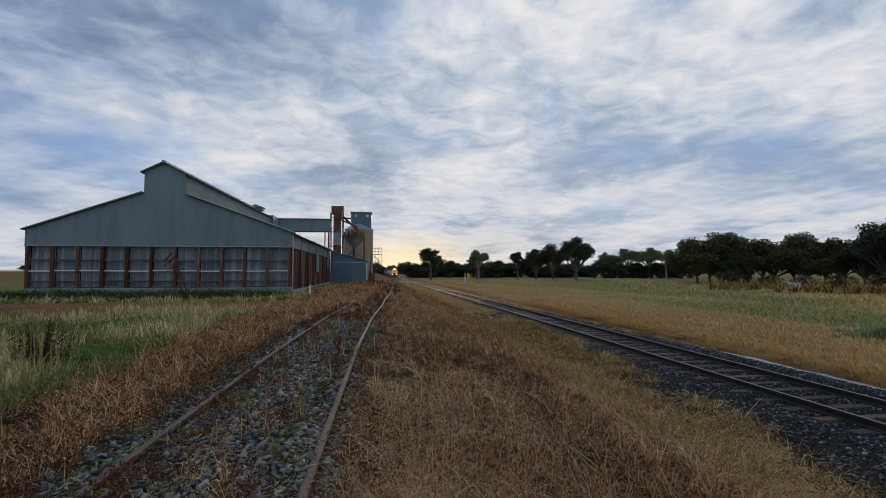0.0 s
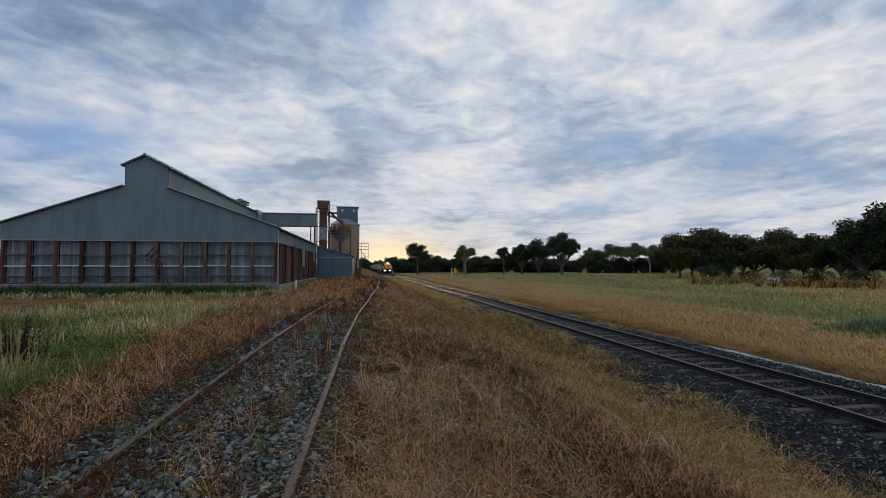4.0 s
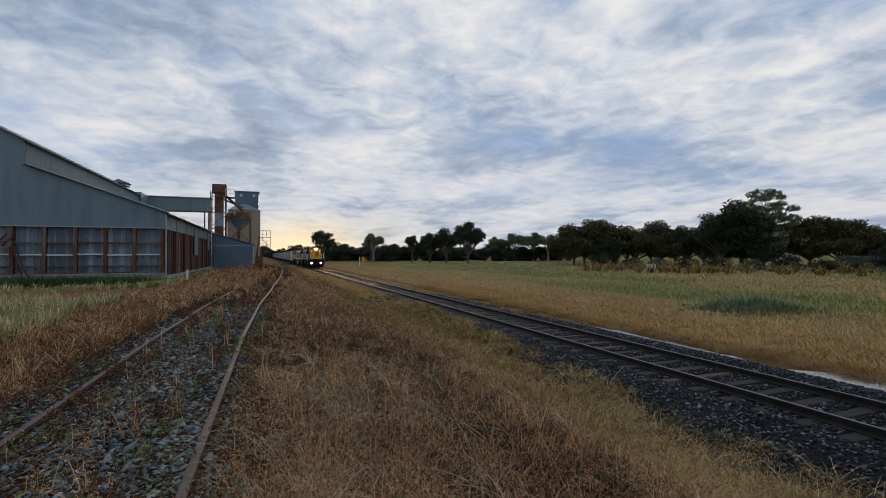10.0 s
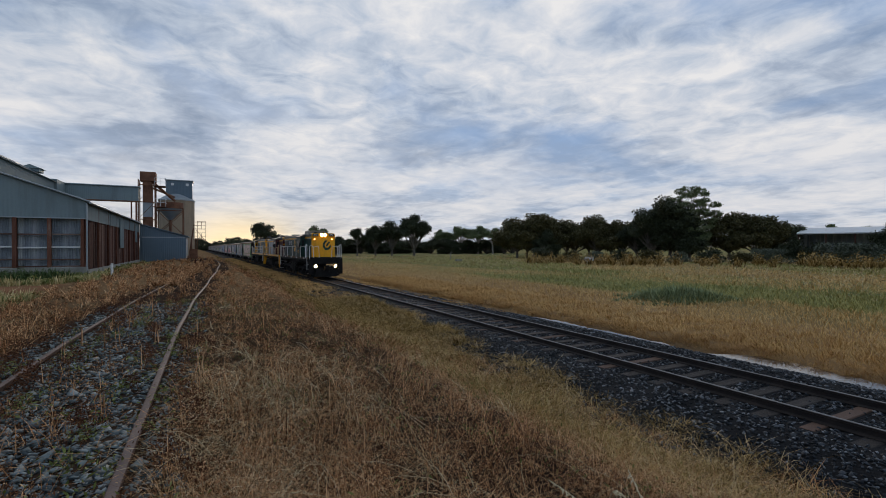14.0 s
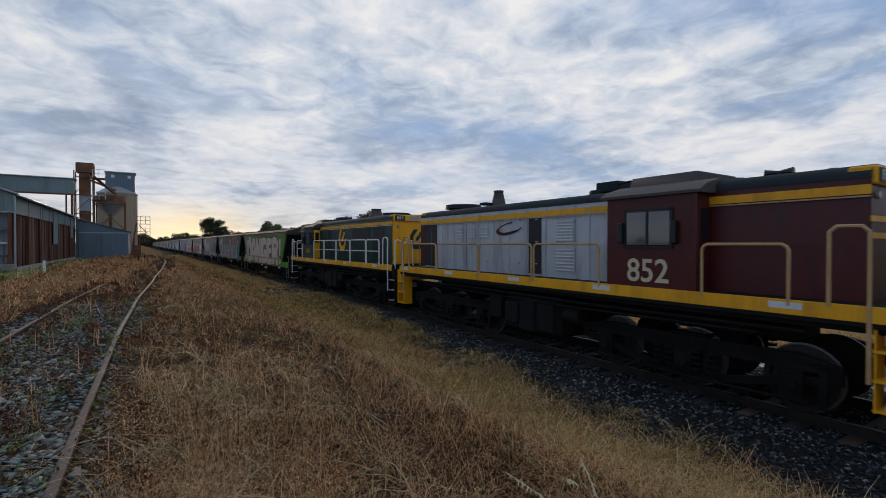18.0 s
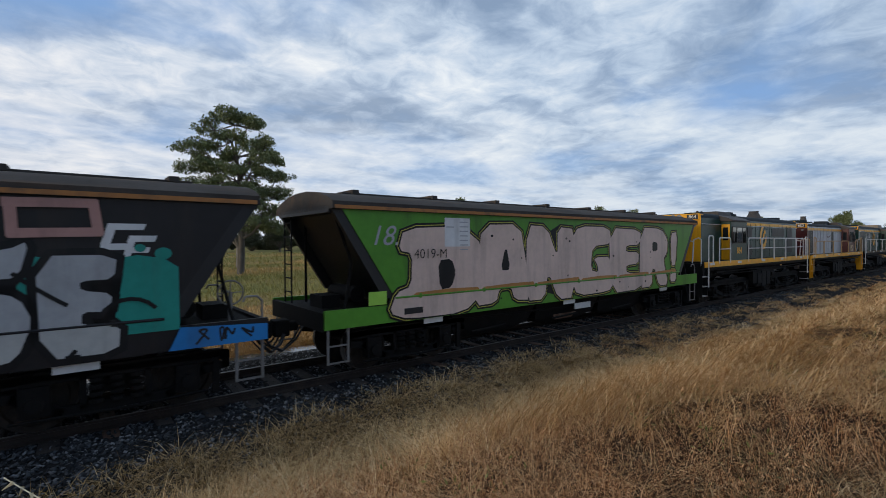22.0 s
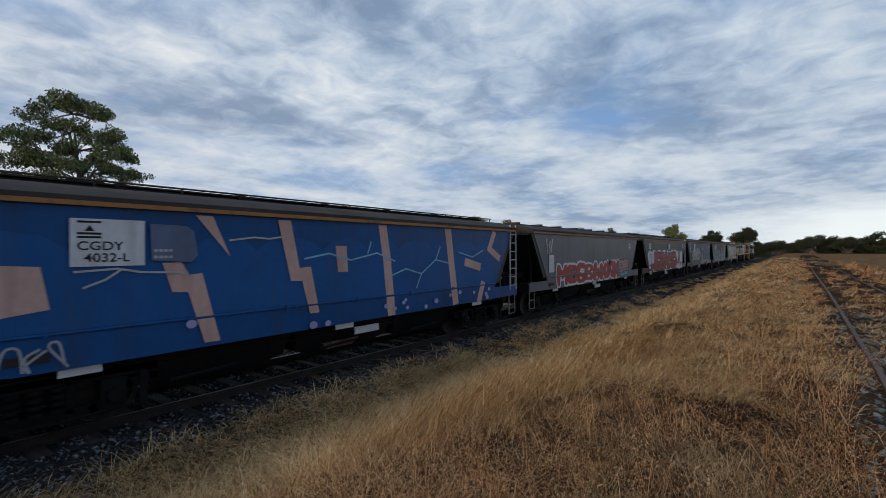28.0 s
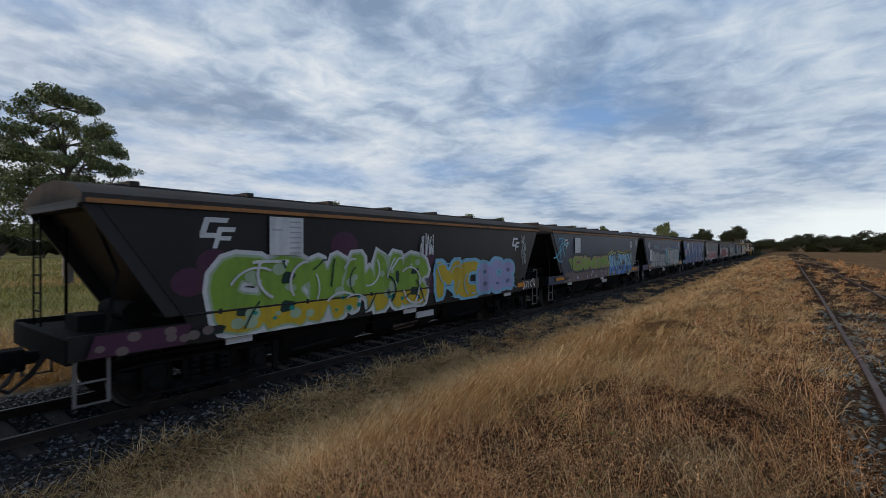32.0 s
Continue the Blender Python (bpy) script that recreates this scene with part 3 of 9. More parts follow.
WHEELS = []
surface("wheel_steel", [(0.012, 0.011, 0.010), (0.035, 0.028, 0.022), (0.07, 0.05, 0.038)], 0.7, 0.2, 4, 30, 0.2)
surface("steel_mid", [(0.12, 0.115, 0.11), (0.24, 0.23, 0.22)], 0.55, 0.2, 3, 30, 0.1)
surface("steel_light", [(0.30, 0.29, 0.28), (0.46, 0.45, 0.43)], 0.5, 0.2, 3, 30, 0.1)


def wheelset(r):
    a = wheel_mesh(r)
    s = Shape()
    for side in (1, -1):
        s.put([(side * (v.co.x - 0.72), v.co.y, v.co.z) for v in a.vertices], [tuple(p.vertices) if side > 0 else tuple(p.vertices)[::-1] for p in a.polygons])
        for k in range(6):
            t = 2 * math.pi * k / 6
            s.cone((-side * 0.76, r * 0.55 * math.cos(t), r * 0.55 * math.sin(t)), (-side * 0.775, r * 0.55 * math.cos(t), r * 0.55 * math.sin(t)), r * 0.12, r * 0.1, 8)
    s.cone((-0.8, 0, 0), (0.8, 0, 0), 0.075, 0.075, 10)
    me = s.mesh("wheelset", "wheel_steel", 0, 40)
    me.materials.append(MATS["steel_mid"])
    for f in me.polygons:
        if all(math.hypot(me.vertices[i].co.y, me.vertices[i].co.z) > r * 0.985 for i in f.vertices):
            f.material_index = 1
    return me


AXLE = {0.5: wheelset(0.5), 0.46: wheelset(0.46)}


def coupler(parent, y, s):
    c = Shape()
    c.box(-0.09, 0.09, min(y, y + s * 0.75), max(y, y + s * 0.75), 0.82, 1.0)
    c.box(-0.16, 0.16, min(y + s * 0.55, y + s * 0.85), max(y + s * 0.55, y + s * 0.85), 0.74, 1.06)
    c.obj("coupler", "grime", parent, "", 0.02)
    h = Shape()
    for k, x in enumerate((-0.45, -0.32, 0.36)):
        h.tube([(x, y + s * 0.05, 0.95), (x, y + s * 0.2, 0.72), (x * 0.8, y + s * 0.42, 0.52 - 0.04 * k), (x * 0.6, y + s * 0.62, 0.62), (x * 0.5, y + s * 0.72, 0.8)], 0.022)
    h.objs("air_hose", "paint_black", parent)


def emblem(parent, m, h, material):
    """The octagonal emblem with its slanted bar and dot."""
    k = h / 260.0
    def P(x, y):
        return ((x - 291) * k, (298 - y) * k)
    ring = [(240, 168), (183, 245), (183, 345), (245, 428), (337, 428), (400, 350), (400, 272), (362, 312), (338, 350), (302, 368), (262, 358), (236, 325), (230, 285), (243, 247), (304, 168)]
    s = Shape()
    quads = [(0, 1, 13, 14), (1, 2, 11, 12), (1, 12, 13), (2, 3, 10, 11), (3, 4, 9, 10), (4, 5, 8, 9), (5, 6, 7, 8)]
    v = [(*P(*p), 0.0) for p in ring]
    s.put(v, quads)
    s.put([(*P(*p), 0.0) for p in [(266, 296), (304, 236), (343, 264), (302, 322), (284, 330), (268, 320)]], [(0, 1, 2, 3, 4, 5)])
    s.put([(*P(345 + 27 * math.cos(a), 228 + 27 * math.sin(a)), 0.0) for a in [2 * math.pi * i / 16 for i in range(16)]], [tuple(range(16))])
    return s.obj("emblem", material, parent, "", smooth=0, at=m)


def locomotive(number, cab_first, hood, cab, short, sill, rails, nose, lit, details):
    """A small hood locomotive with a cab near one end. f turns it end for end."""
    f = 1 if cab_first else -1
    c0, c1 = details["cab_at"]
    def Y(a, b):
        return (a, b) if f > 0 else (-b, -a)
    loco = thing("locomotive", details["label"], "locomotive", "locomotives of the grain train")
    # underframe
    half = details.get("half", 6.85)
    s = Shape()
    s.box(-1.3, 1.3, -half, half, 1.38, 1.66)
    for x in (-1.34, 1.34):
        s.box(x - 0.05, x + 0.02, -half, half, 1.46, 1.58)
    s.box(-0.5, 0.5, -5.2, 5.2, 1.0, 1.4)
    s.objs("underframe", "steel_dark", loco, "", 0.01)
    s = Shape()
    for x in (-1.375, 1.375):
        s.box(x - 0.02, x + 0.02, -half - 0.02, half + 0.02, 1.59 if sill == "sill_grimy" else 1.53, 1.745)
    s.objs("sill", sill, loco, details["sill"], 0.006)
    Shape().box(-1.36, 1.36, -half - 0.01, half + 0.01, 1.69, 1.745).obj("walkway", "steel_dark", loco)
    # hoods
    tail = details.get("tail_at", 6.2)
    y0, y1 = Y(c1, tail)
    H = details.get("top", 3.70)
    poly = rounded_box(0.97, 0, 0, 1.74, H, 0.16)
    long_hood = Shape().prism(poly, 1, y0, y1).obj("long_hood", hood, loco, details["hood"], 0.0)
    y0, y1 = Y(-6.2, c0)
    short_hood = Shape().prism(poly, 1, y0, y1).obj("short_hood", short, loco)
    # coloured end faces
    for hd, ye, s1 in ((short_hood, -6.2 * f, -f), (long_hood, tail * f, f)):
        mat = nose if (hd is short_hood) == (details["nose"] == "short") else details.get("tail", hood)
        Shape().prism([(p[0] * 0.985, p[1] - 0.01) for p in poly], 1, min(ye, ye + s1 * 0.012), max(ye, ye + s1 * 0.012)).obj("end_face", mat, hd)
    # roof skins and stripes
    for hd, a, b in ((long_hood, c1, tail + 0.02), (short_hood, -6.22, c0)):
        ya, yb = Y(a, b)
        top = [(x * 1.004, z + 0.008) for x, z in rounded_box(0.975, 0, 0, H - 0.28, H + 0.01, 0.2)][1:]
        Shape().loft([[(x, ya, z) for x, z in top[1:]], [(x, yb, z) for x, z in top[1:]]], False, False).obj("roof_skin", "roof_dark", hd, smooth=60)
        st = Shape()
        for x in (-0.978, 0.978):
            st.box(x - 0.004, x + 0.004, ya, yb, H - 0.40, H - 0.27)
        if hd is long_hood or details.get("short_stripe", True):
            st.objs("stripe", "paint_yellow", hd, "yellow stripe below the roof")
        rr = Shape()
        for x in (-1.0, 1.0):
            rr.box(x - 0.012, x + 0.012, ya, yb, H - 0.44, H - 0.42)
        rr.objs("gutter", rails, hd)
    # cab
    ya, yb = Y(c0, c1)
    body = Shape()
    body.box(-1.37, 1.37, ya, yb, 1.70, 3.44)
    cabin = body.obj("cab", cab, loco, details["cab"], 0.02)
    roof = [(-1.46, 3.41), (-1.46, 3.46), (-1.25, 3.57), (-0.8, 3.69), (0, 3.75), (0.8, 3.69), (1.25, 3.57), (1.46, 3.46), (1.46, 3.41)]
    Shape().prism(roof, 1, ya - 0.1, yb + 0.1).obj("cab_roof", "cab_roof", cabin, "weathered grey-brown roof", 0.0)
    pod = Shape()
    pa, pb, pz = details.get("pod_at", (0.35, 0.1, 3.88))
    pod.prism([(-0.8, 3.66), (-0.70, pz), (0.70, pz), (0.8, 3.66)], 1, *Y(c0 + pa, c1 - pb))
    pod.obj("roof_unit", details.get("pod", "cab_roof"), cabin, "", 0.015)
    for x, sgn in ((-1.376, -1), (1.376, 1)):
        w = Shape()
        ym = (ya + yb) / 2
        wide = details.get("win", 0.76)
        w.box(x - 0.01, x + 0.01, ym - wide, ym + wide, 2.50, 3.15)
        win = w.obj("window", "cab_glass", cabin, "dark sliding side window")
        fr = Shape()
        for a, b in ((-wide - 0.03, -wide + 0.02), (wide - 0.02, wide + 0.03)) + (((-0.02, 0.02),) if wide < 0.6 else ((-0.32, -0.28), (0.28, 0.32))):
            fr.box(x - 0.022, x + 0.022, ym + a, ym + b, 2.46, 3.19)
        fr.box(x - 0.022, x + 0.022, ym - wide - 0.03, ym + wide + 0.03, 3.15, 3.19).box(x - 0.022, x + 0.022, ym - wide - 0.03, ym + wide + 0.03, 2.46, 2.50)
        fr.obj("window_frame", details.get("frame", "paint_black"), win)
        Shape().box(x + sgn * 0.05 - 0.06, x + sgn * 0.05 + 0.06, ym - f * (wide + 0.07) - 0.05, ym - f * (wide + 0.07) + 0.05, 2.55, 2.95).obj("mirror", "paint_black", cabin, "", 0.02)
        if wide < 0.6:
            Shape().box(x + sgn * 0.05 - 0.06, x + sgn * 0.05 + 0.06, ym + f * (wide + 0.07) - 0.05, ym + f * (wide + 0.07) + 0.05, 2.55, 2.95).obj("mirror", "paint_black", cabin, "", 0.02)
        if details.get("panes"):
            for a, b in (((-wide + 0.03, -0.03), (0.03, wide - 0.03)) if wide < 0.6 else ((-0.27, 0.27),)):
                Shape().box(x - 0.016, x + 0.016, ym + a, ym + b, 2.52, 3.13).obj("pane", "pane_light", win, "pale reflecting pane")
    for s1, yy in ((-1, ya), (1, yb)):
        d = Shape()
        for x in (-1.17, 1.17):
            d.box(x - 0.16, x + 0.16, min(yy, yy + s1 * 0.02), max(yy, yy + s1 * 0.02), 1.78, 3.28)
        dr = d.objs("cab_door", details.get("door", cab), cabin)[0]
        g = Shape()
        for x in (-1.17, 1.17):
            g.box(x - 0.10, x + 0.10, min(yy, yy + s1 * 0.032), max(yy, yy + s1 * 0.032), 2.6, 3.15)
        g.objs("door_window", "cab_glass", cabin)
    # hood doors, seams and louvres
    seam = Shape()
    for side in (-0.982, 0.982):
        for i in range(11):
            yy = f * (-1.55 + i * 0.66)
            seam.box(side - 0.006, side + 0.006, yy - 0.008, yy + 0.008, 1.8, 3.4)
        for i in range(10):
            yy = f * (-1.25 + i * 0.66)
            for z in (2.05, 2.6, 3.15):
                seam.box(side - 0.016, side + 0.016, yy - 0.03, yy + 0.03, z - 0.015, z + 0.015)
    so = seam.obj("door_seams", details.get("seam", hood), long_hood, "hinges and seams of the hood doors")
    so["kind"] = "stuff"
    for (a, b, z0, z1, dark) in details["vents"]:
        ya2, yb2 = Y(a, b)
        bx = Shape().box(-0.988, -0.965, ya2, yb2, z0, z1)
        bx.box(0.965, 0.988, ya2, yb2, z0, z1)
        v = bx.objs("vent", dark, long_hood)[0]
        if details["slats"] and dark not in ("paint_black", "paint_maroon"):
            sl = Shape()
            n = max(2, int((z1 - z0) / 0.07))
            for i in range(n):
                z = z0 + (i + 0.5) * (z1 - z0) / n
                sl.prism([(-1.004, z - 0.018), (-0.986, z + 0.02), (-0.986, z - 0.018)], 1, ya2 + 0.02, yb2 - 0.02)
            sl.obj("slats", details["slats"], v)
    if "bars" in details:
        for (a, z0, kind) in details["bars"]:
            ym = f * a
            sl = Shape()
            if kind == "upright":
                for k in range(3):
                    for q in range(2):
                        sl.box(-0.995, -0.985, ym - 0.13 + k * 0.11, ym - 0.09 + k * 0.11, z0 + q * 0.20, z0 + 0.18 + q * 0.20)
            elif kind == "level":
                for k in range(4):
                    sl.box(-0.995, -0.985, ym - 0.17, ym + 0.17, z0 + k * 0.11, z0 + 0.035 + k * 0.11)
            else:
                for q in range(2):
                    for k in range(2):
                        for d in (-1, 1):
                            c = Matrix.Translation((-0.99, ym - 0.09 + 0.18 * k, z0 + 0.1 + 0.22 * q)) @ pose(0, 0, 0, 28 * d, 0, 0)
                            sl.box(-0.005, 0.005, -0.014, 0.014, -0.12, 0.12, c)
            back = Shape().box(-0.984, -0.975, ym - 0.2, ym + 0.2, z0 - 0.04, z0 + 0.46).obj("vent", "paint_black", long_hood)
            sl.obj("vent_bars", "paint_white", back, "white painted guard bars")
    # exhaust, horns, roof gear
    if details["stack"]:
        sy, r0, r1, sh = details["stack"]
        sy *= f
        Shape().loft([[(r * math.cos(2 * math.pi * i / 16), sy + r * math.sin(2 * math.pi * i / 16), z) for i in range(16)] for r, z in
                      ((r0 * 1.12, H - 0.06), (r0 * 1.08, H + 0.05), (r0, H + 0.07), (r1 * 1.05, H + sh * 0.9), (r1 * 1.2, H + sh * 0.91), (r1 * 1.2, H + sh))]).obj("exhaust_chimney", "stack_steel", long_hood, "tapered soot-stained exhaust stack", smooth=50)
    fan = Shape().cone((0, f * 4.6, 3.72), (0, f * 4.6, 3.85), 0.62, 0.6, 20)
    fan.obj("fan_cowl", "roof_dark", long_hood)
    gear = Shape()
    if details["stack"]:
        gear.box(-0.35, 0.35, f * -1.5 - 0.3, f * -1.5 + 0.3, 3.72, 3.95)
    gear.box(-0.5, -0.1, f * 2.9 - 0.15, f * 2.9 + 0.15, 3.72, 3.8)
    if details["stack"]:
        gear.tube([(-0.3, f * -2.2, 3.72), (-0.3, f * -2.1, 3.9), (-0.3, f * -1.6, 3.85)], 0.03)
        gear.cone((-0.3, f * -1.2, H - 0.05), (-0.3, f * -1.2, H + 0.16), 0.2, 0.17, 14)
    gear.cone((-0.3, f * -5.6, H - 0.05), (-0.3, f * -5.6, H + 0.08), 0.12, 0.09, 10)
    gear.objs("roof_gear", "roof_dark", long_hood, "", 0.02)
    hn = Shape()
    for d in (-1, 1):
        hn.cone((-0.35, f * -4.9, H + 0.1), (-0.35, f * -4.9 + d * 0.2, H + 0.1), 0.03, 0.07, 10)
    hn.box(-0.38, -0.32, f * -4.9 - 0.03, f * -4.9 + 0.03, H - 0.05, H + 0.12)
    hn.obj("horn", "paint_black", short_hood)
    # number box and headlights on each end
    dz = H - 3.71
    for ye, s1, hd in ((-6.21 * f, -f, short_hood), ((tail + 0.01) * f, f, long_hood)):
        bx = Shape()
        bx.box(-0.93, 0.93, min(ye - s1 * 0.25, ye + s1 * 0.06), max(ye - s1 * 0.25, ye + s1 * 0.06), 3.44 + dz, 3.70 + dz)
        box_end = bx.obj("number_box", details.get("box", "paint_yellow"), hd, "", 0.02)
        yy = ye + s1 * 0.066
        for x in (-0.66, 0.66):
            Shape().box(x - 0.22, x + 0.22, min(yy, yy + s1 * 0.01), max(yy, yy + s1 * 0.01), 3.47 + dz, 3.67 + dz).obj("number_plate", "paint_black", box_end)
            lettering(number, 0.2, 0.0, "paint_white", "numerals", box_end, facing(x, yy + s1 * 0.014, 3.57 + dz, s1))
        lt = Shape()
        for x in (-0.12, 0.12):
            lt.cone((x, yy, 3.57 + dz), (x, yy + s1 * 0.012, 3.57 + dz), 0.115, 0.118, 16)
        leading = lit and s1 < 0
        lt.objs("headlight", "headlight" if leading else "lens_dull", box_end, "round headlight")
        mk = Shape()
        for x in (-0.72, 0.72):
            mk.cone((x, ye, 3.22), (x, ye + s1 * 0.04, 3.22), 0.06, 0.055, 12)
        mk.objs("marker_light", "marker_light" if leading else "lens_dull", hd)
        side_plate = Shape().box(-0.945, -0.935, min(ye, ye - s1 * 0.25), max(ye, ye - s1 * 0.25), 3.46 + dz, 3.68 + dz)
        side_plate.obj("side_box", details.get("box", "paint_yellow"), hd)
        if hd is (short_hood if details["nose"] == "short" else long_hood):
            emblem(hd, facing(0.3 if details["nose"] == "short" else 0.15, ye + s1 * 0.02, 2.72, s1), 0.8, details.get("mark", "paint_green")) if details.get("mark", "paint_green") else None
            if details.get("frontbars"):
                for z in (2.62, 2.85):
                    Shape().box(-0.97, 0.97, min(ye, ye + s1 * 0.02), max(ye, ye + s1 * 0.02), z, z + 0.08).obj("stripe", "paint_yellow", hd)
    # pilots, steps, end rails
    for s1 in (-1, 1):
        ye = s1 * half
        p = Shape()
        p.box(-1.36, 1.36, min(ye, ye + s1 * 0.12), max(ye, ye + s1 * 0.12), 1.2, 1.70)
        p.obj("headstock", details["pilot"], loco, "", 0.015)
        pl = Shape().prism([(-1.25, 0.95), (1.25, 0.95), (1.15, 0.22), (-1.15, 0.22)], 1, min(ye, ye + s1 * 0.05), max(ye, ye + s1 * 0.05))
        pl.prism([(-0.8, 0.8), (0.8, 0.8), (0.9, 0.18), (-0.9, 0.18)], 1, min(ye + s1 * 0.05, ye + s1 * 0.35), max(ye + s1 * 0.05, ye + s1 * 0.35))
        pl.obj("cowcatcher", details.get("plough", "steel_dark"), loco, "", 0.01)
        coupler(loco, ye - s1 * 0.2, s1)
        for side in (-1, 1):
            st = Shape()
            for q, z in enumerate((0.42, 0.80, 1.18)):
                st.box(min(side * 1.02, side * 1.38), max(side * 1.02, side * 1.38), ye - s1 * (0.03 + 0.0 * q) - 0.22, ye - s1 * 0.03 + 0.22, z - 0.02, z + 0.015)
            stp = st.objs("step", details["step"], loco, details["steplabel"])[0]
            sd = Shape()
            for d in (-0.24, 0.22):
                sd.box(min(side * 1.02, side * 1.37), max(side * 1.02, side * 1.37), ye + d, ye + d + 0.02, 0.38, 1.6)
            sd.objs("step_side", details["pilot"], stp)
            hr = Shape()
            hr.tube([(side * 1.40, ye - s1 * 0.28, 0.75), (side * 1.40, ye - s1 * 0.28, 2.70), (side * 1.40, ye - s1 * 0.36, 2.78), (side * 1.40, ye - s1 * 0.62, 2.78), (side * 1.40, ye - s1 * 0.70, 2.70), (side * 1.40, ye - s1 * 0.70, 1.7)], 0.026)
            hr.tube([(side * 1.28, ye + s1 * 0.10, 0.9), (side * 1.28, ye + s1 * 0.10, 2.62), (side * 1.18, ye + s1 * 0.10, 2.70), (side * 1.0, ye + s1 * 0.10, 2.62), (side * 0.95, ye + s1 * 0.10, 1.7)], 0.026)
            hr.tube([(side * 0.98, ye + s1 * 0.10, 2.55), (side * 0.55, ye + s1 * 0.10, 2.66), (side * 0.5, ye + s1 * 0.10, 1.7)], 0.024)
            hr.objs("handrail", rails, loco, details["raillabel"])
            if lit and s1 < 0:
                can = Shape().cone((side * 0.80, ye - 0.02, 1.02), (side * 0.80, ye - 0.18, 1.02), 0.11, 0.128, 18).obj("ditch_light", "paint_black", loco)
                Shape().cone((side * 0.80, ye - 0.176, 1.02), (side * 0.80, ye - 0.184, 1.02), 0.115, 0.115, 18).obj("lens", "headlight", can, "round glowing light")
            else:
                Shape().cone((side * 0.80, ye, 1.02), (side * 0.80, ye + s1 * 0.16, 1.02), 0.11, 0.125, 14).obj("ditch_light", "lens_dull", loco)
    # side rails along the walkways
    for side in (-1, 1):
        x = side * 1.39
        spans, rt = details["spans"], details["rail_top"]
        for a, b in spans:
            ya, yb = Y(a, b)
            r = Shape().tube([(x, ya, 1.66), (x, ya, rt - 0.09), (x, ya + 0.03, rt - 0.03), (x, ya + 0.09, rt), (x, yb - 0.09, rt), (x, yb - 0.03, rt - 0.03), (x, yb, rt - 0.09), (x, yb, 1.66)], 0.026)
            if details.get("midrail"):
                r.tube([(x, ya, 2.24), (x, yb, 2.24)], 0.02)
            r.obj("side_rail", rails, loco, details["raillabel"])
        bar = Shape()
        for yy in (-5.6, -2.4, 0.25, 3.2, 6.0):
            bar.box(x - 0.01, x + 0.012 * side, yy, yy + 0.42, 1.61, 1.71)
        bar.objs("reflector", "paint_white", loco, "pale reflector strips on the sill")
    # tank and gear between the bogies
    t = Shape()
    t.box(-1.25, 1.25, -0.95, 0.95, 0.38, 1.30)
    t.obj("fuel_tank", "steel_dark", loco, "", 0.08)
    for yy, hh in ((-0.55, 0.34), (0.1, 0.40), (0.66, 0.26)):
        Shape().box(-1.31, -1.24, yy - 0.26, yy + 0.26, 0.8 - hh, 0.8 + hh).obj("equipment_box", "steel_dark", loco, "", 0.03)
    g = Shape()
    for side in (-1, 1):
        g.cone((side * 1.1, -1.5, 0.95), (side * 1.1, -1.05, 0.95), 0.2, 0.2, 12)
        g.tube([(side * 1.3, -5.6, 1.3), (side * 1.3, -2.0, 1.27), (side * 1.3, 2.0, 1.3), (side * 1.3, 5.6, 1.28)], 0.03)
        g.tube([(side * 1.32, -5.0, 1.2), (side * 1.32, -1.2, 1.16), (side * 1.25, 5.0, 1.2)], 0.02)
        g.box(side * 1.2 - 0.1, side * 1.2 + 0.1, 1.05, 1.5, 0.6, 1.2)
    g.obj("pipework", "grime", loco)
    for cy in (-3.75, 3.75):
        bogie(loco, cy, (-1.62, 0.0, 1.62), 0.5, None, True)
    # painted marks on the near flank
    lettering(number, details.get("digits", 0.38), 0.008, details["num"], "cab_number", cabin, flank(-1.385, f * (c0 + c1) / 2, details.get("digit_z", 2.15)), "painted running number", details.get("digit_w", 1.0))
    if details.get("side_mark"):
        emblem(long_hood, flank(-0.993, f * details["side_mark"], 2.72), 1.1, "paint_yellow")["label"] = "large yellow emblem"
    if details.get("swoosh"):
        s = Shape()
        pts = []
        for i in range(14):
            a = math.pi * 2 * i / 14
            pts.append((0.55 * math.cos(a), 0.16 * math.sin(a) + 0.08 * math.cos(a)))
        k = len(pts)
        s.put([(p[0], p[1], 0) for p in pts] + [(p[0] * 0.86 + 0.04, p[1] * 0.72 + 0.02, 0) for p in pts], [(i, (i + 1) % k, k + (i + 1) % k, k + i) for i in range(3, 13)])
        s.put([(-0.25, -0.2, 0), (0.4, -0.05, 0), (0.45, -0.02, 0), (-0.2, -0.12, 0)], [(0, 1, 2, 3)])
        s.obj("emblem", "paint_maroon", long_hood, "dark red swoosh emblem", smooth=0, at=flank(-0.993, f * details["swoosh"], 2.95))
    return loco


glassy("lens_dull", (0.25, 0.25, 0.26), 0.2)
glassy("pane_light", (0.07, 0.08, 0.09), 0.05)


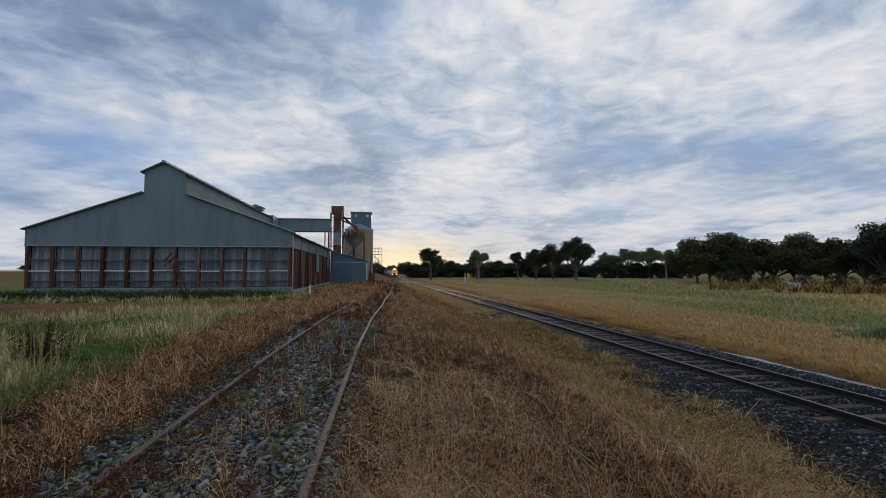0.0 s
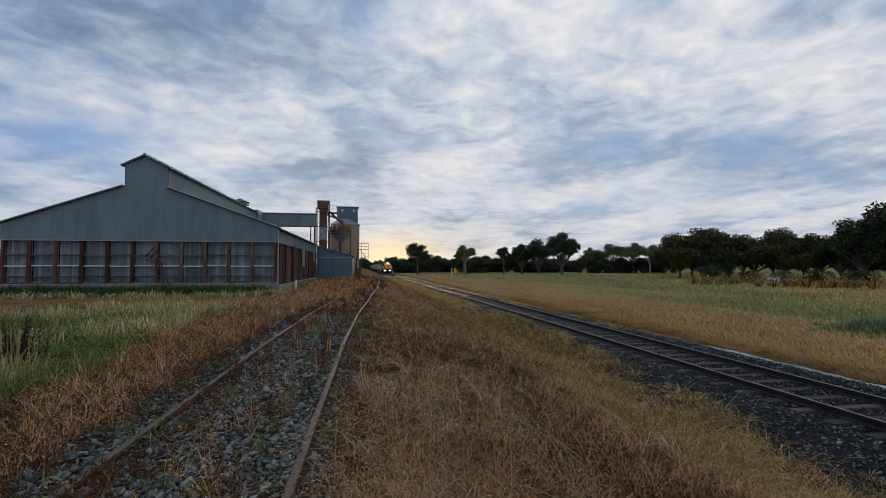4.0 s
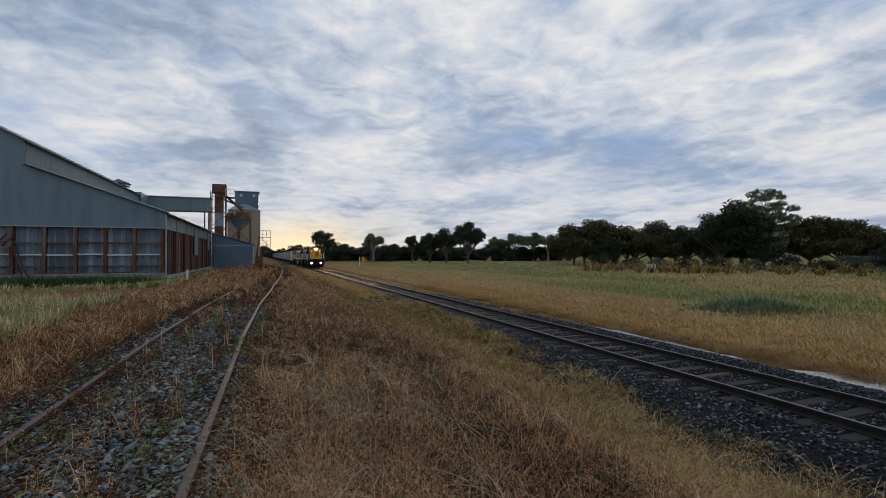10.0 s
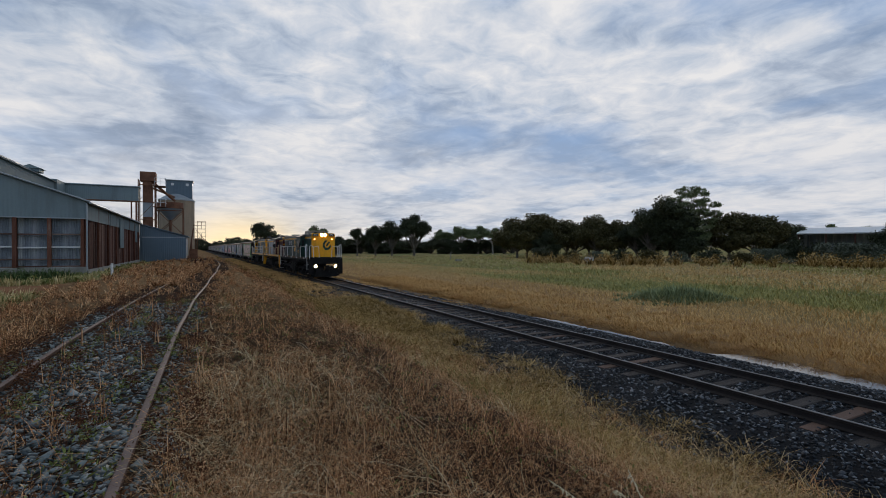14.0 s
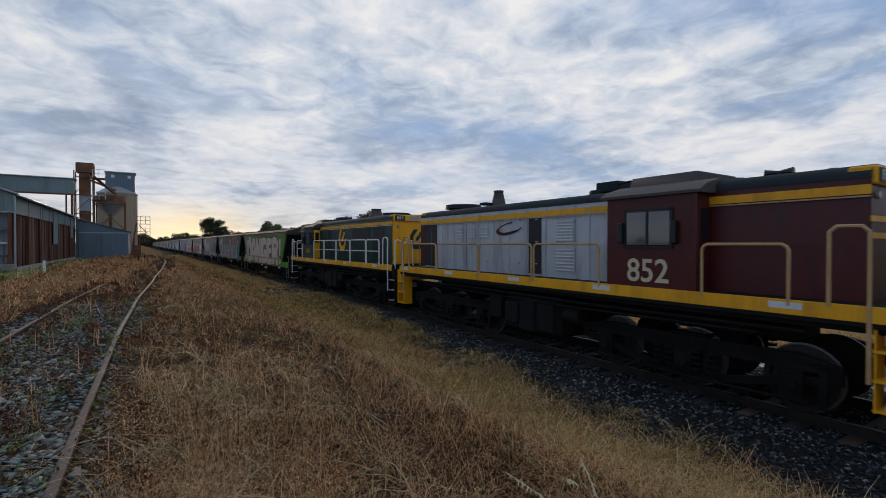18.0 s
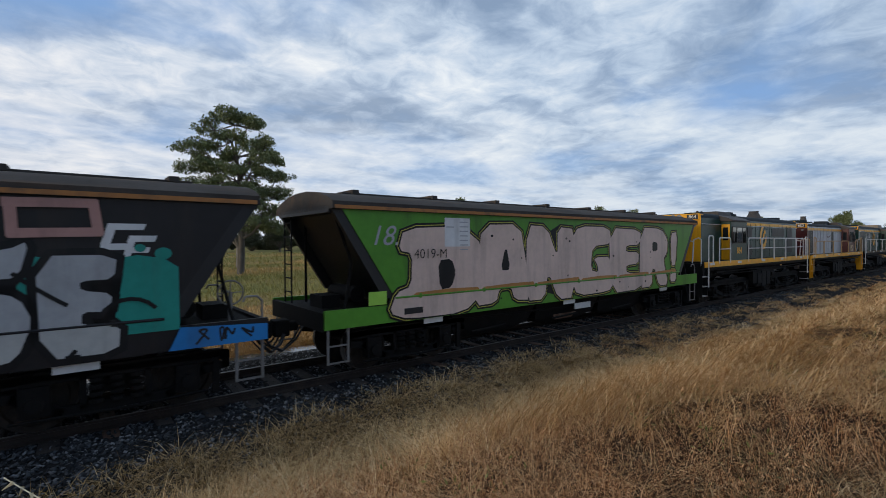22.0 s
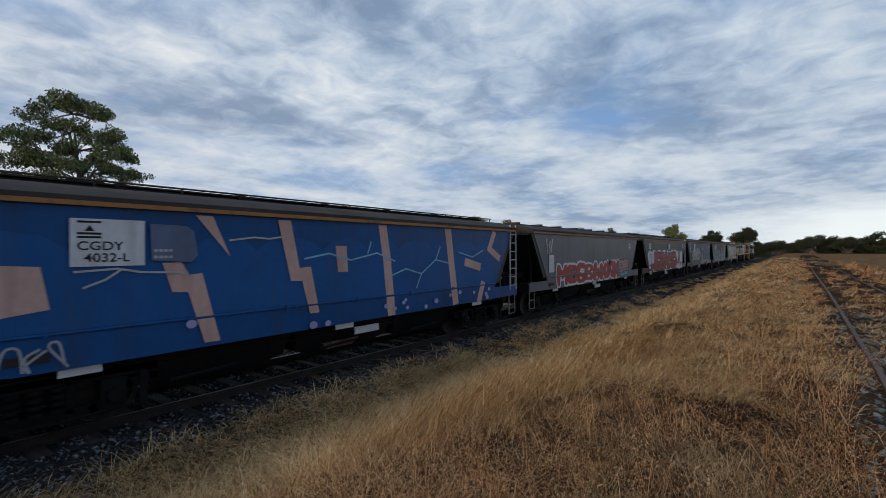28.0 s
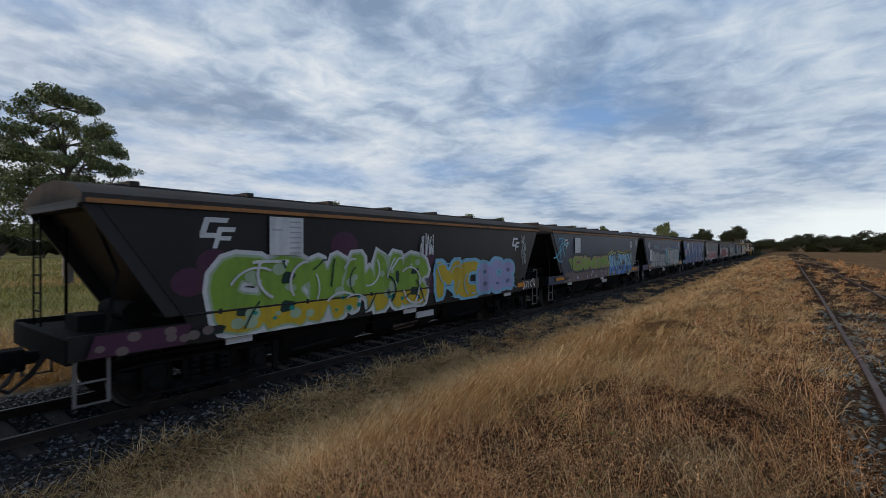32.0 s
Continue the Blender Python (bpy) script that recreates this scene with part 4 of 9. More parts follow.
def make_locos():
    common = dict(sill="", hood="", cab="", raillabel="pale steel handrail", steplabel="")
    a = dict(common, cab_at=(-3.8, -2.0), tail_at=6.44, rail_top=2.64, spans=((-5.9, -3.9), (-1.92, -0.14), (-0.06, 2.36), (2.44, 4.55), (4.63, 6.15)), label="dark green diesel locomotive with a yellow nose and lit headlights", sill="dark grimy side sill with traces of yellow", nose="short", pilot="steel_dark", step="steel_light", num="paint_yellow", slats=None, stack=None, pod="pod_tan", pod_at=(-0.6, 0.55, 3.98),
             vents=[(4.5, 5.75, 1.8, 3.35, "paint_black")], bars=[(3.75, 2.78, "upright"), (3.1, 2.78, "level"), (2.5, 2.78, "upright"), (-0.9, 2.76, "cross"), (-0.9, 2.05, "upright")], side_mark=0.85)
    b = dict(common, cab_at=(-4.1, -2.3), tail_at=5.8, half=6.6, rail_top=2.54, stack=(2.73, 0.24, 0.13, 0.55), spans=((-5.43, -4.2), (-2.13, -0.25), (-0.17, 1.88), (1.96, 4.08), (4.16, 5.9)), label="maroon and silver diesel locomotive with a yellow sill", nose="short", pilot="paint_yellow", step="paint_yellow", num="cream_paint", slats="paint_silver", mark=None, frontbars=True, panes=True, win=0.46, digits=0.60, digit_w=0.95, digit_z=2.03, top=3.62, raillabel="buff painted handrail",
             vents=[(4.75, 5.5, 1.8, 3.2, "paint_black"), (5.52, 5.79, 1.76, 3.2, "paint_maroon"), (3.2, 3.6, 2.7, 3.05, "paint_silver"), (2.6, 3.0, 2.7, 3.05, "paint_silver"), (2.0, 2.4, 2.7, 3.05, "paint_silver"), (-0.08, 0.35, 1.8, 3.2, "paint_black"), (-1.15, -0.55, 2.6, 3.1, "paint_silver"), (-1.15, -0.55, 1.9, 2.45, "paint_silver")], tail="paint_maroon", swoosh=1.1)
    c = dict(common, cab_at=(-4.3, -2.5), tail_at=6.12, short_stripe=False, rail_top=2.70, stack=(2.59, 0.37, 0.20, 0.46), spans=((-5.52, -4.4), (-2.35, -0.72), (-0.66, 1.0), (1.06, 2.75), (2.81, 4.5), (4.58, 5.8)), label="green diesel locomotive with yellow ends and sill", nose="long", pilot="steel_dark", step="steel_light", num="paint_yellow", slats=None, midrail=True, panes=True, door="paint_yellow", tail="paint_yellow",
             vents=[(-1.25, -0.7, 2.75, 3.2, "paint_black"), (-1.25, -0.7, 1.9, 2.4, "paint_black"), (2.1, 4.0, 2.8, 3.2, "paint_black"), (4.5, 5.4, 1.95, 3.3, "paint_black")], side_mark=0.80)
    return [locomotive("872", True, "paint_green", "paint_green", "paint_green", "sill_grimy", "paint_white", "paint_yellow", True, a),
            locomotive("852", True, "paint_silver", "paint_maroon", "paint_maroon", "paint_yellow", "buff_paint", "paint_maroon", False, b),
            locomotive("864", False, "paint_green", "paint_green", "paint_green", "paint_yellow", "paint_white", "paint_yellow", False, c)]


surface("stack_steel", [(0.03, 0.028, 0.027), (0.06, 0.055, 0.052), (0.10, 0.09, 0.085)], 0.75, 0.1, 2, 14, 0.2)
surface("pod_tan", [(0.16, 0.125, 0.085), (0.24, 0.195, 0.14), (0.30, 0.25, 0.18)], 0.7, 0, 2, 14, 0.1)
surface("cream_paint", [(0.55, 0.45, 0.28), (0.66, 0.56, 0.38)], 0.55, 0, 3, 20, 0.05)
surface("buff_paint", [(0.40, 0.24, 0.10), (0.55, 0.36, 0.18)], 0.55, 0, 3, 20, 0.05)
surface("sill_grimy", [(0.02, 0.017, 0.014), (0.06, 0.04, 0.02), (0.35, 0.19, 0.03)], 0.7, 0, 1.3, 12, 0.1)

# ---- grain hopper wagons ----
EAVE, LEDGE, FOOT = 3.22, 1.47, 0.98
surface("wagon_roof", [(0.035, 0.031, 0.028), (0.055, 0.05, 0.046), (0.08, 0.074, 0.068)], 0.85, 0, 0.8, 10, 0.1, streak=((0.12, 0.075, 0.045), (5, 0.6, 5), 0.4), spec=0.12)
surface("wagon_orange", [(0.30, 0.12, 0.03), (0.42, 0.18, 0.05)], 0.6, 0, 2, 20, 0.05, streak=((0.05, 0.04, 0.03), (2, 2, 2), 0.7))
for name, c in (("green", (0.085, 0.26, 0.03)), ("charcoal", (0.018, 0.017, 0.018)), ("navy", (0.026, 0.044, 0.095)), ("black", (0.017, 0.017, 0.018)), ("grey", (0.12, 0.125, 0.13)), ("blue", (0.006, 0.068, 0.21)),
                ("steel_blue", (0.036, 0.052, 0.085)), ("slate", (0.07, 0.08, 0.095)), ("umber", (0.019, 0.018, 0.018)), ("dull", (0.09, 0.09, 0.088))):
    lo, hi = tuple(v * 0.72 for v in c), tuple(v * 1.25 for v in c)
    surface("side_" + name, [lo, c, hi], 0.38, 0, 0.5, 7, 0.03, spec=0.22, streak=((0.035, 0.028, 0.022), (2.5, 2.5, 0.3), 0.35))


surface("chute_rust", [(0.04, 0.022, 0.014), (0.16, 0.085, 0.05), (0.42, 0.36, 0.30)], 0.8, 0.1, 3, 18, 0.3)


def base_wagon():
    w = thing("hopper_wagon", "grain hopper wagon", "hopper wagon", "hopper wagons of the grain train")
    # flanks: a long panel with raked ends, a rounded ledge and a lower skirt
    def side_shape(s):
        p = Shape()
        for a, b, x0, x1 in ((EAVE, LEDGE, 1.40, 1.40), (LEDGE, FOOT, 1.40, 1.40)):
            ya, yb = (7.15, 6.0) if a == EAVE else (6.0, 5.75)
            p.put([(s * x0, -ya, a), (s * x0, ya, a), (s * x1, yb, b), (s * x1, -yb, b), (s * (x0 - 0.05), -ya, a), (s * (x0 - 0.05), ya, a), (s * (x1 - 0.05), yb, b), (s * (x1 - 0.05), -yb, b)],
                  [(0, 1, 2, 3), (7, 6, 5, 4), (0, 4, 5, 1), (1, 5, 6, 2), (2, 6, 7, 3), (3, 7, 4, 0)])
        return p
    for s in (-1, 1):
        f = side_shape(s).obj("flank", "side_dull", w, smooth=0)
        r = Shape().tube([(s * 1.41, -6.0, LEDGE), (s * 1.41, 6.0, LEDGE)], 0.022, 8)
        for k in range(7):
            r.box(min(s * 1.37, s * 1.43), max(s * 1.37, s * 1.43), -5.4 + 1.8 * k - 0.03, -5.4 + 1.8 * k + 0.03, LEDGE - 0.04, LEDGE + 0.05)
        r.obj("ledge", "side_dull", f)
    # raked end sheets, hollow beneath
    e = Shape()
    for d in (-1, 1):
        line = ((7.10, EAVE), (5.97, LEDGE), (5.2, 1.1))
        rings = [[(x, d * (p + q), z) for x, q in ((-1.345, 0.0), (1.345, 0.0), (1.345, -0.06), (-1.345, -0.06))] for p, z in line]
        e.marks.append((len(e.v), len(e.f)))
        e.loft(rings)
        for x in (-1.33, 1.33):
            e.prism([(d * 7.35, EAVE), (d * 7.1, EAVE + 0.02), (d * 6.0, LEDGE), (d * 6.25, LEDGE)], 0, x - 0.05, x + 0.05)
        e.box(-1.3, 1.3, min(d * 7.05, d * 7.35), max(d * 7.05, d * 7.35), EAVE - 0.10, EAVE + 0.02)
    e.objs("end_sheet", "paint_black", w, "dark raked end sheet")
    # roof
    arc = [(-1.47, EAVE - 0.04), (-1.47, EAVE + 0.10), (-1.20, EAVE + 0.21), (-0.75, EAVE + 0.31), (-0.3, EAVE + 0.36), (0.3, EAVE + 0.36), (0.75, EAVE + 0.31), (1.20, EAVE + 0.21), (1.47, EAVE + 0.10), (1.47, EAVE - 0.04)]
    roof = Shape().prism(arc, 1, -7.35, 7.35).obj("roof", "wagon_roof", w, "brown-grey curved roof", smooth=40)
    st = Shape()
    for x in (-1.474, 1.474):
        st.box(x - 0.004, x + 0.004, -7.3, 7.3, EAVE - 0.035, EAVE + 0.03)
    st.objs("stripe", "wagon_orange", roof, "worn orange stripe along the eave")
    h = Shape()
    h.box(-0.3, 0.3, -6.6, 6.6, EAVE + 0.35, EAVE + 0.40)
    for k in range(7):
        h.box(-0.36, 0.36, -6.3 + 2.1 * k - 0.08, -6.3 + 2.1 * k + 0.08, EAVE + 0.36, EAVE + 0.46)
    h.obj("hatch", "wagon_roof", roof, "", 0.01)
    # underframe, end platforms, discharge gear
    u = Shape()
    u.box(-0.3, 0.3, -7.45, 7.45, 0.92, 1.2)
    for d in (-1, 1):
        u.box(-1.3, 1.3, min(d * 5.6, d * 7.5), max(d * 5.6, d * 7.5), 1.15, 1.25)
        u.box(-1.35, 1.35, min(d * 7.4, d * 7.5), max(d * 7.4, d * 7.5), 0.95, 1.3)
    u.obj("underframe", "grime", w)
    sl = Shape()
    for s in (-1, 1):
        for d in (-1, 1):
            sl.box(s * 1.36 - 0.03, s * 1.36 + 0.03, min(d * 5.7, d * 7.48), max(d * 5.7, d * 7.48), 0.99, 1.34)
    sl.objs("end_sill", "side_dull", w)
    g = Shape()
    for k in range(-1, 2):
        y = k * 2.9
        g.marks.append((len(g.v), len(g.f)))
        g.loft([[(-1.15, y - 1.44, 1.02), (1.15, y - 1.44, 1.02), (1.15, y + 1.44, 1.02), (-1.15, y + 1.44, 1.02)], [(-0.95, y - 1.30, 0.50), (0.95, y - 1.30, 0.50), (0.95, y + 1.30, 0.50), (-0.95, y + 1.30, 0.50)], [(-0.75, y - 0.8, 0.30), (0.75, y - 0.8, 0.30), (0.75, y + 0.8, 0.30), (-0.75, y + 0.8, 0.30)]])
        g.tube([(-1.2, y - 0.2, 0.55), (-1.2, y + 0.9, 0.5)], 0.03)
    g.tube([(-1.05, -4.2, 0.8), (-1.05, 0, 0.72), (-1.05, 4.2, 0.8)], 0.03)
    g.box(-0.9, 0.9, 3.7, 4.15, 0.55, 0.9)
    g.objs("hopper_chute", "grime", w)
    Shape().box(-1.22, -1.18, -0.85, -0.1, 0.66, 0.82).obj("stencil_board", "paint_white", w, "white stencilled board under the frame")
    Shape().put([(-1.12, -0.3, 0.58), (-1.12, 0.75, 0.58), (-1.05, 0.6, 0.42), (-1.05, -0.15, 0.42)], [(0, 1, 2, 3)]).obj("chute_door", "chute_rust", w, "rusty discharge door", smooth=0)
    rf = Shape()
    for y in (-5.0, 0.3, 5.0):
        rf.box(-1.33, -1.31, y - 0.25, y + 0.25, 0.86, 0.97)
    rf.objs("reflector", "paint_white", w, "white reflector plate")
    rest = Shape().box(-1.43, -1.41, 5.35, 5.8, 1.12, 1.24)
    rest.obj("side_lamp_bracket", "paint_black", w)
    for s in (-1, 1):
        for d in (-1, 1):
            lad = Shape()
            y = d * 7.2
            for q in (-0.2, 0.2):
                lad.box(s * 1.34 - 0.012, s * 1.34 + 0.012, y + q - 0.022, y + q + 0.022, 0.35, 1.0)
            for z in (0.37, 0.68):
                lad.box(s * 1.34 - 0.012, s * 1.34 + 0.012, y - 0.2, y + 0.2, z - 0.014, z + 0.014)
            if d < 0:
                lad.tube([(s * 1.34, y - 0.2, 1.3), (s * 1.34, y - 0.2, 1.62), (s * 1.34, y - 0.12, 1.7), (s * 1.34, y + 0.06, 1.7), (s * 1.34, y + 0.1, 1.62)], 0.02)
            lad.obj("step_ladder", "steel_mid", w)
    for d in (-1, 1):
        lad = Shape()
        for q in (0.75, 1.15):
            lad.box(q - 0.02, q + 0.02, d * 7.28 - 0.012, d * 7.28 + 0.012, 1.25, EAVE + 0.1)
        for i in range(6):
            lad.box(0.75, 1.15, d * 7.28 - 0.012, d * 7.28 + 0.012, 1.5 + 0.3 * i - 0.012, 1.5 + 0.3 * i + 0.012)
        lad.obj("end_ladder", "steel_dark", w, "thin dark end ladder")
    hb = Shape()
    n = 16
    ring = [(0.2 * math.cos(2 * math.pi * i / n), 0.2 * math.sin(2 * math.pi * i / n)) for i in range(n + 1)]
    hb.tube([(-1.0, -7.0 + a, 1.75 + b) for a, b in ring], 0.015, 5)
    for i in range(0, n, 4):
        hb.tube([(-1.0, -7.0, 1.75), (-1.0, -7.0 + ring[i][0], 1.75 + ring[i][1])], 0.01, 4)
    hb.tube([(-1.0, -7.0, 1.2), (-1.0, -7.0, 1.75), (-0.6, -7.0, 1.75)], 0.03)
    hb.obj("handbrake_wheel", "steel_mid", w)
    eg = Shape()
    for d in (-1, 1):
        eg.cone((-0.6, d * 6.4, 1.5), (0.5, d * 6.4, 1.5), 0.17, 0.17, 12)
        eg.tube([(0.9, d * 6.9, 1.25), (0.9, d * 6.9, EAVE)], 0.03)
        eg.tube([(-1.2, d * 7.0, 1.25), (-1.1, d * 6.8, 2.2), (-1.1, d * 7.1, 3.0)], 0.03)
        eg.box(-0.4, 0.2, min(d * 6.7, d * 7.1), max(d * 6.7, d * 7.1), 1.25, 1.5)
    eg.objs("end_gear", "grime", w, "brake gear on the end platform")
    for d in (-1, 1):
        coupler(w, d * 7.45, d)
        bogie(w, d * 5.45, (-0.89, 0.89), 0.46, None, False)
    return w


def paint(name, c, rough=0.45):
    lo, hi = tuple(v * 0.8 for v in c), tuple(min(0.9, v * 1.15) for v in c)
    surface("spray_" + name, [lo, c, hi], rough, 0, 1.2, 9, 0.0, spec=0.22, streak=((0.06, 0.05, 0.045), (2.5, 2.5, 0.3), 0.25))


for name, c in (("pink", (0.62, 0.47, 0.40)), ("black", (0.01, 0.01, 0.011)), ("white", (0.62, 0.62, 0.62)), ("silver", (0.36, 0.37, 0.38)), ("teal", (0.02, 0.25, 0.20)), ("red", (0.36, 0.06, 0.045)), ("sky", (0.22, 0.46, 0.60)),
                ("cyan", (0.10, 0.38, 0.52)), ("lime", (0.22, 0.36, 0.05)), ("gold", (0.55, 0.38, 0.03)), ("lilac", (0.36, 0.34, 0.55)), ("blue", (0.02, 0.18, 0.45)), ("orange", (0.60, 0.22, 0.02)), ("brown", (0.13, 0.06, 0.05)), ("rose", (0.40, 0.22, 0.19)), ("olive", (0.16, 0.17, 0.05)), ("peach", (0.55, 0.36, 0.30)), ("yellowline", (0.55, 0.50, 0.08)), ("cobalt", (0.008, 0.085, 0.26)), ("forest", (0.015, 0.04, 0.03)), ("palegrey", (0.42, 0.42, 0.40)), ("slate_blue", (0.12, 0.15, 0.24)), ("rustband", (0.42, 0.20, 0.06)), ("limelight", (0.30, 0.55, 0.08)), ("dusk", (0.16, 0.12, 0.11)), ("bright_blue", (0.06, 0.24, 0.62)), ("plum", (0.07, 0.025, 0.05)), ("palegreen", (0.36, 0.46, 0.30))):
    paint(name, c)


def blob(rng, w, h, n=9, rough=0.25):
    """A chunky rounded outline about w by h."""
    pts = []
    for i in range(n):
        a = 2 * math.pi * (i + rng.uniform(-0.2, 0.2)) / n
        c, s = math.cos(a), math.sin(a)
        k = 1 / max(abs(c), abs(s)) ** 0.75 * (1 + rng.uniform(-rough, rough))
        pts.append((0.5 * w * c * k, 0.5 * h * s * k))
    return pts


def rounded(pts, times):
    """The outline with its corners cut."""
    for _ in range(times):
        out = []
        for i, b in enumerate(pts):
            a, c = pts[i - 1], pts[(i + 1) % len(pts)]
            out += [(b[0] + (a[0] - b[0]) * 0.2, b[1] + (a[1] - b[1]) * 0.2), (b[0] + (c[0] - b[0]) * 0.2, b[1] + (c[1] - b[1]) * 0.2)]
        pts = out
    return pts


def swell(pts, g):
    """The outline moved outwards by g."""
    n = len(pts)
    area = sum(pts[i - 1][0] * pts[i][1] - pts[i][0] * pts[i - 1][1] for i in range(n))
    k = g if area > 0 else -g
    out = []
    for i in range(n):
        a, b, c = Vector(pts[i - 1]), Vector(pts[i]), Vector(pts[(i + 1) % n])
        d, e = (b - a).normalized(), (c - b).normalized()
        m = Vector((d.y + e.y, -d.x - e.x))
        m = m / max(0.6, m.length) if m.length > 1e-6 else Vector((d.y, -d.x))
        out.append(tuple(b + m * k * (1.15 if d.dot(e) < 0.5 else 1.0)))
    return out


# chunky forms in a unit square: the outline, then its openings
FORMS = {
    "D": [[(0.08, 0), (-0.12, 0.08), (-0.05, 0.3), (0.12, 0.34), (0.12, 0.7), (-0.02, 0.74), (0.02, 0.98), (0.7, 1), (1, 0.8), (1, 0.2), (0.75, 0)], [(0.44, 0.30), (0.42, 0.62), (0.58, 0.64), (0.64, 0.48), (0.58, 0.30)]],
    "A": [[(0, 0), (0.04, 0.4), (0.14, 0.98), (0.82, 1), (0.93, 0.5), (1, 0), (0.68, 0.02), (0.62, 0.2), (0.42, 0.2), (0.36, 0.02)], [(0.44, 0.42), (0.54, 0.74), (0.62, 0.42)]],
    "N": [[(0, 0.03), (0.04, 1), (0.4, 0.98), (0.62, 0.55), (0.62, 0.97), (1, 0.95), (0.97, 0), (0.62, 0), (0.42, 0.38), (0.36, 0.02)]],
    "G": [[(0.12, 0), (0, 0.25), (0.02, 0.8), (0.18, 1), (0.92, 1), (0.97, 0.76), (0.5, 0.72), (0.44, 0.36), (0.62, 0.32), (0.62, 0.42), (0.52, 0.54), (0.96, 0.54), (1, 0.1), (0.88, 0)]],
    "E": [[(0.05, 0), (0, 1), (0.95, 0.98), (0.92, 0.74), (0.5, 0.74), (0.5, 0.63), (0.88, 0.61), (0.86, 0.42), (0.5, 0.42), (0.5, 0.28), (0.98, 0.26), (0.95, 0)]],
    "R": [[(0, 0), (0.04, 1), (0.76, 1), (0.99, 0.8), (0.95, 0.55), (0.82, 0.46), (1, 0), (0.66, 0), (0.52, 0.3), (0.44, 0.3), (0.42, 0)], [(0.44, 0.6), (0.44, 0.78), (0.62, 0.76), (0.62, 0.62)]],
    "H": [[(0, 0.5), (-0.02, 1), (0.4, 0.98), (0.44, 0.62), (0.6, 0.66), (0.62, 0.95), (1, 0.92), (0.98, 0.4), (0.86, 0), (0.5, 0.02), (0.52, 0.2), (0.4, 0.26), (0.26, 0.04), (-0.3, 0), (-0.34, 0.16), (0.06, 0.34)]],
    "S": [[(0, 0), (-0.1, 0.26), (0.4, 0.3), (0.5, 0.36), (0.1, 0.46), (0, 0.8), (0.24, 0.98), (0.8, 1), (1.02, 1.06), (0.9, 0.74), (0.5, 0.72), (0.45, 0.66), (0.9, 0.58), (1.08, 0.36), (0.9, 0.04), (0.5, 0)]],
    "I": [[(0.1, 0), (0.2, 0.6), (0.05, 1), (0.8, 1.04), (0.95, 0.9), (0.75, 0.5), (0.85, 0)]],
    "!": [[(0.28, 0.32), (0.16, 1), (0.9, 1), (0.72, 0.32)], [(0.22, 0), (0.22, 0.24), (0.8, 0.24), (0.8, 0)]],
    "M": [[(0.02, 0), (0, 1), (0.3, 1), (0.5, 0.66), (0.7, 1), (1, 1), (0.98, 0), (0.72, 0), (0.7, 0.5), (0.5, 0.3), (0.3, 0.5), (0.28, 0)]],
    "U": [[(0.1, 0.05), (0, 1), (0.38, 1), (0.42, 0.35), (0.6, 0.35), (0.62, 1), (1, 1), (0.92, 0.05), (0.7, 0), (0.3, 0)]],
    "Z": [[(0, 0), (0.02, 0.26), (0.5, 0.72), (0.05, 0.74), (0, 1), (0.95, 1), (0.98, 0.74), (0.52, 0.28), (1, 0.28), (1, 0)]],
    "C": [[(0.15, 0), (0, 0.25), (0, 0.78), (0.18, 1), (0.9, 1), (0.95, 0.7), (0.45, 0.7), (0.42, 0.32), (0.95, 0.3), (0.9, 0)]],
    "u": [[(0.12, 0.04), (0, 0.9), (0.2, 1), (0.4, 0.9), (0.45, 0.38), (0.58, 0.38), (0.6, 0.92), (0.82, 1), (1, 0.9), (0.92, 0.06), (0.5, -0.02)]],
    "n": [[(0.0, 0.04), (0.06, 0.9), (0.35, 1), (0.8, 1), (1, 0.8), (1, 0.04), (0.8, 0), (0.62, 0.06), (0.58, 0.6), (0.42, 0.6), (0.38, 0.04), (0.2, 0)]],
    "o": [[(0.15, 0.08), (0, 0.5), (0.15, 0.92), (0.5, 1), (0.85, 0.92), (1, 0.5), (0.85, 0.08), (0.5, 0)], [(0.4, 0.36), (0.38, 0.62), (0.5, 0.7), (0.62, 0.62), (0.6, 0.36)]],
    "a": [[(0, 0.05), (0.12, 0.5), (-0.04, 0.88), (0.35, 1), (0.5, 0.74), (0.7, 1.04), (1.04, 0.9), (0.85, 0.55), (1, 0.1), (0.7, -0.03), (0.55, 0.3), (0.35, 0)]],
    "b": [[(0.05, 0), (-0.05, 0.6), (0.2, 1), (0.9, 0.92), (1.05, 0.62), (0.72, 0.5), (1, 0.3), (0.88, -0.02), (0.5, 0.05)], [(0.35, 0.6), (0.4, 0.76), (0.68, 0.72), (0.56, 0.6)], [(0.35, 0.2), (0.38, 0.36), (0.68, 0.33), (0.6, 0.2)]],
    "c": [[(0.1, 0.06), (-0.06, 0.7), (0.25, 1), (1.0, 0.95), (1.04, 0.65), (0.5, 0.72), (0.4, 0.5), (1.0, 0.45), (0.92, 0.03), (0.5, -0.02)], [(0.4, 0.2), (0.42, 0.3), (0.66, 0.28), (0.62, 0.2)]],
    "d": [[(-0.05, 0.2), (0.2, 0.98), (0.58, 1), (0.6, 0.6), (0.82, 0.78), (1.06, 0.35), (0.75, -0.02), (0.7, 0.25), (0.45, 0.3), (0.4, 0)]],
    "e": [[(0, 0), (0.08, 1.03), (0.42, 0.9), (0.45, 0.5), (0.6, 1), (0.98, 0.95), (1.02, 0.2), (0.85, 0), (0.6, 0.1), (0.55, 0.35), (0.4, 0.03)], [(0.7, 0.45), (0.72, 0.7), (0.84, 0.66), (0.82, 0.45)]],
}


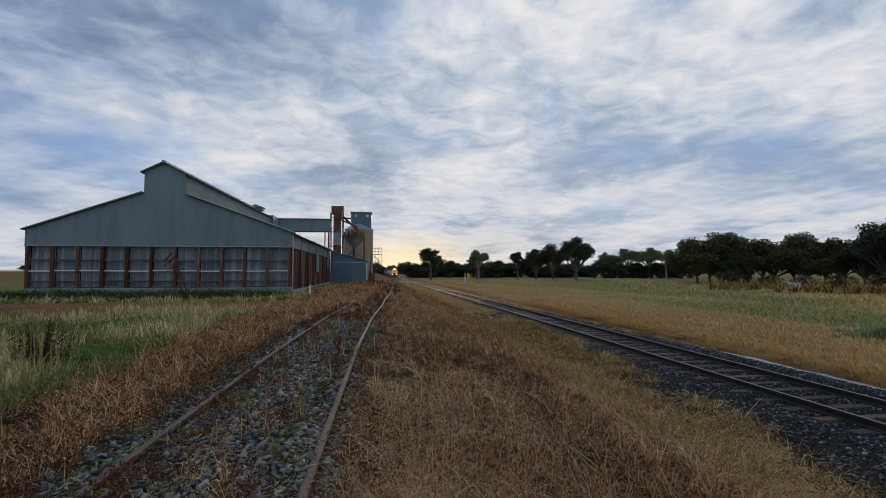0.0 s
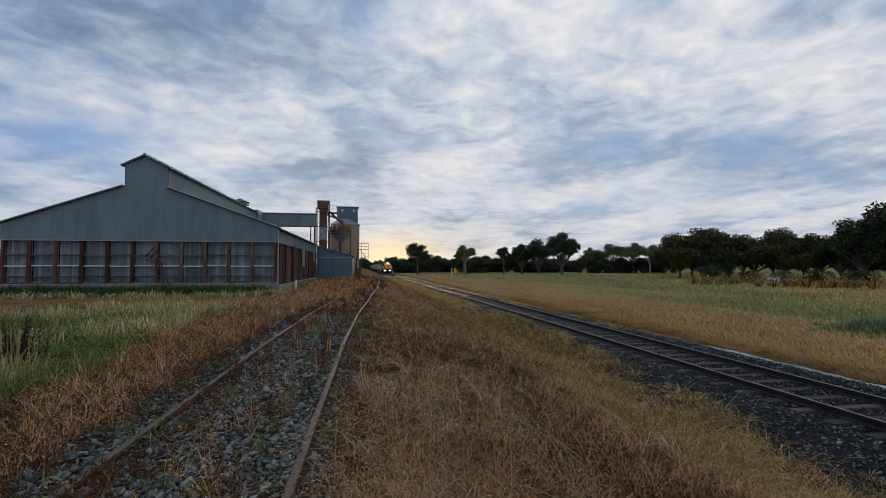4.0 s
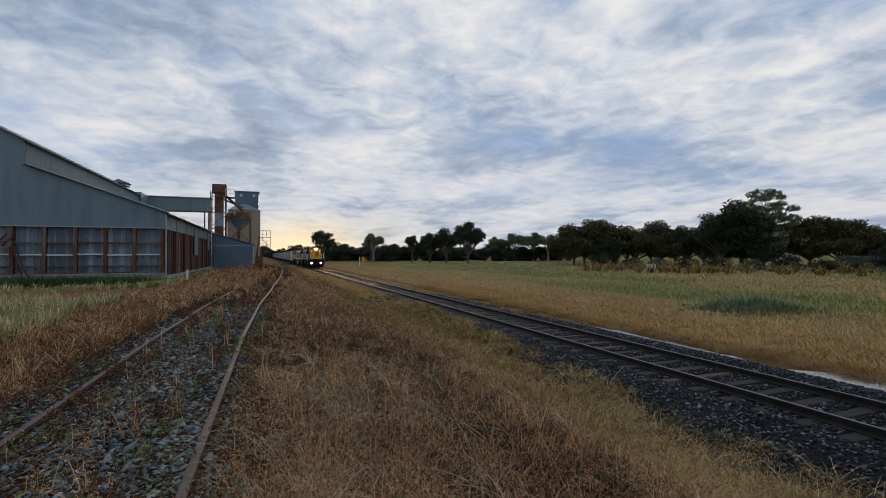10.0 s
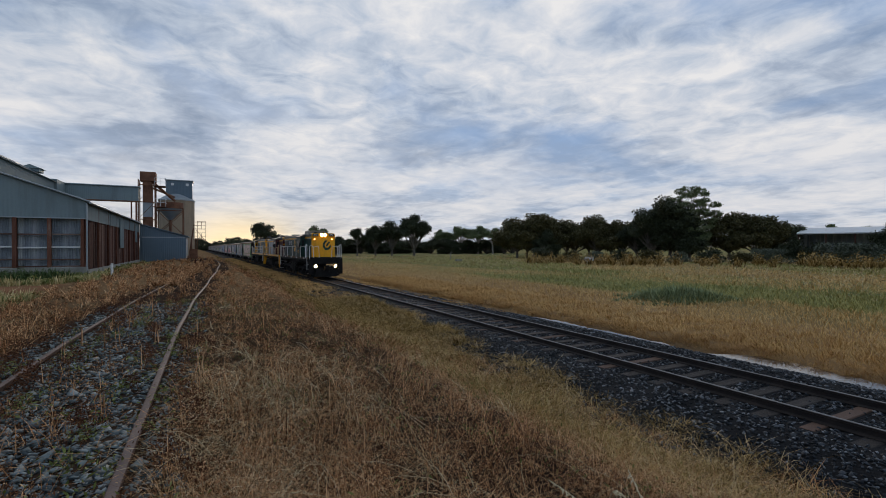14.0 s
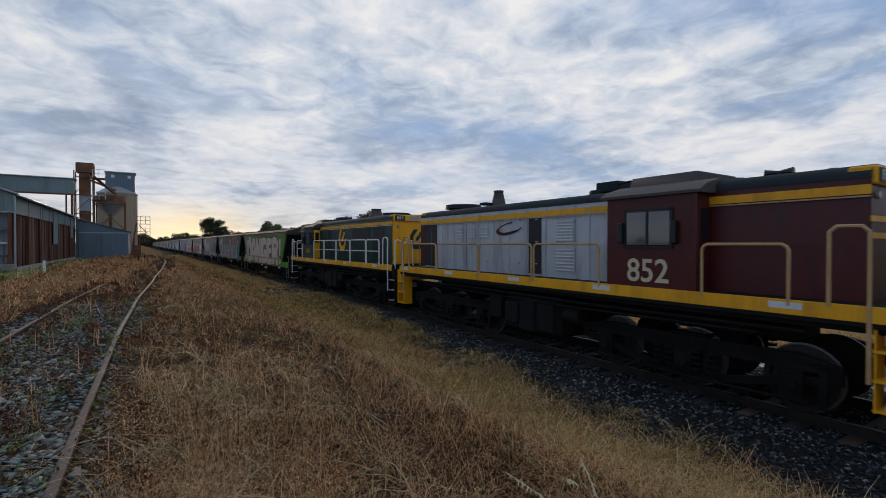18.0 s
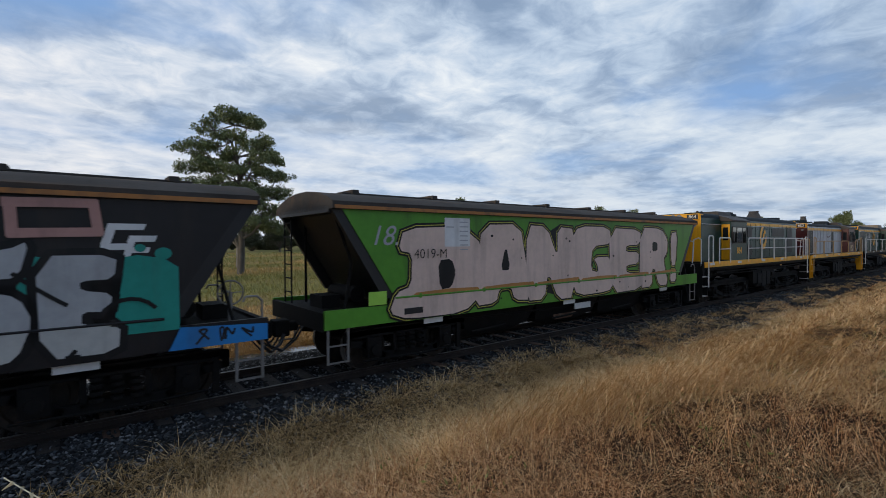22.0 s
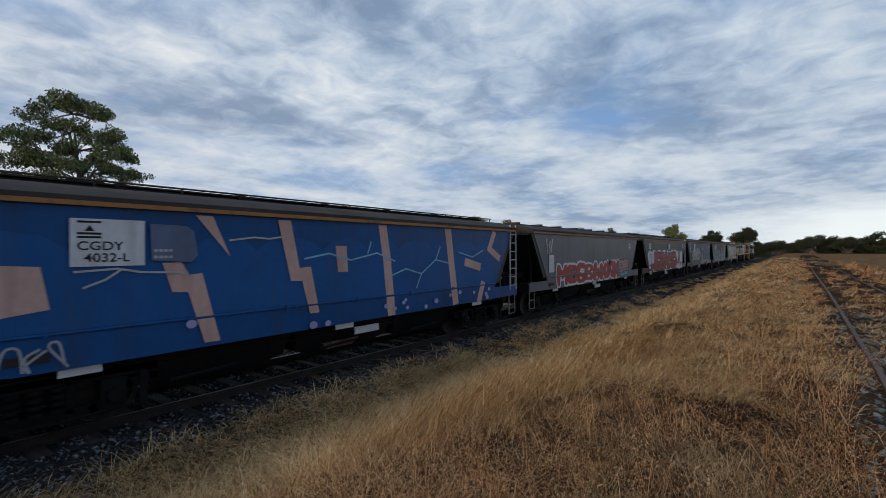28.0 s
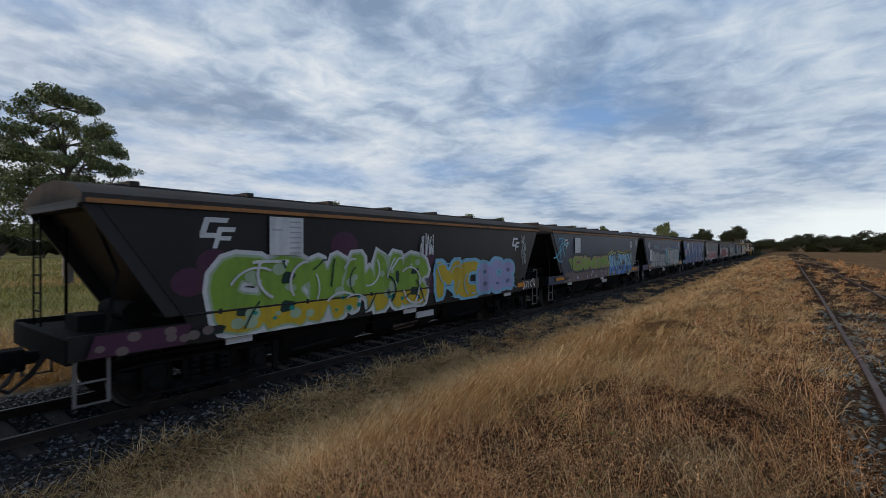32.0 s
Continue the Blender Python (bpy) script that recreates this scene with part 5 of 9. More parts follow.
class Mural:
    """Layers of spray paint on a wagon's near flank. u runs to the front, v up from the rail."""

    def __init__(self, wagon):
        self.w, self.layer = wagon, 0

    def polys(self, polys, colour, label="", each=""):
        s = Shape()
        self.layer += 1
        for k, p in enumerate(polys):
            up = [q for q in p]
            x = -1.403 - 0.0022 * self.layer - 0.0002 * (k % 7)
            c = clip(clip(up, FOOT + 0.01, 1), EAVE - 0.06, -1)
            if len(c) > 2:
                s.put([(x, -u, v) for u, v in c], [tuple(range(len(c)))])
        if s.f and each:
            s.objs(each, "spray_" + colour, self.w, label, smooth=0)
        elif s.f and len(polys) <= 8:
            s.objs("graffiti", "spray_" + colour, self.w, label, smooth=0)
        elif s.f:
            s.obj("graffiti", "spray_" + colour, self.w, label, smooth=0)["kind"] = "stuff"

    def piece(self, text, u0, u1, v0, v1, fill, line, seed, label="", wide=0.05, halo=None, grow=0.16, low=None, rings=(), soft=1, jut=0.05, holes=None):
        """A row of chunky sprayed forms, edged all round; low is a second colour below the ledge."""
        rng = random.Random(seed)
        n, forms, dark = len(text), [], []
        step = (u1 - u0) / n
        for i, ch in enumerate(text):
            k = step * (0.62 if ch == "!" else 1.12)
            cu, a, b = u0 + step * (i + 0.5), v0 + rng.uniform(-jut, jut), v1 + rng.uniform(-jut, jut)
            lean = rng.uniform(-0.06, 0.06)
            for q, poly in enumerate(FORMS[ch]):
                pts = [(cu + (x - 0.5) * k + lean * (y - 0.5) + rng.uniform(-0.02, 0.02), a + (b - a) * y + rng.uniform(-0.02, 0.02)) for x, y in poly]
                (forms if q == 0 or ch == "!" else dark).append(rounded(pts, soft))
        if halo:
            self.polys([swell(p, grow) for p in forms], halo)
        self.polys([swell(p, wide) for p in forms], line)
        for colour, g in rings:
            self.polys([swell(p, g) for p in forms], colour)
        self.layer += 1
        self.polys(forms, fill, label, "letter")
        if low:
            self.polys([c for c in (clip(p, LEDGE + 0.02, -1) for p in forms) if len(c) > 2], low[0])
        self.polys(dark, holes or line)
        return forms

    def cloud(self, u0, u1, v0, v1, colour, seed, bump=0.5):
        """A sprayed ground with a billowing top."""
        rng = random.Random(seed)
        top, u = [], u1
        while u > u0:
            r = bump * rng.uniform(0.5, 1.0)
            top += [(u - r + r * math.cos(t), v1 - 0.35 * r + 0.45 * r * math.sin(t)) for t in (0.2, 0.9, 1.57, 2.2, 2.9)]
            u -= 2 * r
        self.polys([[(u0, v0), (u1, v0)] + top], colour)

    def stroke(self, pts, w, colour):
        q = []
        for p, e in zip(pts, pts[1:]):
            p, e = Vector(p), Vector(e)
            d = (e - p).normalized() * w / 2
            m = Vector((-d.y, d.x))
            q.append([tuple(p + m - d * 0.7), tuple(e + m + d * 0.7), tuple(e - m + d * 0.7), tuple(p - m - d * 0.7)])
        self.polys(q, colour)

    def spots(self, spots, colour):
        self.polys([[(u + r * math.cos(t), v + r * 0.8 * math.sin(t)) for t in [math.pi * j / 6 for j in range(12)]] for u, v, r in spots], colour)

    def patch(self, u0, u1, v0, v1, colour, seed, n=14, rough=0.12):
        rng = random.Random(seed)
        self.polys([[((u0 + u1) / 2 + p[0], (v0 + v1) / 2 + p[1]) for p in blob(rng, u1 - u0, v1 - v0, n, rough)]], colour)

    def scribble(self, u, v, w, h, colour, seed, n=7):
        """A quick hand-sprayed tag: a row of jagged, partly looped strokes."""
        rng = random.Random(seed)
        k = max(3, n // 2)
        q = []
        for i in range(k):
            c = u - w / 2 + w * (i + 0.5) / k
            pts = [Vector((c + rng.uniform(-0.6, 0.6) * w / k, v + h * y + rng.uniform(-0.12, 0.12) * h)) for y in rng.choice(((-0.5, 0.5, -0.1, 0.45), (0.5, -0.5, 0.0, -0.45), (0.4, 0.1, -0.5, -0.3, 0.2), (-0.4, 0.5, 0.5, -0.5)))]
            line = []
            for j in range((len(pts) - 1) * 4 + 1):
                f, d = (j % 4) / 4, j // 4
                p1, p2 = pts[d], pts[min(d + 1, len(pts) - 1)]
                p0, p3 = pts[max(0, d - 1)], pts[min(d + 2, len(pts) - 1)]
                line.append(0.5 * (2 * p1 + (p2 - p0) * f + (2 * p0 - 5 * p1 + 4 * p2 - p3) * f * f + (3 * p1 - p0 - 3 * p2 + p3) * f ** 3))
            q += self.ribbon(line, 0.016)
        self.polys(q, colour)

    def ribbon(self, line, half):
        out = []
        for p, b in zip(line, line[1:]):
            if (b - p).length > 0.003:
                d = (b - p).normalized() * half
                m = Vector((-d.y, d.x))
                out.append([tuple(p + m - d * 0.6), tuple(b + m + d * 0.6), tuple(b - m + d * 0.6), tuple(p - m - d * 0.6)])
        return out

    def veins(self, u0, u1, v0, v1, n, colour, seed, half=0.022):
        """Curved inner lines that cut the forms into strokes."""
        rng = random.Random(seed)
        q = []
        for i in range(n):
            p = Vector((u0 + (u1 - u0) * (i + rng.uniform(0.1, 0.9)) / n, rng.uniform(v0, v1)))
            a, bend, line = rng.choice((0.7, 1.2, 2.0, 2.5, 4.0, 5.3)) + rng.uniform(-0.3, 0.3), rng.uniform(-0.35, 0.35), [p]
            for j in range(rng.randint(5, 9)):
                p = p + Vector((math.cos(a), math.sin(a))) * 0.11
                p = Vector((p.x, min(max(p.y, v0), v1)))
                line.append(p)
                a += bend
            q += self.ribbon(line, half * rng.uniform(0.7, 1.3))
        self.polys(q, colour)

    def badge(self, u, v, k=1.0):
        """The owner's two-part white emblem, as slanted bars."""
        bars = [[(-0.22, 0.2), (0.18, 0.2), (0.15, 0.12), (-0.14, 0.12)], [(-0.22, 0.2), (-0.12, 0.2), (-0.2, -0.05), (-0.3, -0.05)], [(-0.3, -0.05), (-0.02, -0.05), (-0.05, -0.13), (-0.3, -0.13)],
                [(0.0, 0.05), (0.3, 0.05), (0.27, -0.03), (-0.03, -0.03)], [(0.0, 0.05), (0.08, 0.05), (-0.02, -0.3), (-0.1, -0.3)], [(0.02, -0.1), (0.22, -0.1), (0.2, -0.17), (0.0, -0.17)]]
        self.polys([[(u + x * k, v + z * k) for x, z in b] for b in bars], "white", "white slanted owner's emblem")

    def board(self, u, v, w=0.75, h=0.8, print_lines=True):
        self.polys([[(u - w / 2, v - h / 2), (u + w / 2, v - h / 2), (u + w / 2, v + h / 2), (u - w / 2, v + h / 2)]], "white", "white data panel with small print")
        if not print_lines:
            return
        lines = []
        for i in range(7):
            z = v + h / 2 - 0.1 - i * 0.1
            lines.append([(u + w / 2 - 0.06, z), (u + w / 2 - 0.06, z + 0.025), (u + 0.06, z + 0.025), (u + 0.06, z)])
        lines.append([(u - 0.1, v + 0.1), (u - 0.1, v + 0.125), (u - 0.32, v + 0.125), (u - 0.32, v + 0.1)])
        self.polys(lines, "silver")


def clip(poly, lim, side):
    """The part of a polygon above (side 1) or below (-1) a height."""
    out = []
    for i, b in enumerate(poly):
        a = poly[i - 1]
        ia, ib = side * (a[1] - lim) >= 0, side * (b[1] - lim) >= 0
        if ia != ib:
            f = (lim - a[1]) / (b[1] - a[1])
            out.append((a[0] + f * (b[0] - a[0]), lim))
        if ib:
            out.append(tuple(b))
    return out


def roof_walk(w):
    s = Shape()
    for x in (-0.45, 0.45):
        s.tube([(x, -7.3, EAVE + 0.45), (x, 7.3, EAVE + 0.45)], 0.018, 5)
        for k in range(12):
            s.tube([(x, -7.2 + 1.31 * k, EAVE + 0.3), (x, -7.2 + 1.31 * k, EAVE + 0.45)], 0.014, 4)
    s.box(-0.4, 0.4, -7.2, 7.2, EAVE + 0.405, EAVE + 0.43)
    s.obj("roof_walk", "wagon_roof", w, "roof walkway with low rails")
    l = Shape()
    for q in (-0.2, 0.2):
        l.box(-1.44, -1.40, -7.15 + q - 0.02, -7.15 + q + 0.02, 1.2, EAVE + 0.2)
    for i in range(7):
        l.box(-1.44, -1.40, -7.35, -6.95, 1.35 + 0.29 * i - 0.014, 1.35 + 0.29 * i + 0.014)
    l.obj("end_ladder", "steel_light", w, "pale steel ladder")


def make_wagons(n):
    first = base_wagon()
    skins = ["green", "charcoal", "navy", "black", "grey", "blue", "navy", "steel_blue", "umber"]
    labels = ["bright green grain hopper wagon covered in pink graffiti letters", "charcoal grain hopper wagon with silver and teal graffiti", "navy grain hopper wagon with silver and olive graffiti", "black grain hopper wagon with red graffiti on white",
              "grey grain hopper wagon with red graffiti letters", "bright blue grain hopper wagon with pale pink graffiti strokes", "navy grain hopper wagon with silver graffiti and white tags", "steel-blue grain hopper wagon with pale blue, rose and brown graffiti", "dark umber grain hopper wagon with green and yellow graffiti"]
    out = []
    for k in range(n):
        w = first if k == 0 else copy_thing(first, Matrix())
        out.append(w)
    for k, w in enumerate(out):
        skin = skins[k] if k < len(skins) else ("dull", "grey", "charcoal", "slate")[k % 4]
        w["label"] = labels[k] if k < len(labels) else {"dull": "dull grey", "grey": "grey", "charcoal": "charcoal", "slate": "slate"}[skin] + " weathered grain hopper wagon"
        for o in w.children_recursive:
            if o.name.split(".")[0] in ("flank", "ledge", "end_sill"):
                o.material_slots[0].link = "OBJECT"
                o.material_slots[0].material = MATS["side_" + skin]
    for k, w in enumerate(out[:9]):
        decorate(k, Mural(w), w)
    for k, w in enumerate(out[9:]):
        m = Mural(w)
        m.badge(-5.6, 2.75)
        m.badge(5.6, 2.75, 0.7)
        if k % 2:
            m.piece("acbdeab", -5, 3, 1.1, 2.1, "silver", "black", 90 + k, "silver graffiti letter", 0.08)
    return out


def decorate(k, m, w):
    rng = random.Random(400 + k)
    if k == 0:
        m.polys([[(-6.6, 1.36), (-6.2, 1.36), (-6.2, 1.62), (-6.6, 1.62)]], "limelight")
        m.piece("D", -5.75, -3.75, 1.06, 2.86, "pink", "black", 1, "large pale pink sprayed letter", 0.10, rings=(("yellowline", 0.055), ("black", 0.04)))
        m.layer = 0
        m.piece("A", -3.80, -2.12, 1.06, 2.95, "pink", "black", 2, "large pale pink sprayed letter", 0.10, rings=(("yellowline", 0.055), ("black", 0.04)))
        m.layer = 0
        m.piece("NG", -2.08, 1.60, 1.06, 3.0, "pink", "black", 3, "large pale pink sprayed letter", 0.10, rings=(("yellowline", 0.055), ("black", 0.04)))
        m.layer = 0
        m.piece("ER", 1.62, 5.05, 1.06, 3.0, "pink", "black", 4, "large pale pink sprayed letter", 0.10, rings=(("yellowline", 0.055), ("black", 0.04)))
        m.layer = 0
        m.piece("!", 5.0, 6.1, 1.15, 2.85, "pink", "black", 5, "large pale pink sprayed letter", 0.10, rings=(("yellowline", 0.055), ("black", 0.04)))
        m.polys([[(-5.6 + 1.9 * i, 1.49), (-3.75 + 1.9 * i, 1.49), (-3.8 + 1.9 * i, 1.55 + 0.02 * (i % 3)), (-4.6 + 1.9 * i, 1.57), (-5.5 + 1.9 * i, 1.54)] for i in range(6)], "rustband")
        m.spots([(rng.uniform(-5.6, 5.0), rng.choice((1.25, 1.7, 2.1, 2.6)) + rng.uniform(-0.12, 0.12), rng.uniform(0.02, 0.045)) for _ in range(18)], "black")
        m.board(-4.4, 2.78, 0.72, 0.62)
        lettering("18.", 0.55, 0.0, "spray_silver", "sprayed_tag", w, flank(-1.41, 6.25, 2.68), "", 1.0, 0.3)
        lettering("4019-M", 0.28, -0.002, "spray_black", "sprayed_tag", w, flank(-1.46, 5.15, 2.32))
    elif k == 1:
        m.badge(-5.5, 2.78, 1.1)
        m.badge(5.6, 2.62, 1.1)
        m.cloud(-6.1, -0.3, 1.5, 2.5, "teal", 11, 0.7)
        m.cloud(1.6, 6.2, 1.3, 2.35, "teal", 12, 0.7)
        m.spots([(6.0, 2.42, 0.11), (5.72, 2.5, 0.07)], "teal")
        top, edge = m.layer, "silver graffiti letter edged in black"
        for ch, a, b, v0, v1 in (("H", -5.45, -4.35, 1.04, 2.42), ("E", -4.28, -3.32, 1.05, 2.34), ("A", -3.22, -2.12, 1.03, 2.5), ("D", -2.02, -1.14, 1.06, 2.3), ("S", -0.98, 0.30, 1.05, 2.46),
                                 ("N", 1.75, 3.05, 1.04, 2.44), ("I", 3.12, 3.62, 1.1, 2.46), ("S", 3.72, 4.52, 1.08, 2.5), ("E", 4.6, 5.5, 1.1, 2.42)):
            m.layer = top
            m.piece(ch, a + 0.05, b - 0.05, v0, v1, "silver", "black", 13, edge, 0.10, soft=1, low=("palegrey",), jut=0.02)
        m.veins(-5.4, 0.3, 1.08, 2.4, 16, "black", 511, 0.024)
        m.veins(1.8, 5.4, 1.08, 2.4, 10, "black", 512, 0.022)
        # a painted blob with two arms of colour and a pale foot
        m.patch(0.86, 1.42, 1.05, 2.2, "peach", 15, 12)
        m.stroke([(1.0, 1.85), (0.66, 1.98), (0.34, 1.86)], 0.11, "peach")
        m.patch(0.98, 1.4, 2.1, 2.36, "yellowline", 19, 10)
        m.patch(0.82, 1.4, 1.03, 1.2, "white", 20, 9)
        # tall rose brush strokes run down from the eave
        m.stroke([(2.75, 2.55), (2.8, 3.12), (3.2, 3.1), (3.2, 2.5)], 0.13, "rose")
        m.stroke([(3.45, 2.5), (3.55, 3.12), (3.85, 2.95), (3.6, 2.8), (3.9, 2.55)], 0.13, "rose")
        m.stroke([(4.1, 3.12), (4.15, 2.45)], 0.14, "rose")
        m.stroke([(4.35, 3.08), (5.2, 3.1), (5.25, 2.72), (4.4, 2.7), (4.38, 3.08)], 0.12, "rose")
        m.stroke([(2.8, 2.83), (3.2, 2.83)], 0.10, "rose")
        m.polys([[(1.0 + q, 2.3 + 0.09 * j), (1.3 + q, 2.32 + 0.09 * j), (1.3 + q, 2.36 + 0.09 * j), (1.0 + q, 2.35 + 0.09 * j)] for j in range(7) for q in (0.0, 0.42, 0.8)], "white")
        m.board(-4.28, 2.74, 0.85, 0.72)
        m.scribble(-6.45, 2.72, 0.9, 0.45, "silver", 16, 6)
        m.polys([[(6.05, 1.0), (7.45, 1.0), (7.45, 1.26), (6.2, 1.33)], [(-7.45, 1.0), (-5.9, 1.0), (-6.0, 1.33), (-7.2, 1.33)]], "blue")
        m.scribble(6.8, 1.16, 0.8, 0.16, "black", 17, 9)
        m.scribble(-6.7, 1.16, 1.0, 0.18, "navy_line", 18, 12)
    elif k == 2:
        m.badge(-5.9, 2.75)
        m.badge(6.1, 2.8, 1.0)
        m.patch(-6.2, -4.7, 1.45, 2.45, "forest", 21)
        m.stroke([(-6.3, 2.2), (-5.8, 2.42), (-5.3, 2.35), (-5.0, 2.1)], 0.10, "peach")
        m.polys([[(-0.9, 1.5), (0.6, 1.5), (0.55, 1.85), (0.1, 2.05), (-0.6, 2.1)], [(-3.1, 1.9), (-1.4, 1.9), (-1.6, 2.5), (-3.0, 2.5)]], "forest")
        m.stroke([(-0.6, 2.02), (-0.2, 2.2), (0.15, 2.15), (0.35, 1.92), (0.6, 1.86)], 0.09, "peach")
        m.stroke([(-2.1, 2.3), (-1.85, 2.5), (-1.6, 2.5)], 0.09, "peach")
        m.piece("bacb", -4.8, -0.3, 1.04, 2.52, "palegrey", "white", 23, "pale graffiti letter fading to olive at its foot", 0.13, soft=2, low=("olive",), rings=(("black", 0.075),), holes="black")
        m.spots([(rng.uniform(-4.6, -0.4), rng.choice((1.2, 2.1)) + rng.uniform(-0.1, 0.1), rng.uniform(0.04, 0.1)) for _ in range(22)], "sky")
        m.spots([(0.75, 2.45, 0.14), (1.0, 2.6, 0.16), (1.9, 2.62, 0.2), (3.5, 2.55, 0.2), (4.7, 2.5, 0.22), (5.9, 2.45, 0.2)], "palegrey")
        m.polys([[(0.3, 1.05), (1.3, 1.05), (1.3, 2.2), (0.8, 2.1), (0.45, 1.8)]], "palegrey")
        m.piece("cedba", 1.2, 6.3, 1.06, 2.52, "slate_blue", "black", 24, "blue and silver graffiti letter edged in black", 0.13, soft=1, low=("silver",), rings=(("palegrey", 0.045),), holes="black")
        m.veins(-4.7, -0.4, 1.1, 2.45, 16, "black", 521, 0.022)
        m.veins(1.2, 6.2, 1.1, 2.45, 22, "black", 522, 0.022)
        m.board(-3.9, 2.72, 0.75, 0.72)
        m.polys([[(0.15, 1.5), (0.75, 1.52), (0.75, 1.68), (0.15, 1.66)], [(5.2, 1.2), (5.5, 1.22), (5.5, 1.36), (5.2, 1.34)], [(-6.3, 1.42), (-5.8, 1.44), (-5.8, 1.62), (-6.3, 1.6)]], "orange")
        m.polys([[(5.6, 1.02), (7.4, 1.02), (7.4, 1.3), (5.7, 1.32)]], "rustband")
        m.polys([[(-7.4, 1.2), (-6.1, 1.22), (-6.1, 1.33), (-7.2, 1.3)]], "rustband")
    elif k == 3:
        roof_walk(w)
        m.badge(-5.4, 2.75)
        m.badge(6.15, 2.85, 0.9)
        m.cloud(-5.6, 5.85, 1.0, 2.42, "white", 31, 0.8)
        m.cloud(0.6, 3.4, 2.3, 2.56, "orange", 36, 0.7)
        m.cloud(-5.0, 3.6, 1.9, 2.48, "white", 37, 0.9)
        m.polys([[(1.9, 2.05), (3.1, 2.0), (3.2, 2.4), (2.0, 2.45)], [(-0.6, 1.9), (0.4, 1.9), (0.5, 2.3), (-0.4, 2.3)]], "sky")
        m.piece("acbdec", -5.2, 2.9, 1.08, 2.34, "red", "black", 34, "brick-red graffiti letter edged in black", 0.10, soft=0)
        m.piece("d", 2.9, 3.6, 1.3, 1.95, "red", "black", 38, "", 0.06, soft=1)
        m.veins(-5.1, 2.8, 1.12, 2.3, 20, "black", 531, 0.024)
        m.polys([[(0.1, 2.45), (1.0, 2.45), (1.0, 3.0), (0.1, 3.0)]], "cobalt")
        m.polys([[(0.1 + rng.uniform(0, 0.3), z), (0.6 + rng.uniform(0, 0.4), z + 0.02), (0.6, z + 0.06), (0.15, z + 0.05)] for z in (2.5, 2.58, 2.66, 2.74, 2.82, 2.9)], "white")
        m.patch(3.95, 4.55, 1.35, 2.15, "red", 35, 9)
        m.patch(3.92, 4.58, 2.12, 2.5, "olive", 39, 9)
        m.patch(4.75, 5.05, 1.25, 1.55, "red", 40, 8)
        m.board(-4.9, 2.0)
        m.polys([[(0.35, 1.5), (0.85, 1.5), (0.85, 1.66), (0.35, 1.66)]], "gold")
        m.polys([[(6.3, 1.15), (6.8, 1.15), (6.8, 1.3), (6.3, 1.3)]], "orange")
        m.scribble(6.2, 1.2, 1.5, 0.25, "silver", 71, 14)
        m.scribble(6.7, 2.75, 0.6, 0.4, "silver", 72, 10)
    elif k == 4:
        m.badge(5.6, 2.75, 0.7)
        m.piece("MEcbdaea", -5.0, 3.4, 1.05, 1.95, "red", "white", 41, "red graffiti letter edged in white", 0.09, soft=1)
        m.patch(3.2, 5.2, 1.1, 2.1, "cyan", 42)
        m.piece("cab", 3.4, 5.2, 1.3, 2.0, "rose", "black", 43, "", 0.05)
        m.board(-5.6, 2.0, 0.5, 0.7)
        m.scribble(-5.8, 2.7, 0.6, 0.5, "white", 44)
    elif k == 5:
        roof_walk(w)
        m.cloud(-5.9, 5.9, 1.5, 2.75, "cobalt", 51, 0.8)
        for pts, wd in (
                        ([(0.8, 3.14), (0.95, 2.3), (1.1, 1.05)], 0.26), ([(3.4, 3.1), (3.75, 1.1)], 0.28), ([(4.3, 2.2), (5.0, 2.05)], 0.24), ([(5.9, 3.1), (5.6, 2.6), (6.2, 2.3)], 0.22), ([(5.2, 1.5), (5.0, 1.05)], 0.24)):
            m.stroke(pts, wd, "peach")
        m.polys([[(-6.1, 2.4), (-5.45, 2.36), (-5.35, 1.80), (-6.1, 1.7)], [(-3.5, 3.14), (-3.22, 3.14), (-2.92, 2.46)], [(-0.62, 2.66), (-0.32, 2.66), (-0.28, 2.1), (-0.56, 2.1)]], "peach")
        # two stepped bands that run down from the patch and from the eave
        m.polys([[(-4.0, 2.38), (-3.72, 2.38), (-3.60, 2.18), (-3.40, 2.2), (-3.1, 1.05), (-3.36, 1.05), (-3.62, 1.9), (-3.86, 1.92)]], "peach")
        m.polys([[(-2.0, 3.14), (-1.72, 3.14), (-1.52, 2.22), (-1.26, 2.24), (-1.05, 1.3), (-1.28, 1.3), (-1.46, 1.96), (-1.72, 1.98)]], "peach")
        for q, pts in enumerate(([(-1.4, 2.4), (-0.8, 2.5), (-0.2, 2.35), (0.6, 2.5), (1.2, 2.3)], [(0.9, 1.9), (1.6, 2.1), (2.2, 1.95), (2.8, 2.3), (3.4, 2.2)], [(3.9, 2.5), (4.6, 2.35), (5.2, 2.55)], [(0.3, 2.5), (0.4, 2.75)], [(2.2, 1.95), (2.0, 1.6)], [(2.8, 2.3), (3.0, 2.65)])):
            m.stroke(pts, 0.035, "sky")
        m.scribble(-5.9, 1.2, 1.6, 0.3, "silver", 55, 12)
        m.board(-4.7, 2.68, 0.9, 0.66, False)
        lettering("CGDY", 0.17, 0.002, "spray_black", "panel_print", w, flank(-1.405 - 0.0022 * (m.layer + 2), 4.80, 2.63), "", 1.15)
        lettering("4032-L", 0.17, 0.002, "spray_black", "panel_print", w, flank(-1.405 - 0.0022 * (m.layer + 2), 4.72, 2.465), "", 1.15)
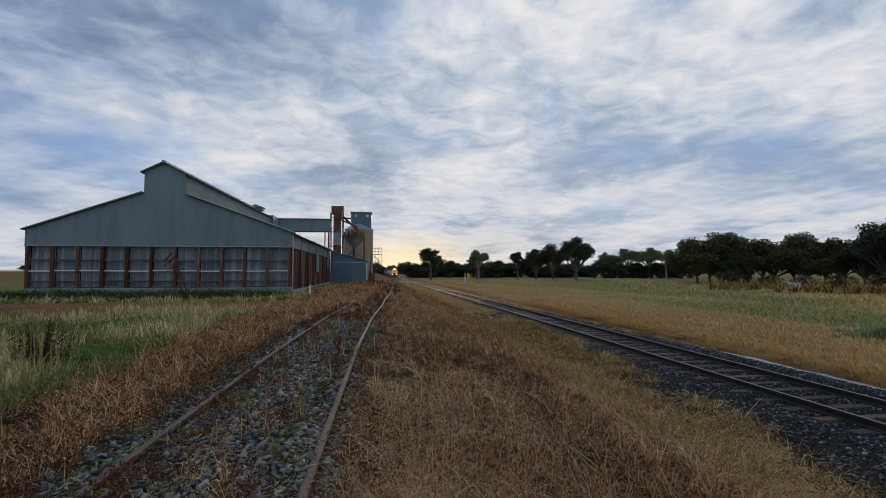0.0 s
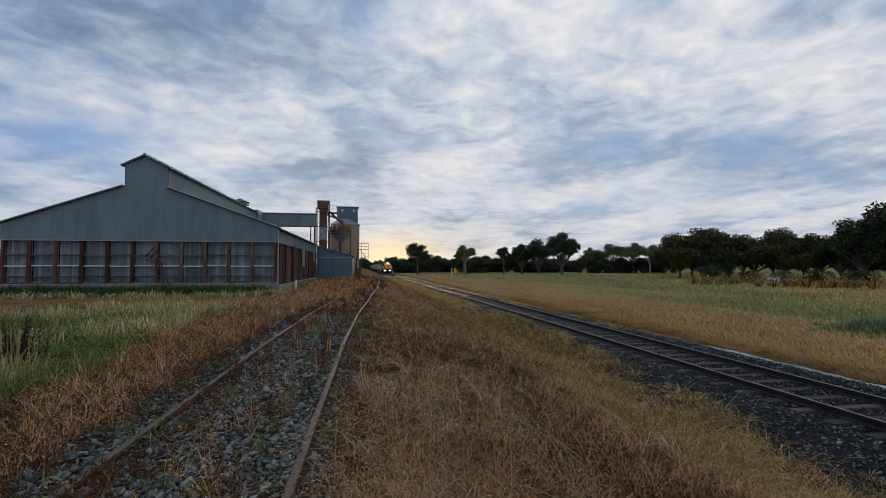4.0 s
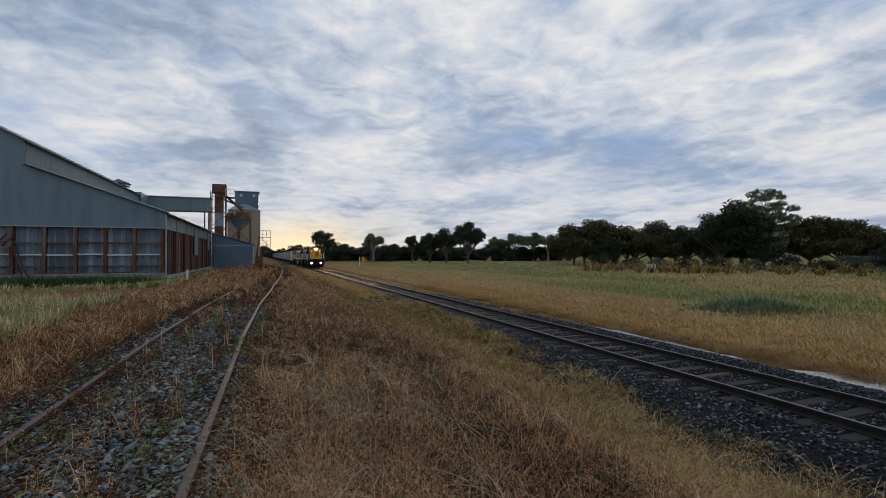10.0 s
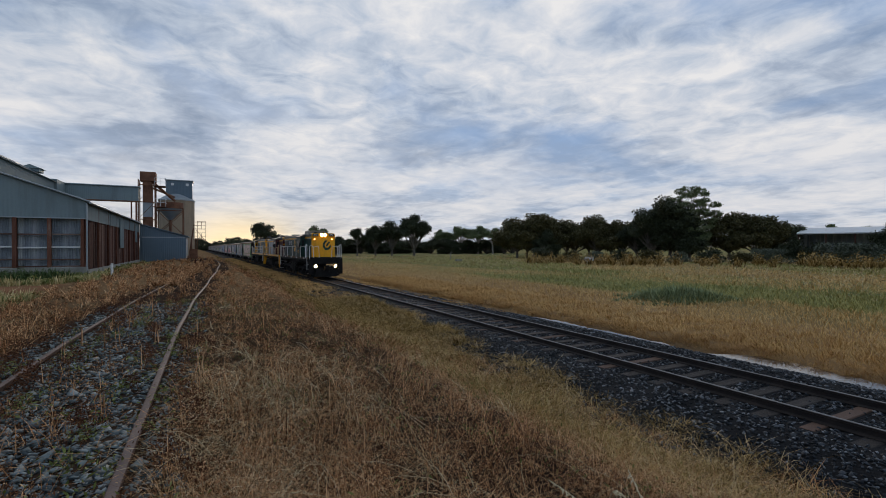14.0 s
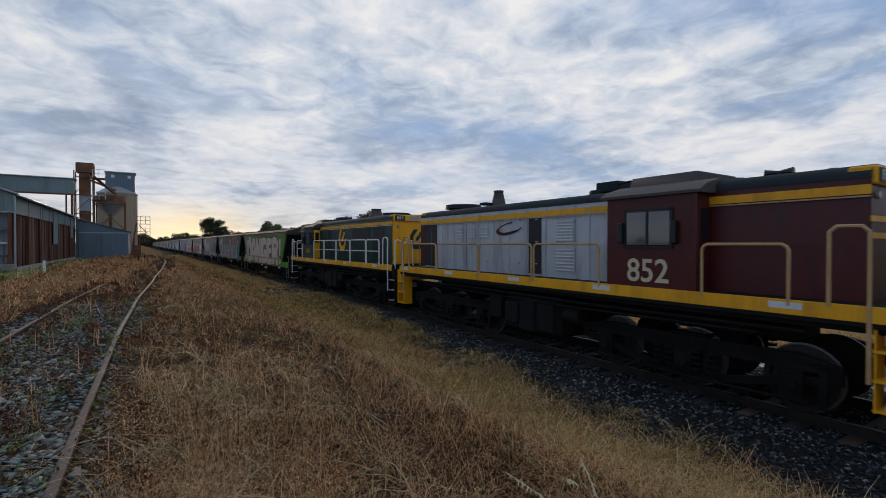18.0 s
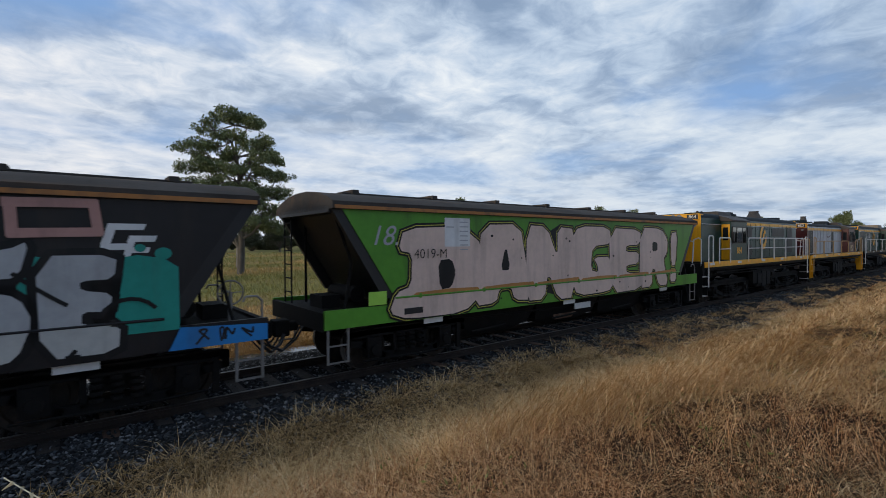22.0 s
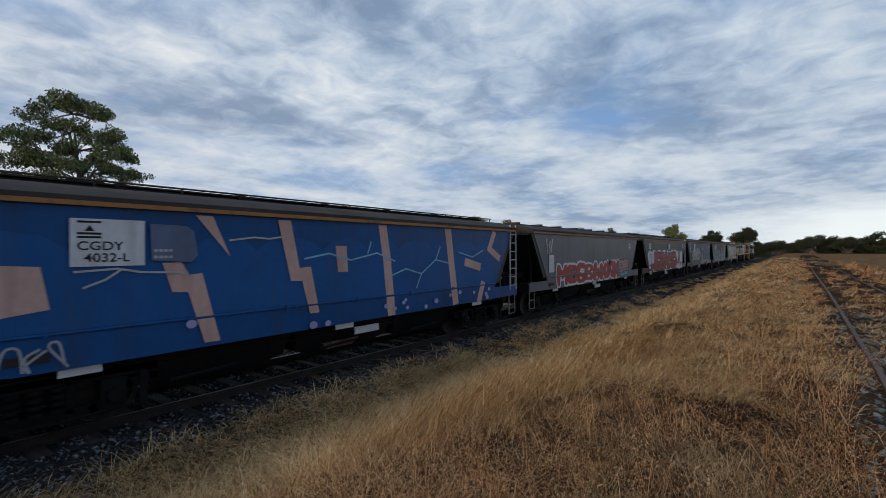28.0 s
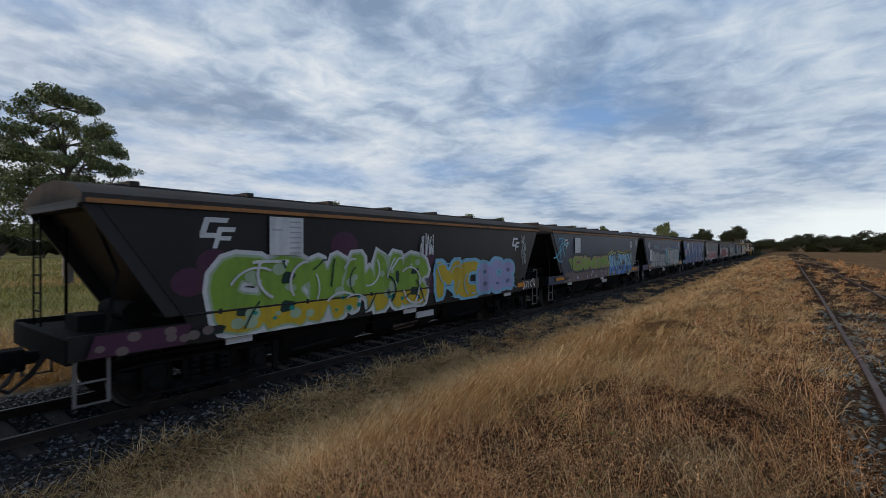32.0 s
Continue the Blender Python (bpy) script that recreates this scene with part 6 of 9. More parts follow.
        m.polys([[(-5.07 + a, z), (-4.79 + a, z), (-4.79 + a, z + 0.03), (-5.07 + a, z + 0.03)] for a, z in ((0.0, 2.74), (0.0, 2.79), (0.0, 2.95))], "black")
        m.polys([[(-4.99, 2.84), (-4.87, 2.84), (-4.93, 2.92)]], "black")
        m.polys([[(-4.16, 2.42), (-4.18, 2.97), (-3.66, 2.96), (-3.54, 2.88), (-3.48, 2.50), (-3.58, 2.38)]], "slate_blue")
        m.spots([(-4.1 + 0.07 * (i % 4), 2.47 + 0.1 * (i // 4), 0.03) for i in range(8)], "palegrey")
        for pts in ([(-5.1, 2.28), (-4.6, 2.31), (-4.3, 2.25), (-3.7, 2.22)], [(-4.55, 2.30), (-4.75, 2.16), (-5.0, 2.06)], [(-2.95, 2.74), (-2.5, 2.80), (-2.2, 2.78), (-1.8, 2.84)]):
            m.stroke(pts, 0.03, "palegrey")
        m.spots([(rng.uniform(-4, 5.5), rng.uniform(1.05, 1.4), rng.uniform(0.05, 0.1)) for _ in range(16)], "lilac")
    elif k == 6:
        m.badge(-5.6, 2.72)
        m.badge(6.05, 2.83, 1.0)
        m.piece("aee", -5.0, -2.4, 1.1, 2.3, "silver", "black", 61, "silver graffiti letter", 0.08, soft=2, low=("palegrey",))
        m.piece("uno!", -2.3, 0.45, 1.05, 2.08, "silver", "black", 62, "rounded silver graffiti letter", 0.08, soft=2, low=("palegrey",), rings=(("palegrey", 0.02),))
        m.cloud(0.3, 6.0, 1.3, 2.5, "cyan", 63, 0.5)
        m.spots([(rng.uniform(0.4, 6.0), rng.uniform(2.3, 2.6), rng.uniform(0.06, 0.14)) for _ in range(16)], "peach")
        m.spots([(rng.uniform(0.4, 6.0), rng.uniform(2.3, 2.65), rng.uniform(0.06, 0.16)) for _ in range(16)], "blue")
        m.piece("MAUZ", 0.85, 5.65, 1.10, 2.38, "silver", "black", 64, "silver block graffiti letter", 0.08, halo="lime", grow=0.12, soft=0, low=("palegrey",))
        m.veins(-4.9, 0.4, 1.1, 2.2, 14, "black", 541, 0.018)
        m.veins(-4.0, -2.2, 1.6, 2.7, 12, "palegrey", 542, 0.016)
        m.board(-5.3, 2.0, 0.75, 0.8)
        for i in range(4):
            m.scribble(-1.5 + 0.62 * i, 2.45, 0.5, 0.28, "palegrey", 65 + i, 9)
        m.scribble(-3.6, 2.5, 1.4, 0.3, "sky", 70, 12)
        m.scribble(6.35, 2.45, 0.4, 0.5, "silver", 74, 10)
        m.scribble(6.7, 1.18, 1.3, 0.24, "black", 75, 14)
        m.polys([[(5.7, 1.0), (7.4, 1.0), (7.4, 1.3), (5.8, 1.33)]], "rustband")
        m.polys([[(-6.0, 1.1), (-5.4, 1.1), (-5.4, 1.28), (-6.0, 1.28)]], "orange")
        m.polys([[(0.0, 1.5), (0.55, 1.52), (0.55, 1.64), (0.0, 1.62)]], "orange")
    elif k == 7:
        m.badge(-5.6, 2.75, 0.85)
        m.badge(5.3, 2.72)
        m.veins(-6.45, -5.75, 1.95, 2.95, 9, "cyan", 504, 0.03)
        m.polys([[(-5.9, 1.0), (0.5, 1.0), (0.6, 1.45), (-5.7, 1.45)]], "dusk")
        m.cloud(-4.9, 0.9, 1.5, 2.05, "lime", 82, 0.5)
        m.piece("cadbae", -4.8, 0.5, 1.5, 2.1, "lime", "rose", 83, "green graffiti letter edged in rose", 0.05, halo="forest", grow=0.13, soft=1)
        m.spots([(rng.uniform(-5.5, 0.4), rng.uniform(1.08, 1.4), rng.uniform(0.04, 0.1)) for _ in range(16)], "lilac")
        m.piece("adbcae", 0.6, 5.2, 1.02, 2.22, "sky", "yellowline", 71, "pale blue wild-style graffiti letter", 0.15, soft=0, low=("bright_blue",), rings=(("black", 0.085),), holes="black")
        m.spots([(rng.uniform(0.9, 4.9), rng.uniform(1.08, 1.3), rng.uniform(0.05, 0.12)) for _ in range(12)], "palegrey")
        m.veins(0.7, 5.1, 1.08, 2.1, 26, "black", 501, 0.026)
        m.veins(0.8, 5.0, 1.2, 2.15, 9, "white", 502, 0.012)
        m.veins(-4.7, 0.4, 1.5, 2.05, 18, "rose", 503, 0.02)
        m.board(-4.3, 2.66, 0.7, 0.7)
        m.stroke([(5.75, 1.95), (5.55, 1.88), (5.55, 1.74), (5.8, 1.68), (5.78, 1.54), (5.5, 1.5)], 0.04, "palegrey")
        m.stroke([(6.3, 1.95), (6.05, 1.88), (6.05, 1.74), (6.32, 1.68), (6.3, 1.54), (6.0, 1.5)], 0.04, "palegrey")
        m.scribble(6.3, 2.85, 0.5, 0.4, "silver", 73, 12)
        m.polys([[(5.3, 1.12), (6.6, 1.12), (6.6, 1.28), (5.3, 1.28)], [(-6.9, 1.15), (-6.0, 1.15), (-6.0, 1.28), (-6.9, 1.28)]], "orange")
    else:
        m.badge(-5.42, 2.86, 1.05)
        m.badge(5.5, 2.72, 0.95)
        m.spots([(-5.9, 2.0, 0.3), (-5.5, 2.3, 0.3), (0.3, 2.3, 0.35), (0.5, 1.6, 0.35), (-2.6, 2.6, 0.4)], "plum")
        m.piece("cbadeb", -5.5, 0.25, 1.08, 2.40, "lime", "white", 92, "lime green graffiti letter edged in white", 0.13, soft=1, low=("gold",), rings=(("palegreen", 0.05),), holes="forest")
        m.spots([(rng.uniform(-5.2, 0.0), rng.uniform(1.2, 2.2), rng.uniform(0.05, 0.16)) for _ in range(26)], "palegreen")
        m.spots([(rng.uniform(-5.2, 0.0), rng.uniform(1.1, 1.5), rng.uniform(0.04, 0.09)) for _ in range(14)], "teal")
        m.piece("MC", 0.75, 2.95, 1.12, 2.16, "gold", "sky", 93, "yellow graffiti letter edged in pale blue", 0.11, soft=1, holes="sky")
        m.piece("bcb", 2.9, 5.2, 1.15, 2.12, "lilac", "sky", 94, "lilac graffiti letter edged in pale blue", 0.11, soft=2, holes="slate_blue")
        m.veins(-5.4, 0.2, 1.12, 2.3, 16, "white", 551, 0.022)
        m.veins(-5.4, 0.2, 1.12, 2.3, 10, "forest", 552, 0.02)
        m.veins(0.8, 5.1, 1.15, 2.1, 12, "sky", 553, 0.018)
        m.board(-4.1, 2.78, 0.75, 0.72)
        m.scribble(0.25, 2.62, 0.6, 0.6, "white", 95, 12)
        m.scribble(6.5, 1.2, 1.2, 0.28, "white", 96, 12)
        for q in range(4):
            m.scribble(5.95 + 0.08 * (q % 2), 2.85 - 0.26 * q, 0.34, 0.26, "silver", 97 + q, 4)
        m.polys([[(5.5, 1.12), (6.05, 1.12), (6.05, 1.28), (5.5, 1.28)]], "orange")
        m.polys([[(-7.3, 1.02), (-6.0, 1.02), (-5.9, 1.33), (-7.2, 1.33)]], "plum")
        m.spots([(rng.uniform(-7.2, -5.6), rng.uniform(1.05, 1.3), rng.uniform(0.05, 0.12)) for _ in range(8)], "dusk")


paint("navy_line", (0.018, 0.040, 0.115))
locos = make_locos()
wagons = make_wagons(26)


def coupling_y(t):
    """Where the last locomotive's rear coupling is: the train gathers a little speed as it passes."""
    keys = ((-1, 265.0), (5, 190.2), (9, 142.1), (11, 117.6), (13, 92.9), (14.3, 76.5), (16.5, 47.7), (17, 41.4), (18, 29.65), (19, 17.95), (20, 5.83), (22.5, -25.1), (24, -44.05), (28, -94.8), (32, -145.1), (33, -157.65))
    for (a, p), (b, q) in zip(keys, keys[1:]):
        if t <= b:
            return p + (q - p) * (t - a) / (b - a)


def train_rows(offset):
    """The place along the line, time by time, of a vehicle whose middle lies offset metres behind the last locomotive's rear coupling."""
    rows = []
    for i in range(33):
        t = float(i)
        y = coupling_y(t) + offset
        turn = -math.degrees(math.atan((main_x(y + 4) - main_x(y - 4)) / 8))
        rows.append((t, pose(main_x(y), y, RAIL_Z, 0, 0, turn)))
    return rows


def wheel_rows(y, r):
    """A wheelset rolling under its bogie, picture by picture."""
    rows, start = [], coupling_y(0)
    for i in range(961):
        t = i / 30
        rows.append((t, Matrix.Translation((0, y, r)) @ Matrix.Rotation((start - coupling_y(t)) / r, 4, "X")))
    return rows


def motions():
    for i, ob in enumerate(locos):
        walk(ob, train_rows(-42.6 + 14.2 * (i + 0.5)))
    for k, ob in enumerate(wagons):
        walk(ob, train_rows(15.95 * (k + 0.5)))
    for ob in locos + wagons[:10]:
        for part in ob.children:
            for axle in part.children:
                if axle.name.startswith("wheelset"):
                    y, r = axle.location.y, axle.location.z
                    walk(axle, wheel_rows(y, r))

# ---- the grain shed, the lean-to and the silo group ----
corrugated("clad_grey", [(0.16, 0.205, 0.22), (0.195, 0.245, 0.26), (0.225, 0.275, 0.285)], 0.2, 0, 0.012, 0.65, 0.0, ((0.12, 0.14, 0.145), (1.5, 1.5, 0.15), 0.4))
# same sheeting for roof and flanks, coloured darker to offset low sun glare
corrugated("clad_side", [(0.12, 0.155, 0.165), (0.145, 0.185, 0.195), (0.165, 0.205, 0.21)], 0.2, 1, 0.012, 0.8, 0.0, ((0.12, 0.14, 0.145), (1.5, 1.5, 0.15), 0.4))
corrugated("sheet_old", [(0.09, 0.105, 0.125), (0.18, 0.205, 0.235), (0.30, 0.33, 0.36)], 0.12, 0, 0.03, 0.6, 0.1, ((0.50, 0.52, 0.54), (2.6, 2, 0.10), 0.7))
corrugated("clad_blue", [(0.10, 0.14, 0.18), (0.125, 0.17, 0.21), (0.15, 0.195, 0.235)], 0.2, 0, 0.012, 0.5, 0.15)
surface("timber_red", [(0.018, 0.010, 0.008), (0.055, 0.024, 0.018), (0.12, 0.06, 0.046), (0.30, 0.235, 0.20)], 0.9, 0, 0.9, 12, 0.5, stretch=(3, 3, 0.4), each=0.6, spec=0.1)
surface("post_rust", [(0.045, 0.018, 0.013), (0.09, 0.034, 0.022), (0.17, 0.08, 0.055), (0.36, 0.29, 0.24)], 0.9, 0, 1.2, 14, 0.4, stretch=(4, 4, 0.5), each=0.35, spec=0.1)
surface("girt_wood", [(0.05, 0.028, 0.022), (0.12, 0.075, 0.06), (0.26, 0.20, 0.17)], 0.9, 0, 1.5, 14, 0.3, stretch=(0.5, 4, 4), each=0.5, spec=0.1)
surface("concrete", [(0.16, 0.15, 0.13), (0.26, 0.25, 0.22), (0.34, 0.32, 0.29)], 0.9, 0, 0.8, 14, 0.3, streak=((0.08, 0.07, 0.055), (1, 1, 0.3), 0.5))
surface("rust_plate", [(0.05, 0.028, 0.022), (0.13, 0.055, 0.03), (0.22, 0.10, 0.055), (0.28, 0.20, 0.16)], 0.8, 0.1, 0.9, 8, 0.3)
surface("silo_tan", [(0.25, 0.19, 0.13), (0.33, 0.255, 0.18), (0.38, 0.30, 0.22)], 0.85, 0, 0.4, 8, 0.15, streak=((0.13, 0.095, 0.065), (1.2, 1.2, 0.1), 0.5))
surface("galv", [(0.22, 0.25, 0.27), (0.30, 0.33, 0.35), (0.37, 0.40, 0.42)], 0.5, 0.3, 0.8, 9, 0.1)
surface("rail_pale", [(0.52, 0.53, 0.53), (0.72, 0.72, 0.71)], 0.6, 0, 3, 20, 0.1)
BASE = -0.17
FX0, FX1, FY, BY = -25.4, -6.75, 37.5, 66.0


def grain_shed():
    shed = thing("grain_shed", "long grey-green steel grain shed with rusty timber posts along its end", "shed")
    # upper gable cladding, front and back
    gable = [(FX0 - 0.1, 3.51), (FX1 + 0.05, 3.51), (FX1 + 0.05, 4.58), (-14.68, 7.43), (-14.62, 9.03), (-16.17, 9.82), (-17.56, 9.08), (-17.56, 7.53), (FX0 - 0.1, 4.62)]
    for y in (FY, BY - 0.1):
        Shape().prism(gable, 1, y - 0.05, y + 0.05).obj("gable", "clad_grey", shed, "ribbed grey-green gable cladding", smooth=0)
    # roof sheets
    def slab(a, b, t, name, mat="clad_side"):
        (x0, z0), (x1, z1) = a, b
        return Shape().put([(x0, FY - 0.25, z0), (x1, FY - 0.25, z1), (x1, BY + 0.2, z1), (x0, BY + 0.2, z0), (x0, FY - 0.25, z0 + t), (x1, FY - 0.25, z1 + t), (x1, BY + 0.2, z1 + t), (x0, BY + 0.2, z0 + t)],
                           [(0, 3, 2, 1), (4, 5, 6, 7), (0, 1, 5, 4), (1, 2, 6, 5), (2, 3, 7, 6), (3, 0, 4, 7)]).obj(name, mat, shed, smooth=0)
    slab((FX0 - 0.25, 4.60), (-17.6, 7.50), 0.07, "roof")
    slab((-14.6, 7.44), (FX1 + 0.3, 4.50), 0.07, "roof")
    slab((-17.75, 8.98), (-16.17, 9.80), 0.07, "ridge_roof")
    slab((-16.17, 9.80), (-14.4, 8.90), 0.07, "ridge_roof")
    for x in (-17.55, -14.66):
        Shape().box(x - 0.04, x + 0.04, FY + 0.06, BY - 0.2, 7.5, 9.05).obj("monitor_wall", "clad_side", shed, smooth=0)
    cap = Shape().tube([(-16.17, FY - 0.3, 9.92), (-16.17, BY + 0.2, 9.92)], 0.10, 10)
    cap.obj("ridge_cap", "galv", shed)
    fl = Shape()
    for (x0, z0), (x1, z1) in (((FX0 - 0.25, 4.66), (-17.6, 7.57)), ((-14.6, 7.52), (FX1 + 0.3, 4.58)), ((-17.75, 9.06), (-16.17, 9.88)), ((-16.17, 9.88), (-14.4, 8.98))):
        fl.tube([(x0, FY - 0.28, z0), (x1, FY - 0.28, z1)], 0.05, 6)
    fl.box(FX0 - 0.12, FX1 + 0.06, FY - 0.09, FY + 0.06, 3.45, 3.52)
    fl.obj("flashing", "galv", shed, "pale edge flashing")
    vent = Shape().box(-16.9, -15.4, BY - 2.2, BY - 0.6, 9.7, 10.05).prism([(-17.1, 10.05), (-15.2, 10.05), (-16.15, 10.45)], 1, BY - 2.4, BY - 0.4)
    vent.obj("ridge_vent", "clad_grey", shed)
    # open lower end wall: posts, rails and old corrugated sheets
    n = 11
    step = (FX1 - FX0) / n
    rng = random.Random(8)
    for i in range(n + 1):
        x = FX0 + 0.12 + i * (FX1 - FX0 - 0.24) / n
        w = rng.uniform(0.075, 0.105)
        p = Shape().put([(x + a * w + rng.uniform(-0.02, 0.02), FY - 0.06 + b * 0.12, z) for z in (BASE + 0.25, 3.46) for a, b in ((-1, -1), (1, -1), (1, 1), (-1, 1))],
                        [(0, 3, 2, 1), (4, 5, 6, 7), (0, 1, 5, 4), (1, 2, 6, 5), (2, 3, 7, 6), (3, 0, 4, 7)])
        p.obj("post", "post_rust", shed, "", 0.015, 0)
        if i < n:
            Shape().box(x + 0.05, x + step - 0.05, FY + 0.30, FY + 0.34, BASE + 0.3, 3.5).obj("wall_sheet", "sheet_old", shed, "", smooth=0)
            for z, m in ((2.43, "girt_wood"), (1.62, "rail_pale"), (0.86, "girt_wood"), (0.40, "girt_wood")):
                zz = z + rng.uniform(-0.03, 0.03)
                Shape().box(x, x + step, FY - 0.02, FY + 0.14, zz - 0.05, zz + 0.05).obj("girt", m, shed, "", 0.01, 0)
    Shape().box(FX0 - 0.1, FX1 + 0.1, FY - 0.25, FY + 0.4, BASE - 0.3, BASE + 0.52).obj("plinth", "concrete", shed, "stained concrete footing", 0.03)
    # odd boards and a leaning prop in the middle bays
    Shape().box(-15.4, -15.2, FY - 0.25, FY - 0.15, 2.2, 3.3, None).box(-15.75, -15.3, FY - 0.3, FY - 0.2, 2.0, 2.2, pose(0, 0, 0)).obj("hatch_board", "timber_red", shed)
    pr = Shape()
    for d in (0, 0.35):
        pr.tube([(-15.15 + d * 0.2, FY - 0.2, 2.2), (-14.2 + d, FY - 1.1, BASE)], 0.05, 5)
    pr.tube([(-15.9, FY - 0.22, 2.0), (-15.1, FY - 0.22, 2.75)], 0.06, 5).tube([(-16.0, FY - 0.2, 2.3), (-15.3, FY - 0.2, 3.1)], 0.05, 5)
    pr.obj("prop", "timber_red", shed, "leaning timber props")
    # flank towards the siding: dark planks under a grey band
    y, k = FY + 0.05, 0
    while y < BY - 0.1:
        w = rng.uniform(0.22, 0.34)
        t = rng.uniform(0.0, 0.04)
        Shape().box(FX1 - 0.06 - t, FX1 + 0.0 - t, y, min(BY, y + w - 0.012), BASE + 0.25, 3.5).obj("plank", "timber_red", shed, "", smooth=0)
        y += w
        k += 1
    for i in range(8):
        yy = FY + 0.1 + i * (BY - FY - 0.2) / 7
        Shape().box(FX1 - 0.02, FX1 + 0.08, yy - 0.09, yy + 0.09, BASE + 0.2, 4.5).obj("post", "post_rust", shed, "", 0.01, 0)
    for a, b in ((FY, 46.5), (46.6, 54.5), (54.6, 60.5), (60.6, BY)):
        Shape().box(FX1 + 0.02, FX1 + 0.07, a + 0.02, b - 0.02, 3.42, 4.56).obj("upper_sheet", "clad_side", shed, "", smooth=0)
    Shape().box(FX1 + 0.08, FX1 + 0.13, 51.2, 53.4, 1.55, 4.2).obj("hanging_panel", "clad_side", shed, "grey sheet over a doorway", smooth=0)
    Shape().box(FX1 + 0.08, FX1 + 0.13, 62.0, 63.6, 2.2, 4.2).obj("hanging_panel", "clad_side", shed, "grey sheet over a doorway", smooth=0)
    Shape().box(FX1 - 0.2, FX1 + 0.16, FY, BY, BASE - 0.3, BASE + 0.3).obj("side_plinth", "concrete", shed)
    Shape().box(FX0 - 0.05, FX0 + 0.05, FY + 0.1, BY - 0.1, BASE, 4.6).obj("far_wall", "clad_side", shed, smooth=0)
    Shape().box(FX0, FX1, BY - 0.05, BY, BASE, 3.5).obj("back_wall", "clad_grey", shed, smooth=0)
    pipe = Shape().tube([(FX1 + 0.12, FY - 0.12, 4.5), (FX1 + 0.12, FY - 0.12, 0.1)], 0.05, 8)
    pipe.tube([(FX1 + 0.32, FY - 0.3, 4.5), (FX1 + 0.32, BY + 0.2, 4.5)], 0.07, 8)
    pipe.obj("gutter", "galv", shed)


def lean_to():
    l = thing("lean_to", "low blue-grey sheet metal lean-to against the shed", "lean-to")
    a = [(-6.65, BASE), (-1.76, BASE), (-1.76, 2.96), (-6.65, 4.37)]
    Shape().prism(a, 1, 66.0, 66.1).obj("front_wall", "clad_blue", l, smooth=0)
    Shape().prism(a, 1, 74.0, 74.1).obj("rear_wall", "clad_blue", l, smooth=0)
    Shape().box(-1.84, -1.76, 66.1, 74.0, BASE, 2.95).obj("side_wall", "clad_blue", l, smooth=0)
    Shape().put([(-6.7, 65.8, 4.42), (-1.5, 65.8, 2.92), (-1.5, 74.3, 2.92), (-6.7, 74.3, 4.42), (-6.7, 65.8, 4.5), (-1.5, 65.8, 3.0), (-1.5, 74.3, 3.0), (-6.7, 74.3, 4.5)],
                [(0, 3, 2, 1), (4, 5, 6, 7), (0, 1, 5, 4), (1, 2, 6, 5), (2, 3, 7, 6), (3, 0, 4, 7)]).obj("roof", "clad_blue", l, smooth=0)
    for x in (-6.4, -4.3, -2.3):
        Shape().box(x, x + 2.0 if x < -2.4 else -1.8, 65.92, 65.98, BASE + 0.1, 2.75).obj("door_panel", "clad_blue", l, "", 0.01, 0)
    Shape().box(-6.4, -1.8, 65.9, 65.99, 2.76, 2.9).obj("door_track", "galv", l)


